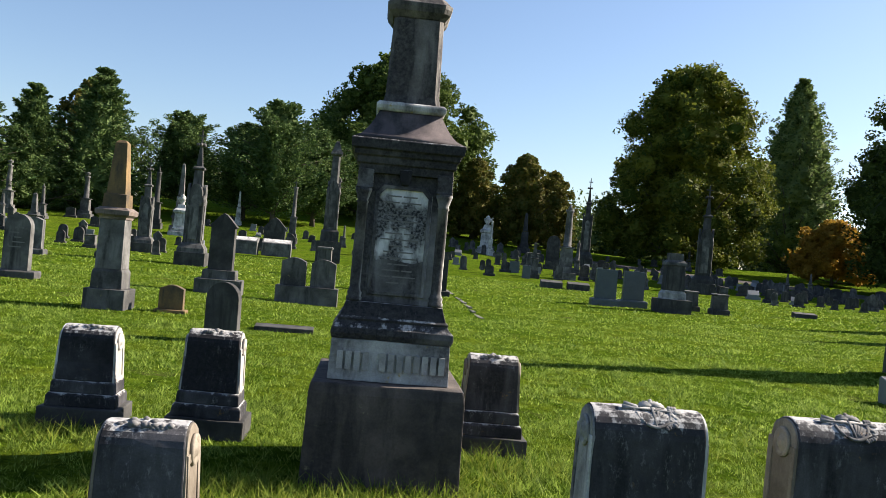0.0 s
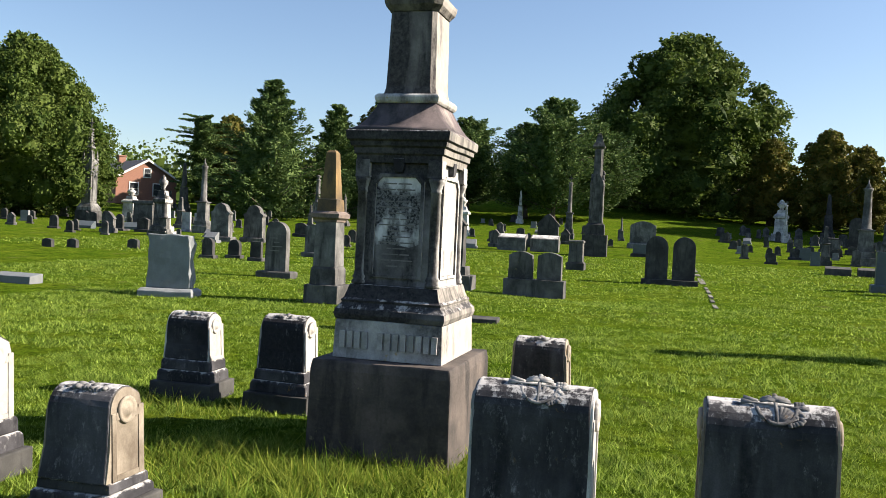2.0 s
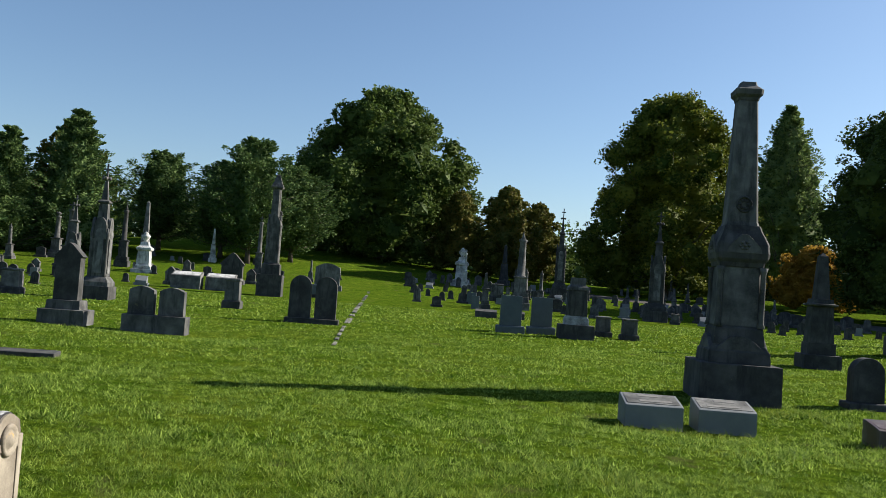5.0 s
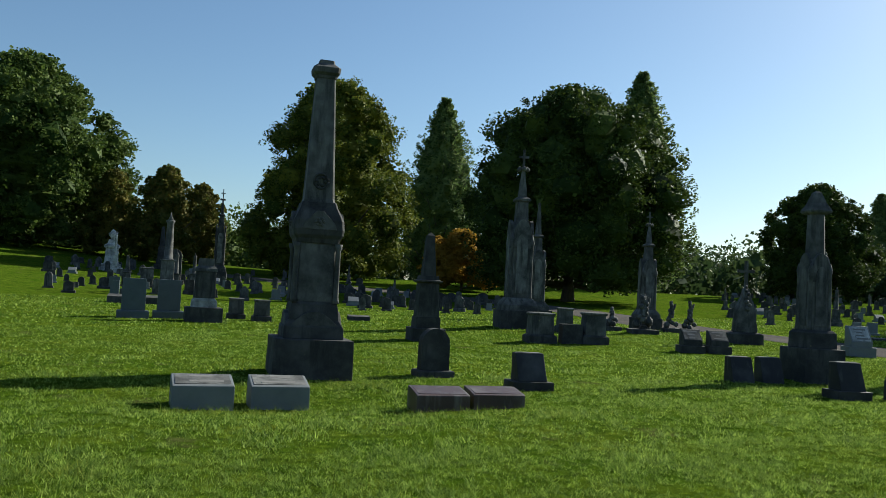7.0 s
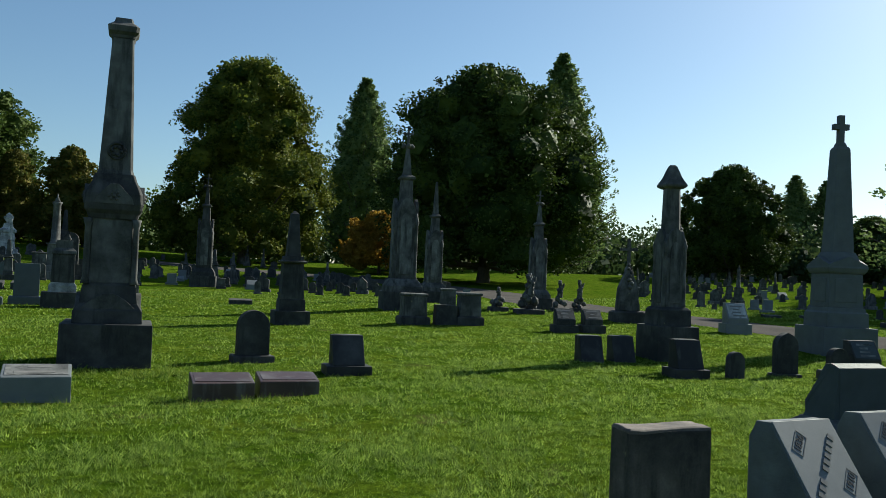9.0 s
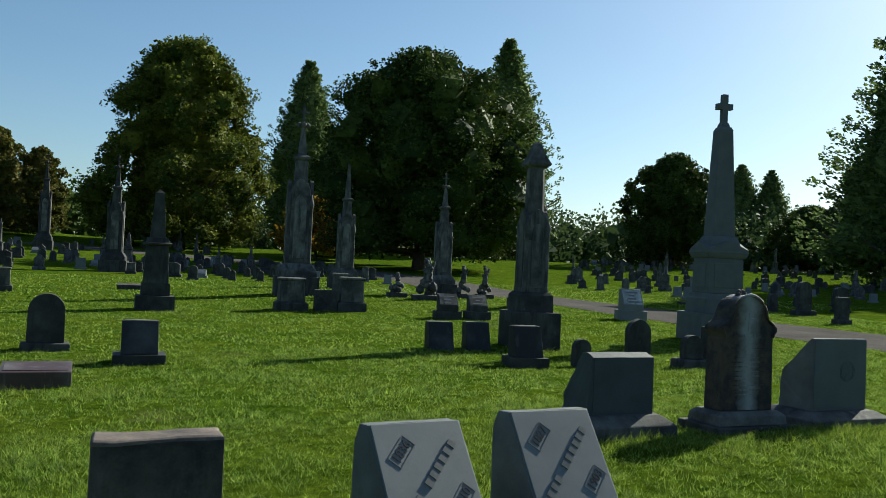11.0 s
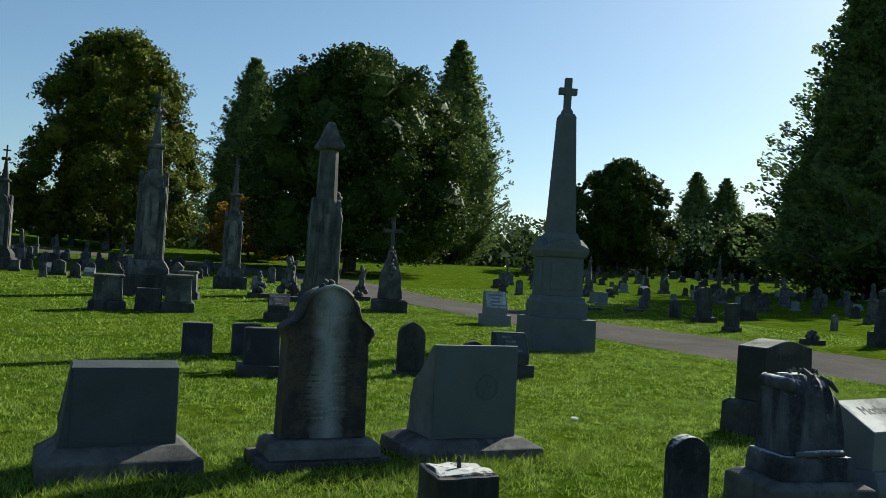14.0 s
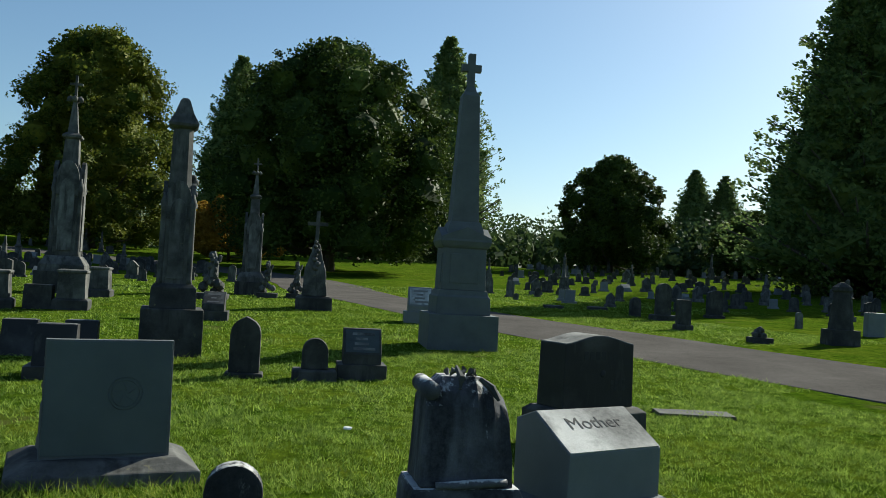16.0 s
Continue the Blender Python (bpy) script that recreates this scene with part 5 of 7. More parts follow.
# small crucifix monument by the lane
t = thing("crucifix_monument", 30.25, 23.0, -22, "tapering rough stone monument topped by a cross", "monument")
part("base", stack([(-0.2, 1.1, 0.9), (0.34, 1.08, 0.88), (0.4, 0.9, 0.75)], bevel=0.015), DARKST, t)
part("pedestal", stack([(0.4, 0.74, 0.62), (1.2, 0.62, 0.5), (1.65, 0.34, 0.3), (2.0, 0.16, 0.16)], bevel=0.03, wear=0.03, cuts=3, seed=3), GREYST, t)
part("cross", cross_bm(1.9, 1.08, 0.62, 0.11), GREYST, t)
bm = bmesh.new()
for i in range(7):
    lump(bm, (0.05 * math.sin(i * 2), -0.14 - 0.02 * (6 - i), 1.25 + 0.13 * i), 0.10 - 0.006 * i, i, 1)
part("carved_relief", bm, GREYST, t, "weathered carved foliage", True)


# ---- the tall cross monument ----
def cross_monument(x, y, rot):
    t = thing("cross_monument", x, y, rot, "tall grey granite shaft carrying a stone cross", "monument")
    part("base_block", stack([(-0.2, 1.47, 1.47), (0.72, 1.45, 1.45)], bevel=0.015, wear=0.004, cuts=2), GREYGR, t)
    part("plinth", stack([(0.72, 1.15, 1.15), (0.80, 1.14, 1.14), (1.08, 1.12, 1.12), (1.12, 1.04, 1.04), (1.22, 1.0, 1.0)], bevel=0.012), GREYGR, t)
    part("die", stack([(1.22, 0.93, 0.93), (2.10, 0.90, 0.90)], bevel=0.012, wear=0.003, cuts=1), GREYGR, t)
    for k in range(4):
        m = pose(0, 0, 0, 0, 0, 90 * k)
        part("panel", boxes([(-0.31, 0.31, -0.476, -0.44, 1.36, 1.98)], 0.02), GREYGR, t).matrix_basis = m
        part("gable", prism([(-0.52, 2.28), (0.52, 2.28), (0.52, 2.33), (0, 2.54), (-0.52, 2.33)], -0.535, -0.2), GREYGR, t).matrix_basis = m
    part("cornice", stack([(2.10, 0.95, 0.95), (2.15, 1.02, 1.02), (2.24, 1.09, 1.09), (2.31, 1.06, 1.06)], bevel=0.008), GREYGR, t)
    part("shaft_foot", stack([(2.31, 0.84, 0.84), (2.55, 0.72, 0.72), (2.66, 0.62, 0.62)], bevel=0.01), GREYGR, t)
    part("shaft", stack([(2.66, 0.575, 0.575), (5.36, 0.365, 0.365), (5.44, 0.29, 0.29)], bevel=0.008, wear=0.002, cuts=2), GREYGR, t)
    part("cross", cross_bm(5.42, 0.86, 0.42, 0.15), GREYGR, t)
    part("cross_foot", stack([(5.42, 0.25, 0.25), (5.50, 0.22, 0.22), (5.56, 0.165, 0.165)], bevel=0.005), GREYGR, t)


cross_monument(29.73, 14.2, -23)


# ---- the nearest stones along the walk ----
# wide brown stone
t = thing("gravestone", 13.63, 3.32, -7, "plain dark brown slab with a rough reddish top edge", "gravestone")
part("tablet", tablet(0.56, 0.895, 0.20, "flat", -0.12, 0.02, 0.008, 0.004), BROWN, t)
bm = stack([(0.765, 0.555, 0.198), (0.782, 0.548, 0.19), (0.790, 0.53, 0.165)], bevel=0.004, wear=0.012, cuts=5, seed=3)
part("worn_edge", bm, BROWNTOP, t, "crumbled reddish brown top edge")


def slant_pair(x, y, rot, y1, y2, seed):
    """Grey slant marker with a diagonal raised name band and two date plates."""
    w, h, d, front = 0.57, 0.71, 0.55, 0.21
    t = thing("slant_marker", x, y, rot, "grey granite slant marker with a diagonal raised name band", "gravestone", "pair of granite slant markers")
    yt = 0.10
    prof = [(-d / 2, -0.15), (-d / 2, front), (yt, h), (d / 2 - 0.06, h - 0.01), (d / 2, h - 0.12), (d / 2, -0.15)]
    bm = side_slab(w, prof, 0.01, 0.006, 3, seed)
    part("body", bm, ROCKY, t, "rock-faced granite sides")
    L = math.hypot(yt + d / 2, h - front)
    tilt = math.degrees(math.atan2(h - front, yt + d / 2))
    mid = pose(0, (-d / 2 + yt) / 2, (h + front) / 2, tilt)
    bm = bmesh.new()
    box(bm, -w * 0.485, w * 0.485, -L * 0.49, L * 0.49, -0.01, 0.010)
    finish(bm, 0.004)
    f = part("face", bm, GRANITE, t, "smooth bluish grey face")
    f.matrix_basis = mid
    diag = mid @ pose(0.02, -0.01, 0.010, 0, 0, 47)
    bars([(-0.36 + 0.058 * k, -0.36 + 0.058 * k + 0.036, 0.045, 0.050) for k in range(11) if k != 4], FAINT, t, diag @ pose(0, -0.045, 0), "raised diagonal name band", 0.008)
    for text, px, pz in ((y1, -0.13, 0.14), (y2, 0.16, -0.15)):
        bars([(-0.085, 0.085, 0.043, 0.006), (-0.085, 0.085, -0.043, 0.006), (-0.088, -0.082, 0, 0.09), (0.082, 0.088, 0, 0.09)], FAINT, t, mid @ pose(px, pz, 0.009, 0, 0, 47), "thin raised border of a date plate", 0.004, "date_plate")
        # figures coloured dark in place of the shading round raised digits
        lettering(text, 0.075, INK, t, mid @ pose(px, pz, 0.011, 0, 0, 47), "raised year", 0.003, 0.001)


slant_pair(15.05, 3.42, -1, "1836", "1910", 1)
slant_pair(15.985, 3.43, -5, "1827", "1903", 2)

# two low slant stones seen from behind, their faces turned away
def back_slant(x, y, rot, w, prof, z0, plinth, rock, face, label, seed, flare=0.0):
    t = thing("gravestone", x, y, rot, label, "gravestone")
    pw, pd, cy = plinth
    part("plinth", stack([(-0.2, pw, pd), (z0 * 0.55, pw * 0.985, pd * 0.97), (z0, pw * 0.76, pd * 0.66)], 0, cy, bevel=0.012, wear=0.006, cuts=2, seed=seed), GREYST, t)
    bm = side_slab(w, prof, 0.006, 0.002, 7, seed)
    top = max(q for p, q in prof)
    for v in bm.verts:
        # rock-faced flanks, pitched outwards towards the foot
        if abs(v.co.x) > w * 0.46:
            out = math.copysign(1, v.co.x)
            deep = min(1, max(0, (v.co.y - 0.02) * 12))
            v.co.x += out * ((flare if out < 0 else 0.015) * (top - v.co.z) + deep * (0.020 * noise.noise(v.co * 9) + 0.016 * noise.noise(v.co * 24)))
    part("body", bm, rock, t, "rock-faced granite sides")
    f = w * 0.487
    zt = prof[1][1] - 0.012
    part("face", boxes([(-f, f, -0.006, 0.01, z0 + 0.02, zt)], 0.002), face, t, "smooth dark upright back")
    return t


back_slant(18.30, 5.33, -5.5, 0.70, [(0, 0.19), (0, 0.735), (0.11, 0.775), (0.19, 0.765), (0.40, 0.36), (0.40, 0.19)], 0.20, (1.08, 0.72, 0.19), SLATE, SLATE,
           "dark grey granite slant stone with rock-faced sides, seen from behind", 5, 0.10)

# tall shaped marble
def streaked_marble():
    """Marble blackened over its edges, with a pale washed streak down the middle and brown lichen."""
    m = Mat("streaked_marble")
    tc = m.n.new("ShaderNodeTexCoord")
    v = tc.outputs["Object"]
    sep = m.n.new("ShaderNodeSeparateXYZ")
    m.link(v, sep.inputs[0])
    off = m.n.new("ShaderNodeMath")
    off.operation = "MULTIPLY_ADD"
    off.inputs[1].default_value, off.inputs[2].default_value = 0.30, -0.15
    m.link(m.noise(v, 3.5, 6, 0.6), off.inputs[0])
    add = m.n.new("ShaderNodeMath")
    m.link(sep.outputs["X"], add.inputs[0])
    m.link(off.outputs[0], add.inputs[1])
    absn = m.n.new("ShaderNodeMath")
    absn.operation = "ABSOLUTE"
    m.link(add.outputs[0], absn.inputs[0])
    mask = m.ramp(absn.outputs[0], [(0.02, K), (0.15, W)])
    col = m.mix(m.noise(v, 9), (0.36, 0.37, 0.38), (0.22, 0.225, 0.23))
    dark = m.mix(m.ramp(m.noise(v, 4.5, 7, 0.7), [(0.4, K), (0.6, W)]), (0.030, 0.029, 0.032), (0.085, 0.065, 0.048))
    col = m.mix(mask, col, dark)
    col = m.mix(0.3, col, m.ramp(m.noise(v, 90, 3), [(0.3, (0.4, 0.4, 0.4)), (0.7, (1.2, 1.2, 1.2))]), "MULTIPLY")
    m.bump(m.noise(v, 40, 8, 0.7), 0.4, 0.012)
    return m.done(col, 0.8, spec=0.25)


t = thing("gravestone", 19.71, 5.18, -8, "tall stained white marble stone with an ogee head and flower finial", "gravestone")
part("base", stack([(-0.2, 1.02, 0.62), (0.06, 1.0, 0.60)], bevel=0.015, wear=0.008, cuts=2), DARKST, t)
part("plinth", stack([(0.06, 0.86, 0.46), (0.15, 0.84, 0.44), (0.19, 0.74, 0.34)], bevel=0.008), PALE, t)
STAIN = streaked_marble()
part("tablet", tablet(0.66, 1.16, 0.24, "ogee", 0.19, 0.0, 0.012, 0.004), STAIN, t, "streaked marble tablet")
bm = bmesh.new()
pts = [Vector((x * 0.95, -0.125, 0.19 + z)) for x, z in outline(0.66, 1.16, "ogee")[1:-1]]
tube(bm, pts, [0.018] * len(pts), 6)
part("edge_moulding", bm, STAIN, t, smooth_faces=True)
for s in (-1, 1):
    bm = bmesh.new()
    for i in range(7):
        lump(bm, (s * (0.335 - 0.006 * i), -0.09 + 0.03 * i, 1.005 - 0.012 * (i % 3)), 0.030, i + 3, 1)
    part("shoulder_carving", bm, STAIN, t, smooth_faces=True)
bm = bmesh.new()
for i in range(6):
    lump(bm, (0.045 * math.cos(i * 1.05), 0.02 * math.sin(i), 1.33 + 0.03 * math.sin(i * 1.05)), 0.035, i, 1)
part("finial", bm, DARKST, t, "carved flower finial", True)
part("cross_relief", boxes([(-0.012, 0.012, -0.128, -0.115, 0.98, 1.16), (-0.06, 0.06, -0.127, -0.115, 1.085, 1.105)], 0.002), STAIN, t)
rows = []
for i in range(13):
    p, z = -0.20 + 0.03 * math.sin(i * 1.9), 0.93 - 0.046 * i - (0.03 if i > 0 else 0)
    while p < 0.19 - 0.03 * math.cos(i * 2.3):
        wd = 0.025 + 0.045 * abs(math.sin(i * 3.1 + p * 57))
        rows.append((p, p + wd, z, 0.030 if i == 0 else 0.013))
        p += wd + 0.014
bars(rows, STAIN, t, FACE(-0.121, 0), "worn engraved lines", 0.0030)

# its larger bluish neighbour
t = back_slant(20.95, 4.90, -6.9, 0.767, [(0, 0.14), (0, 0.90), (0.035, 0.903), (0.434, 0.52), (0.434, 0.14)], 0.15, (1.16, 0.80, 0.20), ROCKY, BLUEGR,
               "bluish grey granite slant stone with a faint emblem, seen from behind", 2)
bm = bmesh.new()
for r in (0.105, 0.085):
    tube(bm, [Vector((r * math.cos(2 * math.pi * i / 24), r * math.sin(2 * math.pi * i / 24), 0)) for i in range(25)], [0.0035] * 25, 5)
for i in range(5):
    a = 2 * math.pi * i / 5
    tube(bm, [Vector((0.02 * math.cos(a), 0.02 * math.sin(a), 0)), Vector((0.07 * math.cos(a + 0.5), 0.07 * math.sin(a + 0.5), 0))], [0.003, 0.002], 5)
part("medallion", bm, BLUEGR, t, "faint round carved emblem", True).matrix_basis = pose(0.10, -0.007, 0.56, 90)

# small black block with an urn socket
t = thing("block_marker", 19.48, 2.95, -12, "small soot-black square marker with a white chipped top", "gravestone")
part("base", stack([(-0.15, 0.62, 0.52), (0.05, 0.60, 0.50), (0.10, 0.5, 0.42)], bevel=0.02, wear=0.012, cuts=2), WHITE, t)
part("body", stack([(0.10, 0.33, 0.30), (0.46, 0.35, 0.32)], bevel=0.014, wear=0.012, cuts=3, seed=4), BLACK, t)
part("broken_top", stack([(0.45, 0.335, 0.305), (0.475, 0.30, 0.27)], bevel=0.01, wear=0.02, cuts=3, seed=6), SOOTY, t, "chipped white top")
part("iron_pin", revolve([(0.012, 0.46), (0.012, 0.53), (0.004, 0.54)], 8), INK, t, "rusty iron pin")

# small round-topped stone
upright(21.08, 2.80, 0.25, 0.59, 0.11, "round", SOOTY, "small soot-dark round-topped stone", None, -20, seed=12, taper=0.0)

# draped marker with flowers
t = thing("grave_marker", 22.29, 2.85, -20, "soot-dark marble marker draped with carved flowers and ribbon", "gravestone")
part("base", stack([(-0.2, 0.80, 0.62), (0.22, 0.78, 0.60), (0.26, 0.64, 0.46)], bevel=0.015, wear=0.006, cuts=2), GREYST, t)
part("base_step", stack([(0.26, 0.58, 0.42), (0.38, 0.57, 0.41), (0.42, 0.54, 0.38)], bevel=0.01, wear=0.004, cuts=1), DRAPE, t)
prof = [(-0.17, 0.42)] + [(-0.16 + 0.004 * i, 0.42 + 0.05 * i) for i in range(1, 9)] + [(-0.10 + 0.1 * math.sin(1.4 * i / 6) - 0.03, 0.86 + 0.10 * math.sin(1.5 * i / 6)) for i in range(1, 7)] + [(0.14, 0.95), (0.17, 0.88), (0.18, 0.42)]
bm = side_slab(0.48, prof, 0.01, 0.006, 9, 8)
for v in bm.verts:
    if v.co.y < -0.02:
        # folds of the cloth hanging down the front
        fold = smooth(-0.16, 0.05, v.co.x) * (1 - smooth(0.15, 0.21, v.co.x))
        v.co.y -= float(fold) * (0.018 + 0.014 * math.sin(v.co.x * 70 + 5 * v.co.z))
    v.co.x *= 1 - 0.10 * max(0, v.co.z - 0.42) / 0.5
    if v.co.x < -0.14 and v.co.z > 0.86:
        v.co.z -= 0.04
    if v.co.x > 0.05:
        # the far shoulder is well rounded
        v.co.z -= 0.13 * ((v.co.x - 0.05) / 0.17) ** 2 * max(0, (v.co.z - 0.60) / 0.36)
part("body", bm, DRAPE, t, "draped cloth falling in folds over the face")
bm = bmesh.new()
tube(bm, [Vector((-0.20, -0.155, 0.895)), Vector((-0.20, 0.15, 0.90))], [0.046, 0.046], 16)
part("scroll", bm, DRAPE, t, smooth_faces=True)
bm = bmesh.new()
tube(bm, [Vector((-0.16, -0.185, 0.435)), Vector((0.0, -0.20, 0.445)), Vector((0.20, -0.18, 0.45))], [0.018, 0.024, 0.020], 8)
finish(bm, 0, 0.006, 2, 3)
part("fringe", bm, DRAPE, t, "knotted hem of the cloth", True)
rs = random.Random(5)
for i in range(9):
    bm = bmesh.new()
    c = Vector((rs.uniform(-0.12, 0.08), rs.uniform(-0.12, 0.08), 0.955 + rs.uniform(0, 0.02)))
    u = Vector((rs.uniform(-1, 1), rs.uniform(-1, 1), rs.uniform(-0.3, 0.6))).normalized() * rs.uniform(0.03, 0.05)
    tube(bm, [c - u * 0.5, c + Vector((0, 0, 0.02)), c + u * 0.6], [0.005, 0.018, 0.003], 5)
    part("carved_petal", bm, GREYST, t, "sharp carved petal")
bm = bmesh.new()
tube(bm, [Vector((0.06, -0.10, 0.955)), Vector((0.11, -0.15, 0.915)), Vector((0.14, -0.185, 0.86))], [0.012, 0.022, 0.010], 6)
part("ribbon", bm, GREYST, t, "carved ribbon end")
bm = bmesh.new()
tube(bm, [Vector((-0.06, -0.08, 1.0)), Vector((-0.05, -0.15, 0.96)), Vector((-0.06, -0.17, 0.91))], [0.012, 0.022, 0.010], 6)
part("ribbon", bm, GREYST, t, "carved ribbon end")

# slant marker with one legible word
t = thing("slant_marker", 23.20, 2.885, 0.6, "pale grey slant marker lettered Mother on a rough base", "gravestone")
part("base", stack([(-0.2, 0.98, 0.74), (0.20, 0.96, 0.72), (0.29, 0.76, 0.54)], bevel=0.02, wear=0.022, cuts=4, seed=3), ROCKY, t)
yt, zf, h, d, w = 0.076, 0.57, 0.755, 0.47, 0.692
prof = [(-d / 2, 0.26), (-d / 2, zf), (yt, h), (d / 2, h - 0.06), (d / 2, 0.26)]
part("body", side_slab(w, prof, 0.008, 0.003, 2, 3), GRANITE, t)
L, tilt = math.hypot(yt + d / 2, h - zf), math.degrees(math.atan2(h - zf, yt + d / 2))
mid = pose(0, (-d / 2 + yt) / 2, (h + zf) / 2, tilt)
bm = bmesh.new()
box(bm, -w * 0.49, w * 0.49, -L * 0.485, L * 0.485, -0.002, 0.006)
finish(bm, 0.002)
part("face", bm, WHITE, t, "smooth pale sloping face").matrix_basis = mid
lettering("Mother", 0.135, INK, t, mid @ pose(0, 0.045, 0.006), "dark engraved word", 0.002, 0.0)

# family stone with a swelled top
t = thing("gravestone", 25.255, 5.19, 0.6, "dark granite family stone with a swelled top on a plinth", "gravestone")
part("plinth", stack([(-0.2, 1.06, 0.60), (0.34, 1.04, 0.58), (0.385, 0.94, 0.46)], bevel=0.012, wear=0.005, cuts=1), DARKST, t)
part("tablet", tablet(0.87, 0.665, 0.37, "swell", 0.385, 0.03, 0.012, 0.002), BLACK, t)
edge = outline(0.84, 0.665, "swell")[1:-1]
bm = prism([(px, 0.385 + pz - 0.015) for px, pz in edge] + [(px, 0.385 + pz + 0.004) for px, pz in edge[::-1]], -0.175, 0.175)
part("rough_top", bm, PALE, t, "pale sheet over the top surface")
bars([(-0.20 + 0.072 * i, -0.20 + 0.072 * i + 0.05, 0.865, 0.075) for i in range(6)], INK, t, FACE(-0.179, 0), "dark engraved name", 0.003)
bars([(0.14 + 0.05 * i, 0.14 + 0.05 * i + 0.036, z, 0.042) for i in range(4) for z in (0.62, 0.56)], INK, t, FACE(-0.181, 0), "dark engraved dates", 0.003)
part("rosette", revolve([(0.001, 0), (0.035, 0), (0.03, 0.006), (0.012, 0.003), (0.001, 0.006)], 12), INK, t, "small carved flower", True).matrix_basis = pose(0.04, -0.181, 0.70, 90)
flat_stone(28.1, 6.35, 0.95, 0.05, 0.34, DARKST, "flush grey stone marker in the grass", -30, writing=0)


# ---- kerb strip running into the distance ----
def kerb():
    t = new("edging_strip")
    tagged(t, "narrow broken concrete edging strip sunk in the lawn", "edging", kind="structure")
    rs = random.Random(2)
    y = 21.6
    while y < 64:
        L = rs.uniform(0.8, 1.6)
        if y < 27.5 or rs.random() < 0.75:
            x = float(np.interp(y, [21, 28, 40, 65], [4.32, 4.12, 3.75, 3.2]))
            wd = 0.11 if y < 28 else 0.2
            up = 0.008 if y < 28 else rs.uniform(0.0, 0.03)
            me = stack([(-0.1, wd, L), (up + 0.012, wd, L - 0.01)], bevel=0.012, wear=0.01, cuts=1, seed=y)
            ob = part("slab", me, CONCRETE, t)
            ob.matrix_basis = pose(x, y + L / 2, gz(x, y + L / 2), rs.uniform(-0.3, 0.3), rs.uniform(-2, 2), 2)
        y += L


kerb()


# ---- stones across the lane and farther rows ----
LANE = "gravestones across the lane"
upright(45.4, 24.6, 0.46, 0.8, 0.2, "round", DARKST, "dark round-headed stone beyond the lane", group=LANE)
upright(45.0, 22.7, 0.58, 1.46, 0.3, "round", DARKST, "tall dark round-headed stone on a wide base", (0.95, 0.22, 0.5), group=LANE)
upright(41.7, 18.7, 0.44, 1.0, 0.3, "flat", DARKST, "dark narrow stone on a base", (0.55, 0.18, 0.45), group=LANE)
upright(49.7, 24.1, 0.66, 1.2, 0.3, "segment", DARKST, "dark stone with a curved top beyond the lane", (0.8, 0.12, 0.5), group=LANE)
upright(48.65, 19.2, 0.28, 0.63, 0.12, "round", PALE, "small pale upright stone", group=LANE)
upright(48.3, 16.0, 0.66, 0.83, 0.3, "flat", GRANITE, "grey granite stone beyond the lane", group=LANE)
rockery(40.4, 14.7, 0.42, 0.6, "low heap of carved rocks", 12, False)
t = thing("gravestone", 43.0, 13.9, -28, "tall dark tapering stone on a base", "monument", LANE)
part("base", stack([(-0.15, 0.86, 0.7), (0.45, 0.84, 0.68)], bevel=0.01), DARKST, t)
part("shaft", stack([(0.45, 0.56, 0.46), (1.55, 0.36, 0.30), (1.6, 0.44, 0.38), (1.7, 0.42, 0.36), (1.84, 0.1, 0.1)], bevel=0.01), DARKST, t)

# prototypes copied over the far fields
def prototypes():
    out = []
    for i, (w, h, d, top, mat, base) in enumerate((
            (0.55, 0.85, 0.18, "round", DARKST, (0.7, 0.12, 0.36)), (0.6, 0.75, 0.22, "flat", GRANITE, (0.8, 0.14, 0.4)),
            (0.5, 1.05, 0.16, "round", GREYST, (0.65, 0.12, 0.34)), (0.8, 0.95, 0.28, "segment", DARKST, (1.05, 0.2, 0.5)),
            (0.45, 0.55, 0.2, "segment", GREYST, None), (0.7, 1.2, 0.3, "pointed", GREYST, (0.9, 0.25, 0.5)))):
        out.append(upright(200 + i * 3, -200, w, h, d, top, mat, ("dark round-headed gravestone in a far row", "grey granite gravestone in a far row", "grey round-headed gravestone in a far row", "broad dark gravestone in a far row", "small grey gravestone in a far row", "grey pointed gravestone in a far row")[i], base, 0, "far rows of gravestones"))
    out.append(block(220, -200, 0.6, 0.8, 0.5, GREYST, "grey block marker in a far row", 0, "far rows of gravestones"))
    out.append(obelisk(224, -200, 2.6, 0.8, GREYST, "small grey obelisk in a far row of graves", 0, "far rows of gravestones"))
    out.append(pillar(228, -200, 3.2, 0.85, GREYST, "grey column monument in a far row", 0, "far rows of gravestones"))
    out.append(slant(232, -200, 0.7, 0.6, 0.5, GRANITE, "grey slant marker in a far row", (0.9, 0.15, 0.6), 0, "far rows of gravestones"))
    return out


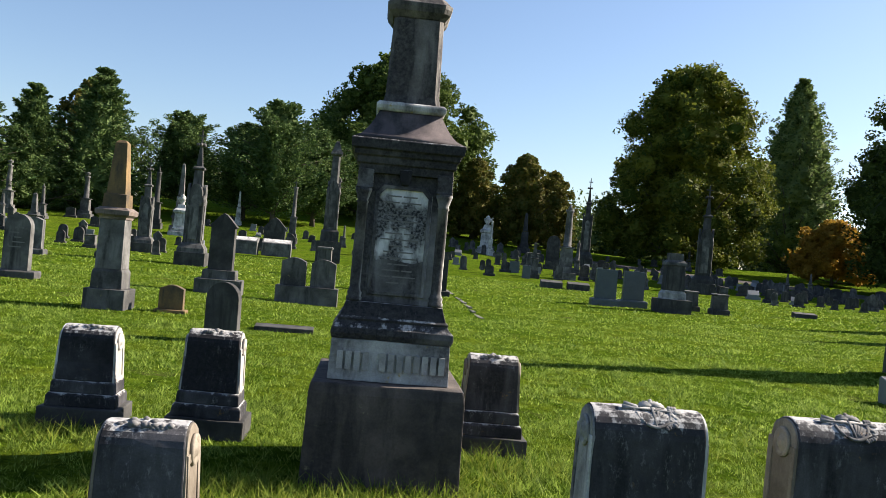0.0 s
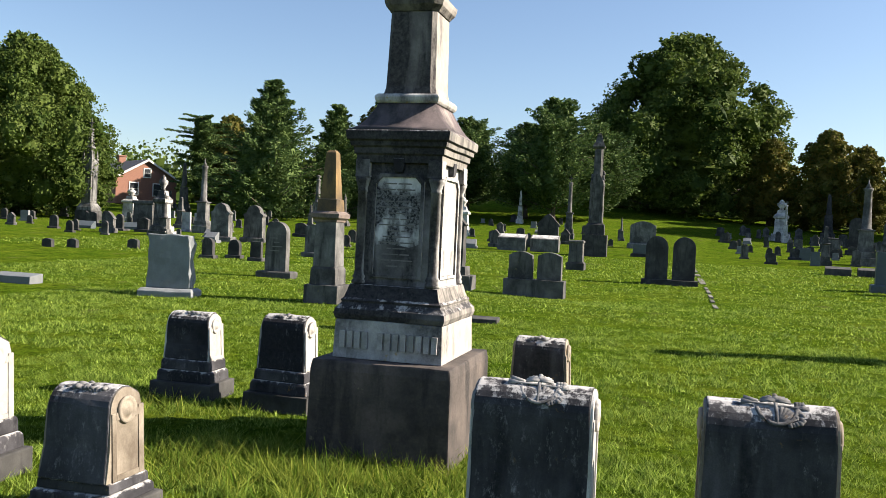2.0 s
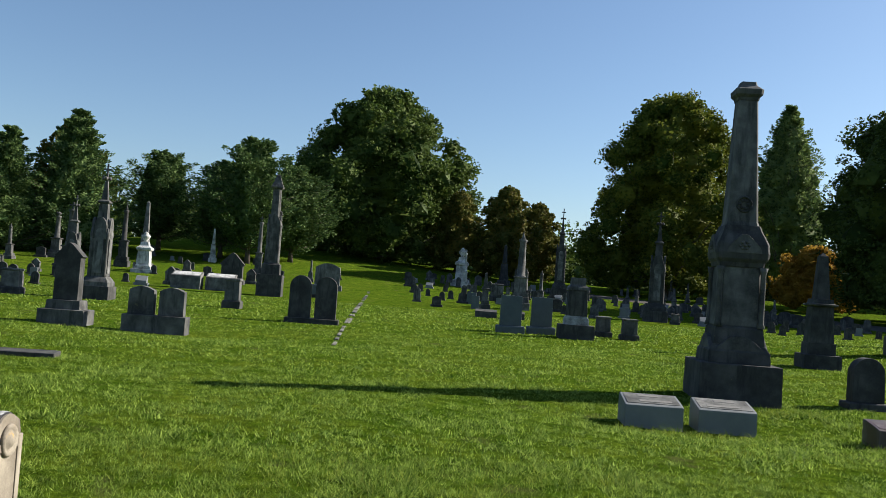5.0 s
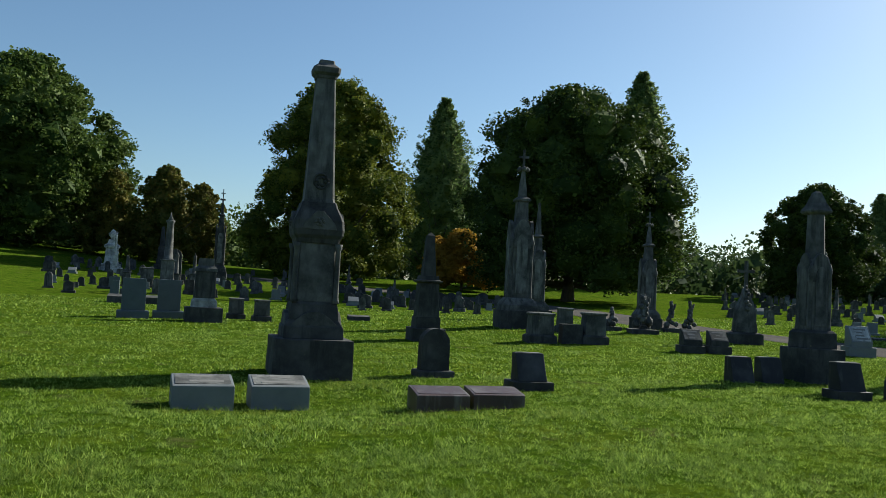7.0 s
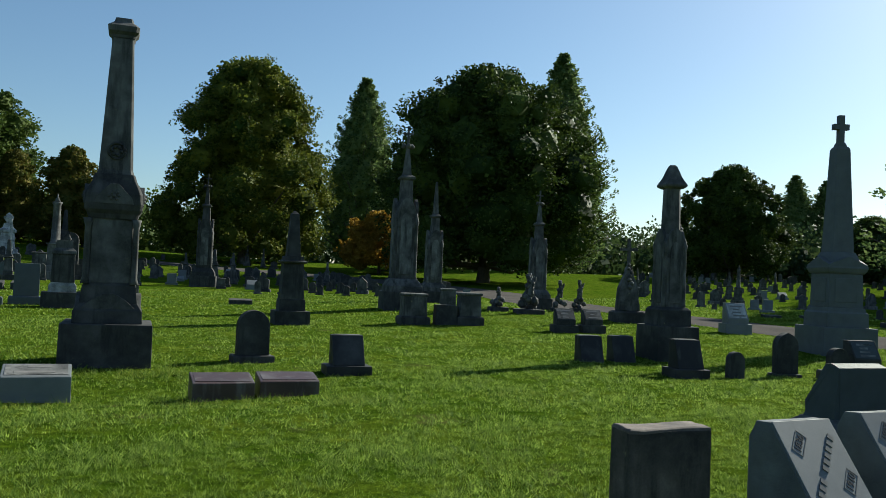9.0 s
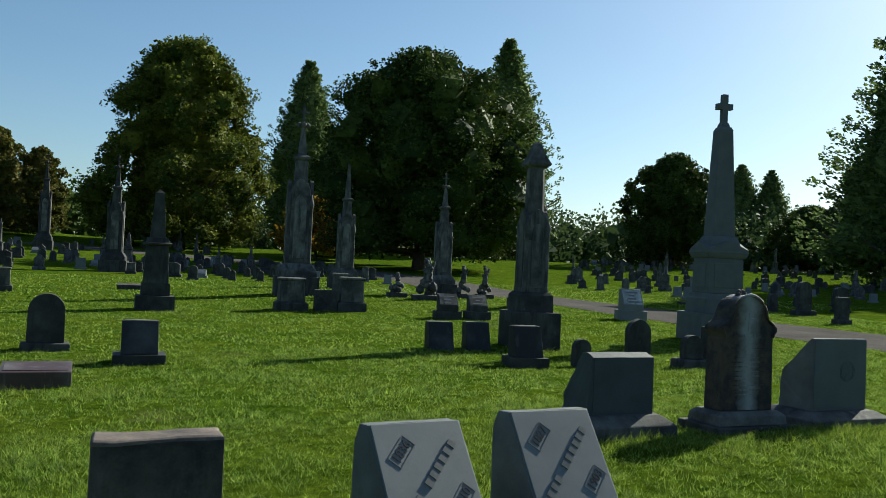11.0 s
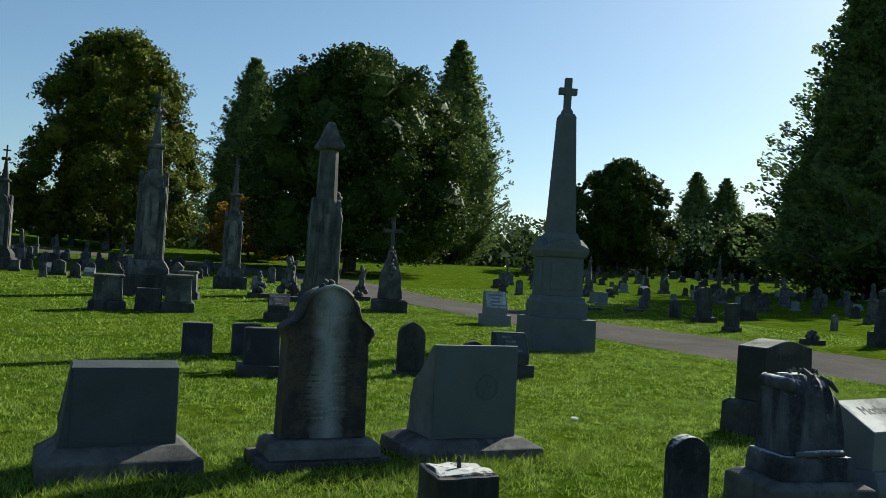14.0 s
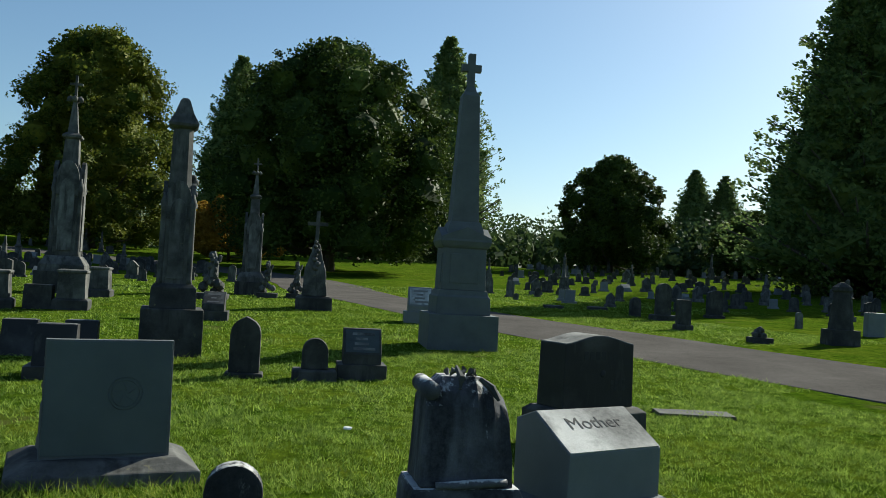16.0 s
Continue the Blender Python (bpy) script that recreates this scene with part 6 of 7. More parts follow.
def scatter():
    rs = random.Random(21)
    protos = prototypes()
    weights = [9, 3, 7, 8, 1, 4, 1, 1, 1, 2]
    used = set()
    spots = []

    def road_gap(x, y):
        return min((p.x - x) ** 2 + (p.y - y) ** 2 for p in ROADLINE) ** 0.5

    def field(n, x0, x1, y0, y1, ok):
        k = 0
        for _ in range(n * 8):
            if k >= n:
                break
            x = rs.uniform(x0, x1)
            y = y0 + round((rs.uniform(y0, y1) - y0) / 2.6) * 2.6 + rs.uniform(-0.3, 0.3)
            if not ok(x, y) or road_gap(x, y) < 4.0:
                continue
            if any((x - a) ** 2 + (y - b) ** 2 < 1.9 for a, b in spots):
                continue
            spots.append((x, y))
            k += 1

    # left and centre background
    field(90, -52, 0, 50, 84, lambda x, y: y > 50 + 0.05 * abs(x))
    field(60, -40, -8, 36, 52, lambda x, y: True)
    field(130, 6, 36, 50, 92, lambda x, y: y < 95)
    # the open field across the lane
    field(330, 42, 116, 12, 96, lambda x, y: 30 < math.hypot(x - 18, y) < 110 and x > 44 + 0.0 * y and y < 10 + 1.15 * (x - 30) + 12)
    field(46, 22, 40, 44, 66, lambda x, y: True)
    spots[:] = [q for q in spots if q[0] < 41 or math.hypot(q[0] - 18, q[1]) > 43]
    spots.sort(key=lambda q: (q[0] - 16) ** 2 + q[1] ** 2)
    verts, faces, slots, mats = [], [], [], []
    for i, (x, y) in enumerate(spots):
        p = rs.choices(protos, weights)[0]
        m = pose(x, y, gz(x, y), rs.uniform(-1.5, 1.5), rs.uniform(-2, 2), turn(x, y) + rs.uniform(-4, 4)) @ Matrix.Scale(rs.uniform(0.58, 0.95), 4)
        if p not in used:
            used.add(p)
            p.matrix_basis = m
        elif i < 210:
            c = copy_thing(p, m)
            c.matrix_basis = m
        else:
            for ch in p.children:
                mat = ch.data.materials[0]
                if mat not in mats:
                    mats.append(mat)
                n, place = len(verts), m @ ch.matrix_basis
                verts += [place @ v.co for v in ch.data.vertices]
                faces += [[n + k for k in f.vertices] for f in ch.data.polygons]
                slots += [mats.index(mat)] * len(ch.data.polygons)
    far = mesh_object("far_gravestones", verts, faces, mats[0])
    for mat in mats[1:]:
        far.data.materials.append(mat)
    far.data.polygons.foreach_set("material_index", slots)
    tagged(far, "many small grey gravestones in the distance", "gravestones", kind="stuff")
    for p in protos:
        if p not in used:
            p.matrix_basis = pose(rs.uniform(60, 80), rs.uniform(30, 50), gz(70, 40), 0, 0, -26)


scatter()


# ---- trees ----
def leaf_mesh(name, p, size, seed, material, droop=0.0, slim=0.38, point=None):
    """Leaf cards at the given places; each one has its own size and tilt."""
    rs = np.random.RandomState(seed)
    n = len(p)
    u = rs.normal(size=(n, 3))
    u[:, 2] = u[:, 2] * 0.5 - droop
    if point is not None:
        u = u * 0.55 + point
    u /= np.linalg.norm(u, axis=1)[:, None] + 1e-9
    v = np.cross(u, rs.normal(size=(n, 3)))
    v /= np.linalg.norm(v, axis=1)[:, None] + 1e-9
    s = (size * rs.uniform(0.6, 1.3, n))[:, None]
    verts = np.stack([p - u * s * 0.5, p + v * s * slim, p + u * s * 0.5, p - v * s * slim], 1).reshape(-1, 3)
    me = bpy.data.meshes.new(name)
    me.vertices.add(4 * n)
    me.vertices.foreach_set("co", verts.astype(np.float32).ravel())
    me.loops.add(4 * n)
    me.loops.foreach_set("vertex_index", np.arange(4 * n, dtype=np.int32))
    me.polygons.add(n)
    me.polygons.foreach_set("loop_start", np.arange(0, 4 * n, 4, dtype=np.int32))
    me.materials.append(material)
    me.update(calc_edges=True)
    return me


# half-width of a crown against height, both as shares of the whole
OAK = ((0, 0.70), (0.05, 0.80), (0.18, 0.95), (0.33, 1.0), (0.47, 0.93), (0.61, 0.80), (0.75, 0.62), (0.89, 0.42), (0.95, 0.26), (1, 0.06))
MAPLE = ((0, 0.62), (0.09, 0.86), (0.24, 1.0), (0.45, 0.96), (0.53, 0.86), (0.68, 0.75), (0.85, 0.58), (0.94, 0.42), (1, 0.16))
WIDE = ((0, 0.72), (0.08, 0.88), (0.28, 1.0), (0.50, 0.95), (0.68, 0.88), (0.80, 0.72), (0.92, 0.46), (1, 0.14))
BALL = ((0, 0.60), (0.12, 0.88), (0.32, 1.0), (0.55, 0.92), (0.75, 0.72), (0.90, 0.44), (1, 0.12))
FLAME = ((0, 0.55), (0.06, 0.90), (0.22, 1.0), (0.42, 0.90), (0.62, 0.66), (0.80, 0.40), (0.92, 0.20), (1, 0.03))
SPIRE = ((0, 0.90), (0.06, 1.0), (0.25, 0.86), (0.5, 0.60), (0.75, 0.33), (0.9, 0.15), (1, 0.02))
PINE = ((0, 0.75), (0.10, 1.0), (0.30, 0.92), (0.55, 0.66), (0.75, 0.42), (0.90, 0.24), (1, 0.05))
RAGGED = ((0, 0.55), (0.15, 0.85), (0.40, 1.0), (0.60, 0.88), (0.80, 0.62), (0.93, 0.34), (1, 0.10))


def half_width(shape, u):
    return float(np.interp(u, [q[0] for q in shape], [q[1] for q in shape]))


def bough_crown(shape, h, w, foot, boughs, clumps, per, seed, lumpy=0.13):
    """Leaves over many overlapping rounded boughs, thick outside and above, with dark hollows between."""
    rs = np.random.RandomState(seed)
    places, sizes, limbs = [], [], []
    for k in range(boughs):
        u = (k + rs.uniform(0, 1)) / boughs
        u = 0.03 + 0.95 * u ** 1.05
        ang = k * 2.39996 + rs.uniform(-0.45, 0.45)
        env = half_width(shape, u) * w / 2 * rs.uniform(0.86, 1.07)
        size = w * lumpy * rs.uniform(0.6, 1.15) * (0.55 + 0.45 * half_width(shape, u))
        rr = max(0.0, env - size * 0.9)
        c = np.array((rr * math.cos(ang), rr * math.sin(ang), foot + u * (h - foot) - size * (0.75 if u > 0.8 else 0.3)))
        c[2] = max(c[2], foot + size * 0.3)
        limbs.append((c, size))
        q = rs.normal(size=(clumps * 2, 3))
        q /= np.linalg.norm(q, axis=1)[:, None]
        out = np.array((math.cos(ang), math.sin(ang), 0.45))
        q = q[(q @ out) > -0.55][:clumps]
        cc = c + q * size * rs.uniform(0.72, 1.06, (len(q), 1)) * np.array((1, 1, 0.8))
        cr = size * rs.uniform(0.14, 0.30, len(cc))
        d = rs.normal(size=(len(cc), per, 3))
        d /= np.linalg.norm(d, axis=2)[:, :, None]
        d *= rs.uniform(0.2, 1, (len(cc), per, 1)) ** 0.5
        places.append((cc[:, None, :] + d * cr[:, None, None] * np.array((1, 1, 0.75))).reshape(-1, 3))
        sizes += [0] * (len(cc) * per)
    return np.concatenate(places), np.array(sizes), limbs


def limb_crown(shape, h, w, foot, levels, arms, clumps, per, lift, thick, seed, flat=0.45, uneven=0.25):
    """Needles along tiers of limbs that reach out of the trunk."""
    rs = np.random.RandomState(seed)
    places, sizes, limbs, aims = [], [], [], []
    for i in range(levels):
        for k in range(arms):
            u = min(0.985, (i + rs.uniform(0.1, 0.9)) / levels)
            ang = k * 2 * math.pi / arms + i * 1.9 + rs.uniform(-0.4, 0.4)
            L = half_width(shape, u) * w / 2 * (1 + rs.uniform(-uneven, uneven * 0.55)) + 0.1
            z0 = foot + u * (h - foot) - lift * L * 0.8
            tip = np.array((L * math.cos(ang), L * math.sin(ang), z0 + lift * L))
            limbs.append((max(0.3, z0), tip))
            t = np.linspace(0.30, 1.0, clumps) + rs.uniform(-0.05, 0.05, clumps)
            cc = np.stack([tip[0] * t, tip[1] * t, z0 + lift * L * t ** 1.4], 1)
            cr = thick * w * (0.55 + 0.45 * half_width(shape, u)) * (1.25 - 0.75 * t) * rs.uniform(0.75, 1.2, clumps)
            d = rs.normal(size=(clumps, per, 3))
            d /= np.linalg.norm(d, axis=2)[:, :, None]
            d *= rs.uniform(0.1, 1, (clumps, per, 1)) ** 0.5
            places.append((cc[:, None, :] + d * cr[:, None, None] * np.array((1, 1, flat))).reshape(-1, 3))
            sizes += [0] * (clumps * per)
            aims.append(np.tile(np.array((math.cos(ang), math.sin(ang), 0.35)), (clumps * per, 1)))
    return np.concatenate(places), np.array(sizes), limbs, np.concatenate(aims)


def inner_foliage(shape, h, w, foot, seed, material, parent, lumps=(), share=0.62, cover=20000):
    """The dense dark heart of a crown: rough, uneven masses hidden behind the outer leaves."""
    bm = bmesh.new()
    rings = []
    for i in range(27):
        u = i / 26 * 0.93
        r = half_width(shape, u) * w / 2 * share
        ring = []
        for k in range(26):
            a = 2 * math.pi * k / 26
            q = Vector((2.2 * math.cos(a), 2.2 * math.sin(a), u * h * 0.45 + seed))
            rr = r * (1 + 0.45 * noise.noise(q) + 0.25 * noise.noise(q * 3.1))
            ring.append((rr * math.cos(a), rr * math.sin(a), foot + u * (h - foot) + 0.3 * noise.noise(q * 2.3)))
        rings.append(ring)
    ring_loft(bm, rings)
    for i, (c, r) in enumerate(lumps):
        made = bmesh.ops.create_icosphere(bm, subdivisions=1, radius=r)["verts"]
        for v in made:
            q = v.co / r
            k = 1 + 0.5 * noise.noise(q * 1.5 + Vector((i * 5.1, seed, 0))) + 0.3 * noise.noise(q * 4.0 + Vector((i, seed, 3)))
            v.co = v.co * k + Vector(c)
    # leaves growing all over the inner masses
    bmesh.ops.triangulate(bm, faces=bm.faces[:])
    bmesh.ops.recalc_face_normals(bm, faces=bm.faces)
    bm.normal_update()
    area = np.array([f.calc_area() for f in bm.faces])
    corner = np.array([[v.co[:] for v in f.verts] for f in bm.faces])
    normal = np.array([f.normal[:] for f in bm.faces])
    rs = np.random.RandomState(seed + 100)
    pick = rs.choice(len(area), cover, p=area / area.sum())
    b = rs.dirichlet((1, 1, 1), cover)
    skin = (corner[pick] * b[:, :, None]).sum(1) + normal[pick] * rs.uniform(0.0, 0.035 * w, (cover, 1))
    part("inner_foliage", bm, material, parent, "dense dark inner foliage")
    return skin


def tree_trunk(h, top, r0, seed):
    return [Vector((0.25 * noise.noise((seed, i * 0.7, 0)) * i * 0.2, 0.25 * noise.noise((0, i * 0.7, seed)) * i * 0.2, -0.3 + (top + 0.3) * i / 8)) for i in range(9)], [r0 * (1.35 if i == 0 else 1) * (1 - 0.1 * i) for i in range(9)]


def leafy_tree(label, shape, h, w, foot, material, leaf, seed, x, y, boughs=64, clumps=24, per=32, lumpy=0.13, rot=0.0):
    t = thing("tree", x, y, rot, label, "tree", "trees round the cemetery")
    p, kind, limbs = bough_crown(shape, h, w, foot, boughs, clumps, per, seed, lumpy)
    bm = bmesh.new()
    pts, radii = tree_trunk(h, h * 0.72, 0.026 * h, seed)
    tube(bm, pts, radii, 10)
    for i, (c, size) in enumerate(limbs[::3]):
        c = Vector(c)
        k = min(7, max(1, int((c.z * 0.62) / (h * 0.72) * 8)))
        r = radii[k] * 0.42
        mid = pts[k].lerp(c, 0.5) + Vector((0, 0, -0.04 * w))
        tube(bm, [pts[k], mid, c], [r, r * 0.6, r * 0.2], 6)
    part("trunk", bm, BARK, t, "grey-brown trunk with spreading limbs", True)
    skin = inner_foliage(shape, h, w, foot + 0.05 * h, seed, material, t, [(c, q * 0.56) for c, q in limbs], 0.46, len(p) // 2)
    p = np.concatenate([p, skin])
    size = np.concatenate([np.full(len(kind), leaf), np.full(len(skin), leaf * 1.5)])
    ob = new("crown", leaf_mesh("crown", p, size, seed, material))
    ob.parent = t
    return t


def needle_tree(label, shape, h, w, foot, material, leaf, seed, x, y, levels=13, arms=7, clumps=6, per=42, lift=0.25, thick=0.075, flat=0.45, uneven=0.25, slim=0.2, core=0.5, rot=0.0):
    t = thing("tree", x, y, rot, label, "tree", "trees round the cemetery")
    p, kind, limbs, aims = limb_crown(shape, h, w, foot, levels, arms, clumps, per, lift, thick, seed, flat, uneven)
    bm = bmesh.new()
    pts, radii = tree_trunk(h, h * 0.95, 0.020 * h, seed)
    tube(bm, pts, radii, 10)
    for z0, tip in limbs[::2]:
        k = min(8, max(0, int(z0 / h * 8)))
        a = Vector((pts[k].x, pts[k].y, z0))
        r = radii[k] * 0.30
        tube(bm, [a, a.lerp(Vector(tip), 0.6), Vector(tip)], [r, r * 0.6, r * 0.2], 5)
    part("trunk", bm, BARK, t, "grey-brown trunk with tiered limbs", True)
    skin = inner_foliage(shape, h, w, foot + 0.03 * h, seed, material, t, (), core, len(p) // 3)
    p = np.concatenate([p, skin])
    aims = np.concatenate([aims, skin * np.array((0.12, 0.12, 0))])
    size = np.concatenate([np.full(len(kind), leaf), np.full(len(skin), leaf * 1.5)])
    ob = new("crown", leaf_mesh("crown", p, size, seed, material, 0.0, slim, aims))
    ob.parent = t
    return t


oak = leafy_tree("broad spreading dark green oak with an uneven crown", OAK, 23.0, 28.2, 0.3, LEAF_OAK, 0.33, 3, 2.0, 110.0, 84, 26, 21, 0.115)
maple = leafy_tree("large rounded maple turning yellow-green", MAPLE, 24.2, 21.6, 0.8, LEAF_MAPLE, 0.27, 8, 35.6, 95.0, 80, 26, 21, 0.115)
dark = leafy_tree("massive dark green broadleaf tree in shade", WIDE, 20.8, 22.0, 1.8, LEAF_DARK, 0.25, 14, 50.6, 66.9, 90, 26, 20, 0.145)
roundt = leafy_tree("compact dark round-headed tree", BALL, 15.4, 16.6, 0.9, LEAF_DARK, 0.25, 21, 95.0, 78.5, 50, 22, 26, 0.12)
cypress = needle_tree("tall conical feathery green cypress", FLAME, 27.0, 14.0, 1.0, LEAF_LARCH, 0.30, 31, 56.6, 111.5, 30, 9, 5, 22, 0.65, 0.070, 0.9, 0.10, 0.30, 0.64)
pine = needle_tree("dark blue-green pine with layered boughs", PINE, 13.4, 12.6, 0.4, LEAF_PINE, 0.34, 41, -36.0, 73.5, 16, 8, 6, 30, 0.30, 0.080, 0.6, 0.26, 0.17, 0.45)
ragged = needle_tree("dark pine with a ragged open head", RAGGED, 12.6, 10.6, 2.2, LEAF_PINE, 0.30, 47, -10.0, 84.5, 13, 8, 5, 34, 0.35, 0.11, 0.8, 0.36, 0.25, 0.42)
cedar = needle_tree("dark cedar with level layered boughs and a flat top", ((0, 0.75), (0.3, 0.95), (0.6, 1.0), (0.85, 0.9), (1, 0.55)), 10.0, 6.6, 1.4, LEAF_PINE, 0.24, 43, -46.4, 77.8, 7, 9, 6, 44, 0.06, 0.12, 0.26, 0.32, 0.25, 0.25)
bigc = needle_tree("huge feathery conifer reaching out of sight", SPIRE, 32.5, 23.0, 1.4, LEAF_LARCH, 0.40, 51, 87.5, 39.8, 36, 12, 7, 20, 0.50, 0.060, 0.9, 0.13, 0.32, 0.66)
orange = leafy_tree("small tree with orange autumn leaves", BALL, 6.8, 9.0, 0.8, LEAF_ORANGE, 0.24, 61, 46.4, 81.4, 30, 18, 22, 0.15)
yellow = leafy_tree("yellowing broadleaf tree beyond the graves", OAK, 11.6, 10.0, 0.4, LEAF_YELLOW, 0.24, 71, 17.5, 99.5, 36, 16, 20, 0.13)
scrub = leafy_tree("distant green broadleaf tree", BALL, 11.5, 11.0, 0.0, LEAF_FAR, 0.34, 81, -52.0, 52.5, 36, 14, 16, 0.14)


def more(proto, x, y, s, rot, sz=None, label=""):
    m = pose(x, y, gz(x, y), 0, 0, rot) @ Matrix.Diagonal((s, s, sz or s, 1))
    c = copy_thing(proto, m)
    c.matrix_basis = m
    if label:
        c["label"] = label
    return c


more(cypress, 82.2, 99.1, 1.18, 70, 1.19)
more(cypress, 147, 111, 0.92, 20, 0.80)
more(cypress, 152, 108, 0.86, 140, 0.77)
more(pine, -31.6, 79.0, 0.80, 60, 0.86)
more(pine, -26.5, 82.0, 0.95, 150, 1.03, "dark pine with ragged boughs reaching sideways")
more(pine, -42.0, 84.0, 0.75, 200, 0.82)
more(ragged, -20.5, 90.0, 1.0, 250, 0.84)
more(ragged, -13.5, 88.0, 0.95, 20, 0.80)
more(ragged, -6.5, 90.0, 1.0, 130, 0.82)
more(oak, -44.6, 51.3, 0.51, 100, 0.60, "broad green tree with hanging branches")
more(yellow, 12.0, 104, 0.9, 80)
more(yellow, 22.5, 108, 0.85, 160, 0.9, "green broadleaf tree beyond the yellowing ones")
more(yellow, -31, 92, 1.05, 60, 1.2, "autumn-tinted tree behind the pines")
more(yellow, -48, 86, 0.9, 200, 0.95, "green and yellow tree behind the cedar")
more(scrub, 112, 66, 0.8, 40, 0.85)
more(roundt, 113, 71, 0.8, 120, 0.62, "low dark tree below the far conifers")
more(orange, 52, 88, 0.7, 50, label="small tree with turning leaves")


def far_woods(name, bearings, near, far, low, high, count, seed, material, grain=270):
    """Distant woods closing the view: many crowns of leaf cards, dark and dense below."""
    rs = np.random.RandomState(seed)
    b = np.radians(rs.uniform(bearings[0], bearings[1], count))
    d = rs.uniform(near, far, count)
    x, y = 10 + d * np.sin(b), d * np.cos(b)
    h = rs.uniform(low, high, count)
    w = h * rs.uniform(0.5, 0.8, count)
    z = ground(x, y)
    P, S = [], []
    for k in range(count):
        n = grain
        q = rs.normal(size=(n, 3))
        q /= np.linalg.norm(q, axis=1)[:, None]
        lump_r = rs.uniform(0.72, 1, n) * (1 + 0.14) + 0.10 * np.sin(q[:, 0] * 5 + k) * np.sin(q[:, 2] * 6 + 2 * k)
        P.append(np.stack([x[k] + q[:, 0] * w[k] * lump_r * 0.9, y[k] + q[:, 1] * w[k] * lump_r * 0.9, z[k] + h[k] * 0.52 + q[:, 2] * h[k] * 0.48 * lump_r], 1))
        S.append(rs.uniform(0.45, 0.95, n) * (250 / grain) ** 0.5)
        m = 26
        q = rs.uniform(-0.6, 0.6, (m, 3))
        P.append(np.stack([x[k] + q[:, 0] * w[k], y[k] + q[:, 1] * w[k], z[k] + h[k] * (0.38 + 0.5 * q[:, 2])], 1))
        S.append(rs.uniform(2.0, 3.2, m))
    P, S = np.concatenate(P), np.concatenate(S)[:, None]
    n = len(P)
    u = rs.normal(size=(n, 3))
    u /= np.linalg.norm(u, axis=1)[:, None]
    v = np.cross(u, rs.normal(size=(n, 3)))
    v /= np.linalg.norm(v, axis=1)[:, None] + 1e-9
    verts = np.stack([P - u * S * 0.5, P + v * S * 0.4, P + u * S * 0.5, P - v * S * 0.4], 1).reshape(-1, 3)
    me = bpy.data.meshes.new(name)
    me.vertices.add(4 * n)
    me.vertices.foreach_set("co", verts.astype(np.float32).ravel())
    me.loops.add(4 * n)
    me.loops.foreach_set("vertex_index", np.arange(4 * n, dtype=np.int32))
    me.polygons.add(n)
    me.polygons.foreach_set("loop_start", np.arange(0, 4 * n, 4, dtype=np.int32))
    me.materials.append(material)
    me.update(calc_edges=True)
    tagged(new(name, me), "distant green woods along the horizon", "woods", kind="stuff")


far_woods("far_woods", (-68, 12), 150, 205, 9.0, 13.0, 200, 9, LEAF_OAK)
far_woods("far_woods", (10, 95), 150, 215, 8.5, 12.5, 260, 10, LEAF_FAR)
far_woods("far_woods", (95, 292), 80, 130, 8.0, 13.0, 90, 11, LEAF_OAK, 200)


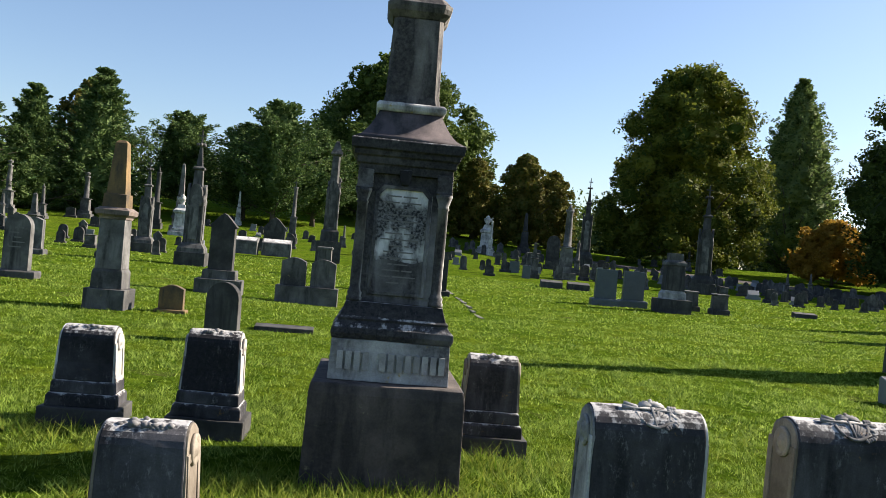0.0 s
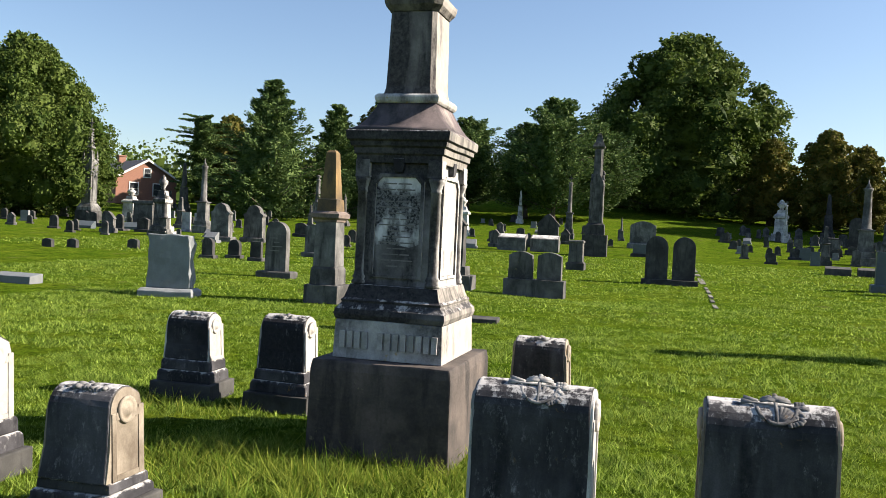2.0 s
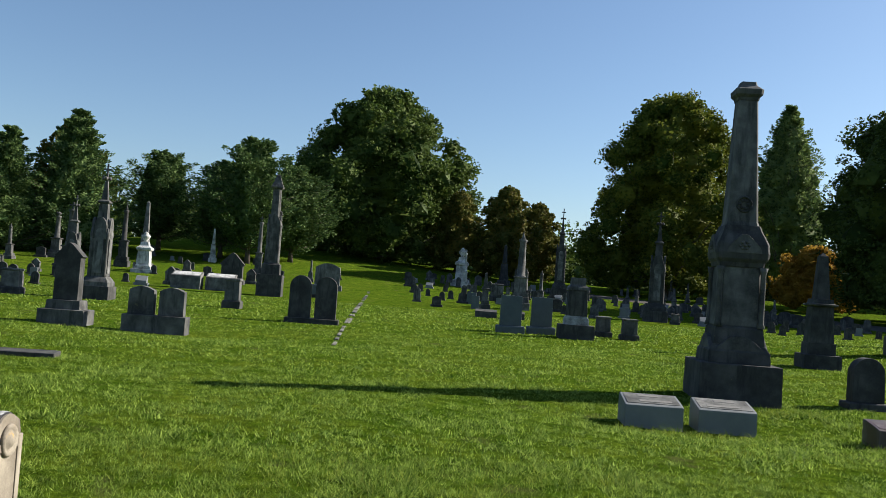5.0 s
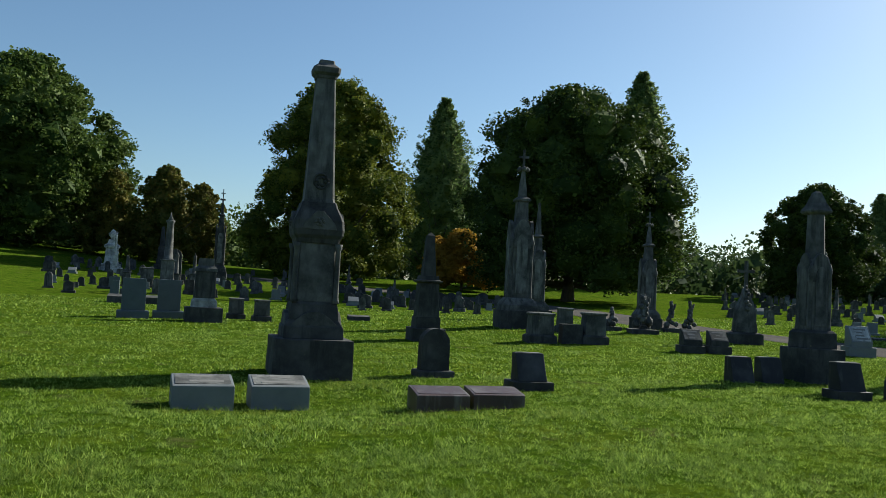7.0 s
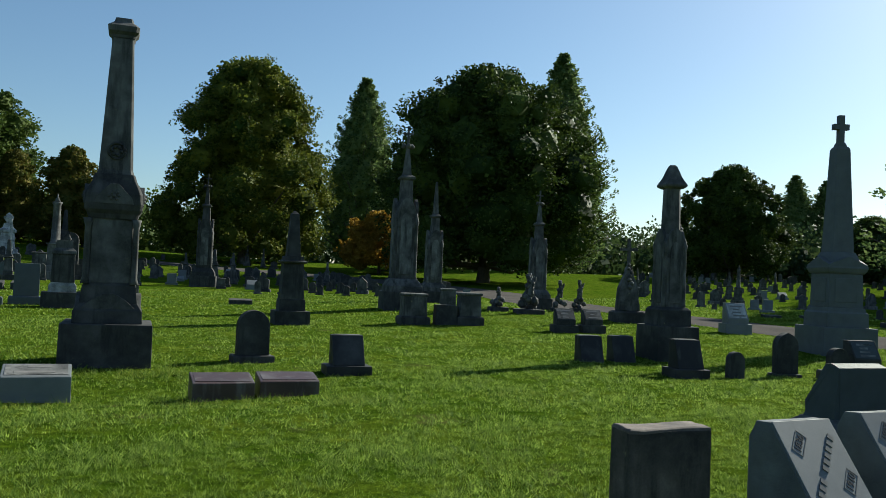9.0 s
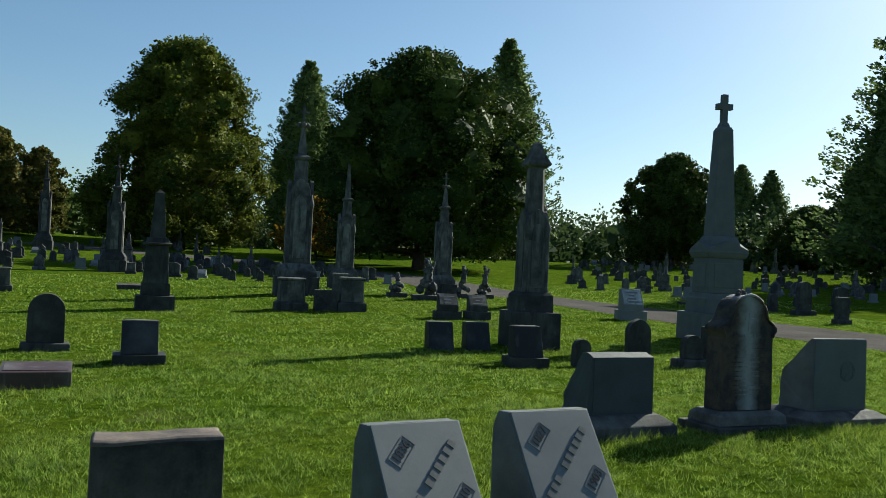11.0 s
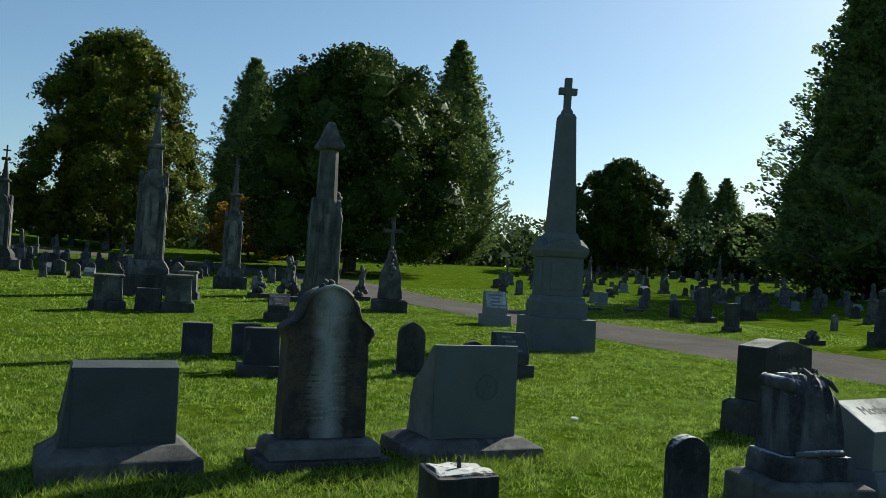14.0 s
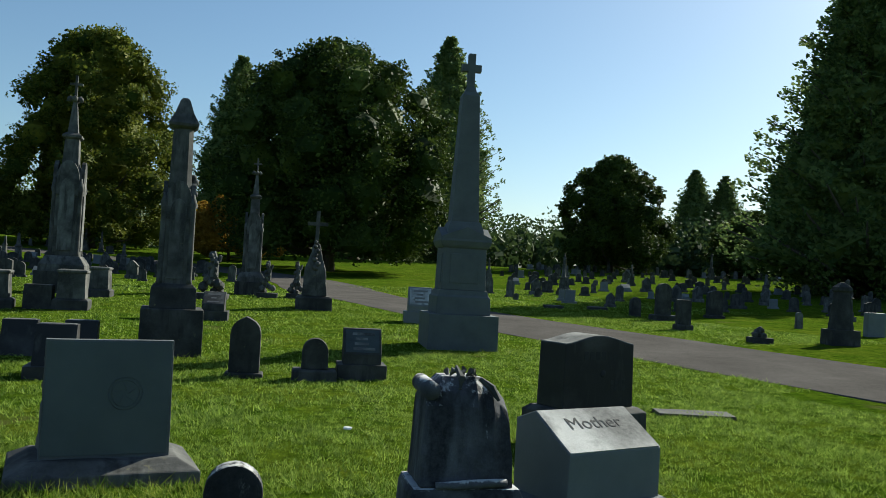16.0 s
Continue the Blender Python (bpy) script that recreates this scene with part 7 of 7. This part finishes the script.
# ---- house beyond the pines ----
def house(x, y, rot):
    t = thing("house", x, y, rot, "red brick gabled house with white trim and a chimney", "house")
    w, d, eave, ridge = 7.0, 10.0, 2.7, 4.7
    bm = bmesh.new()
    pts = [(-w / 2, -0.3), (w / 2, -0.3), (w / 2, eave), (0, ridge), (-w / 2, eave)]
    A = [bm.verts.new((p, -d / 2, q)) for p, q in pts]
    B = [bm.verts.new((p, d / 2, q)) for p, q in pts]
    bm.faces.new(A)
    bm.faces.new(B[::-1])
    for i in range(5):
        bm.faces.new((A[i], A[(i + 1) % 5], B[(i + 1) % 5], B[i]))
    finish(bm, 0)
    part("wall", bm, BRICK, t, "red brick walls")
    for s in (-1, 1):
        bm = bmesh.new()
        n = Vector((s * (ridge - eave), 0, w / 2)).normalized()
        e0, r0 = Vector((s * (w / 2 + 0.35), 0, eave - 0.25)), Vector((0, 0, ridge))
        quad = [e0 + Vector((0, -d / 2 - 0.3, 0)), e0 + Vector((0, d / 2 + 0.3, 0)), r0 + Vector((0, d / 2 + 0.3, 0)), r0 + Vector((0, -d / 2 - 0.3, 0))]
        ring_loft(bm, [[q + n * 0.02 for q in quad], [q + n * 0.18 for q in quad]])
        bmesh.ops.recalc_face_normals(bm, faces=bm.faces)
        part("roof", bm, ROOFING, t, "dark shingle roof slope")
        bm = bmesh.new()
        yy = -d / 2 - 0.36
        q = [e0 + Vector((0, yy, -0.05)), r0 + Vector((0, yy, -0.05)), r0 + Vector((0, yy, 0.2)), e0 + Vector((0, yy, 0.2))]
        ring_loft(bm, [q, [p + Vector((0, 0.08, 0)) for p in q]])
        bmesh.ops.recalc_face_normals(bm, faces=bm.faces)
        part("bargeboard", bm, PAINT, t, "white bargeboard")
    for px, pz, ww, hh in ((0, 3.3, 0.7, 0.9), (-1.5, 1.45, 0.9, 1.3), (1.2, 1.45, 0.9, 1.3)):
        fr = part("window", boxes([(px - ww / 2 - 0.1, px + ww / 2 + 0.1, -d / 2 - 0.06, -d / 2 + 0.05, pz - hh / 2 - 0.1, pz + hh / 2 + 0.1)], 0.01), PAINT, t, "white-framed window")
        for k in (-1, 1):
            part("pane", boxes([(px - ww / 2, px + ww / 2, -d / 2 - 0.075, -d / 2 - 0.05, pz + (0.02 if k > 0 else -hh / 2), pz + (hh / 2 if k > 0 else -0.02))]), GLASS, fr)
    ch = part("chimney", stack([(3.0, 0.8, 0.7), (5.3, 0.8, 0.7), (5.35, 0.95, 0.85), (5.5, 0.95, 0.85)], -0.5, 1.6, bevel=0.01), BRICK, t, "brick chimney")


house(-60.2, 84.4, 58)


# ---- grass ----
def blade_field(name, groups, material, label, seed, bend=0.9):
    """Grass blades as single bent triangles; groups of (n, x0, x1, y0, y1, height, width, blades a tuft)."""
    rs = np.random.RandomState(seed)
    road = np.array([(p.x, p.y) for p in ROADLINE])
    alls = []
    for n, x0, x1, y0, y1, hh, ww, bunch in groups:
        k = n // bunch
        tx, ty = rs.uniform(x0, x1, k), rs.uniform(y0, y1, k)
        tall = rs.uniform(0.6, 1.3, k)
        pick = rs.randint(0, k, n)
        spread = 2.2 * ww + 0.012
        x, y = tx[pick] + rs.normal(0, spread, n), ty[pick] + rs.normal(0, spread, n)
        tall = tall[pick]
        keep = np.ones(n, bool)
        if x1 > 30:
            rx = np.interp(y, road[:, 1][:60], road[:, 0][:60])
            keep = np.abs(x - rx) > ROAD_HALF + 0.02
        x, y, tall = x[keep], y[keep], tall[keep]
        n = len(x)
        z = ground(x, y) - 0.015
        ang = rs.uniform(0, 2 * math.pi, n)
        patch = 0.75 + 0.5 * np.sin(x * 1.7 + 1.3 * np.sin(y * 1.1)) * np.sin(y * 1.9 + np.sin(x * 0.8))
        h = hh * tall * rs.uniform(0.5, 1.35, n) * np.clip(patch, 0.8, 1.2)
        w = ww * rs.uniform(0.7, 1.3, n)
        lean = rs.uniform(0.1, bend, n) * h
        la = rs.uniform(0, 2 * math.pi, n)
        dx, dy = np.cos(ang) * w / 2, np.sin(ang) * w / 2
        a = np.stack([x - dx, y - dy, z], 1)
        b = np.stack([x + dx, y + dy, z], 1)
        c = np.stack([x + np.cos(la) * lean, y + np.sin(la) * lean, z + h], 1)
        alls.append(np.stack([a, b, c], 1).reshape(-1, 3))
    v = np.concatenate(alls)
    n = len(v) // 3
    me = bpy.data.meshes.new(name)
    me.vertices.add(3 * n)
    me.vertices.foreach_set("co", v.astype(np.float32).ravel())
    me.loops.add(3 * n)
    me.loops.foreach_set("vertex_index", np.arange(3 * n, dtype=np.int32))
    me.polygons.add(n)
    me.polygons.foreach_set("loop_start", np.arange(0, 3 * n, 3, dtype=np.int32))
    me.materials.append(material)
    me.update(calc_edges=True)
    return tagged(new(name, me), label, "grass", kind="stuff")


blade_field("grass", [
    (400000, -3, 31, 2.4, 7.5, 0.060, 0.0085, 14),
    (200000, -3, 31, 2.4, 7.5, 0.034, 0.0090, 1),
    (120000, -8, 36, 7.5, 14, 0.038, 0.016, 1),
    (190000, -8, 36, 7.5, 14, 0.062, 0.016, 14),
    (150000, -14, 46, 14, 26, 0.052, 0.036, 1),
    (50000, -24, 56, 26, 46, 0.070, 0.080, 1),
], BLADE, "short mown green grass blades", 5, 1.6)

TUFTS = []
trs = random.Random(31)
for cx, cy, rx, ry, n, hh in ((1.4, 4.45, 1.0, 0.35, 2600, 0.15), (2.4, 5.0, 0.25, 0.8, 420, 0.14), (-0.4, 5.55, 0.7, 0.2, 420, 0.12), (0.9, 4.2, 0.9, 0.5, 2200, 0.12),
                              (2.7, 5.6, 0.35, 0.2, 300, 0.12), (19.6, 4.45, 1.4, 0.35, 1500, 0.085), (21.0, 4.55, 0.8, 0.25, 900, 0.09), (18.3, 4.9, 0.7, 0.2, 500, 0.08), (16.9, 4.2, 1.2, 0.5, 300, 0.08),
                              (6.6, 6.5, 1.6, 0.9, 1400, 0.09), (4.5, 6.5, 1.2, 1.0, 500, 0.08), (11.9, 13.0, 1.0, 0.2, 500, 0.14), (10.2, 11.0, 1.2, 0.2, 500, 0.12), (13.3, 10.3, 1.1, 0.2, 500, 0.11), (15.5, 9.6, 3.0, 0.25, 900, 0.09), (23.5, 13.0, 0.8, 0.2, 300, 0.12), (29.4, 13.0, 1.1, 0.3, 500, 0.12)):
    TUFTS.append((n, cx - rx, cx + rx, cy - ry, cy + ry, hh, 0.010, 7))
blade_field("long_grass", TUFTS, TUFT, "longer uncut grass tufts round the stone bases", 6, 1.7)

# a scrap of pale litter on the lawn
bm = bmesh.new()
lump(bm, (0, 0, 0.03), 0.05, 3, 1, 0.35)
ob = part("litter_scrap", bm, PAINT)
ob.matrix_basis = pose(23.4, 6.4, gz(23.4, 6.4), 0, 0, 20)
tagged(ob, "small crumpled white scrap on the lawn", "litter")
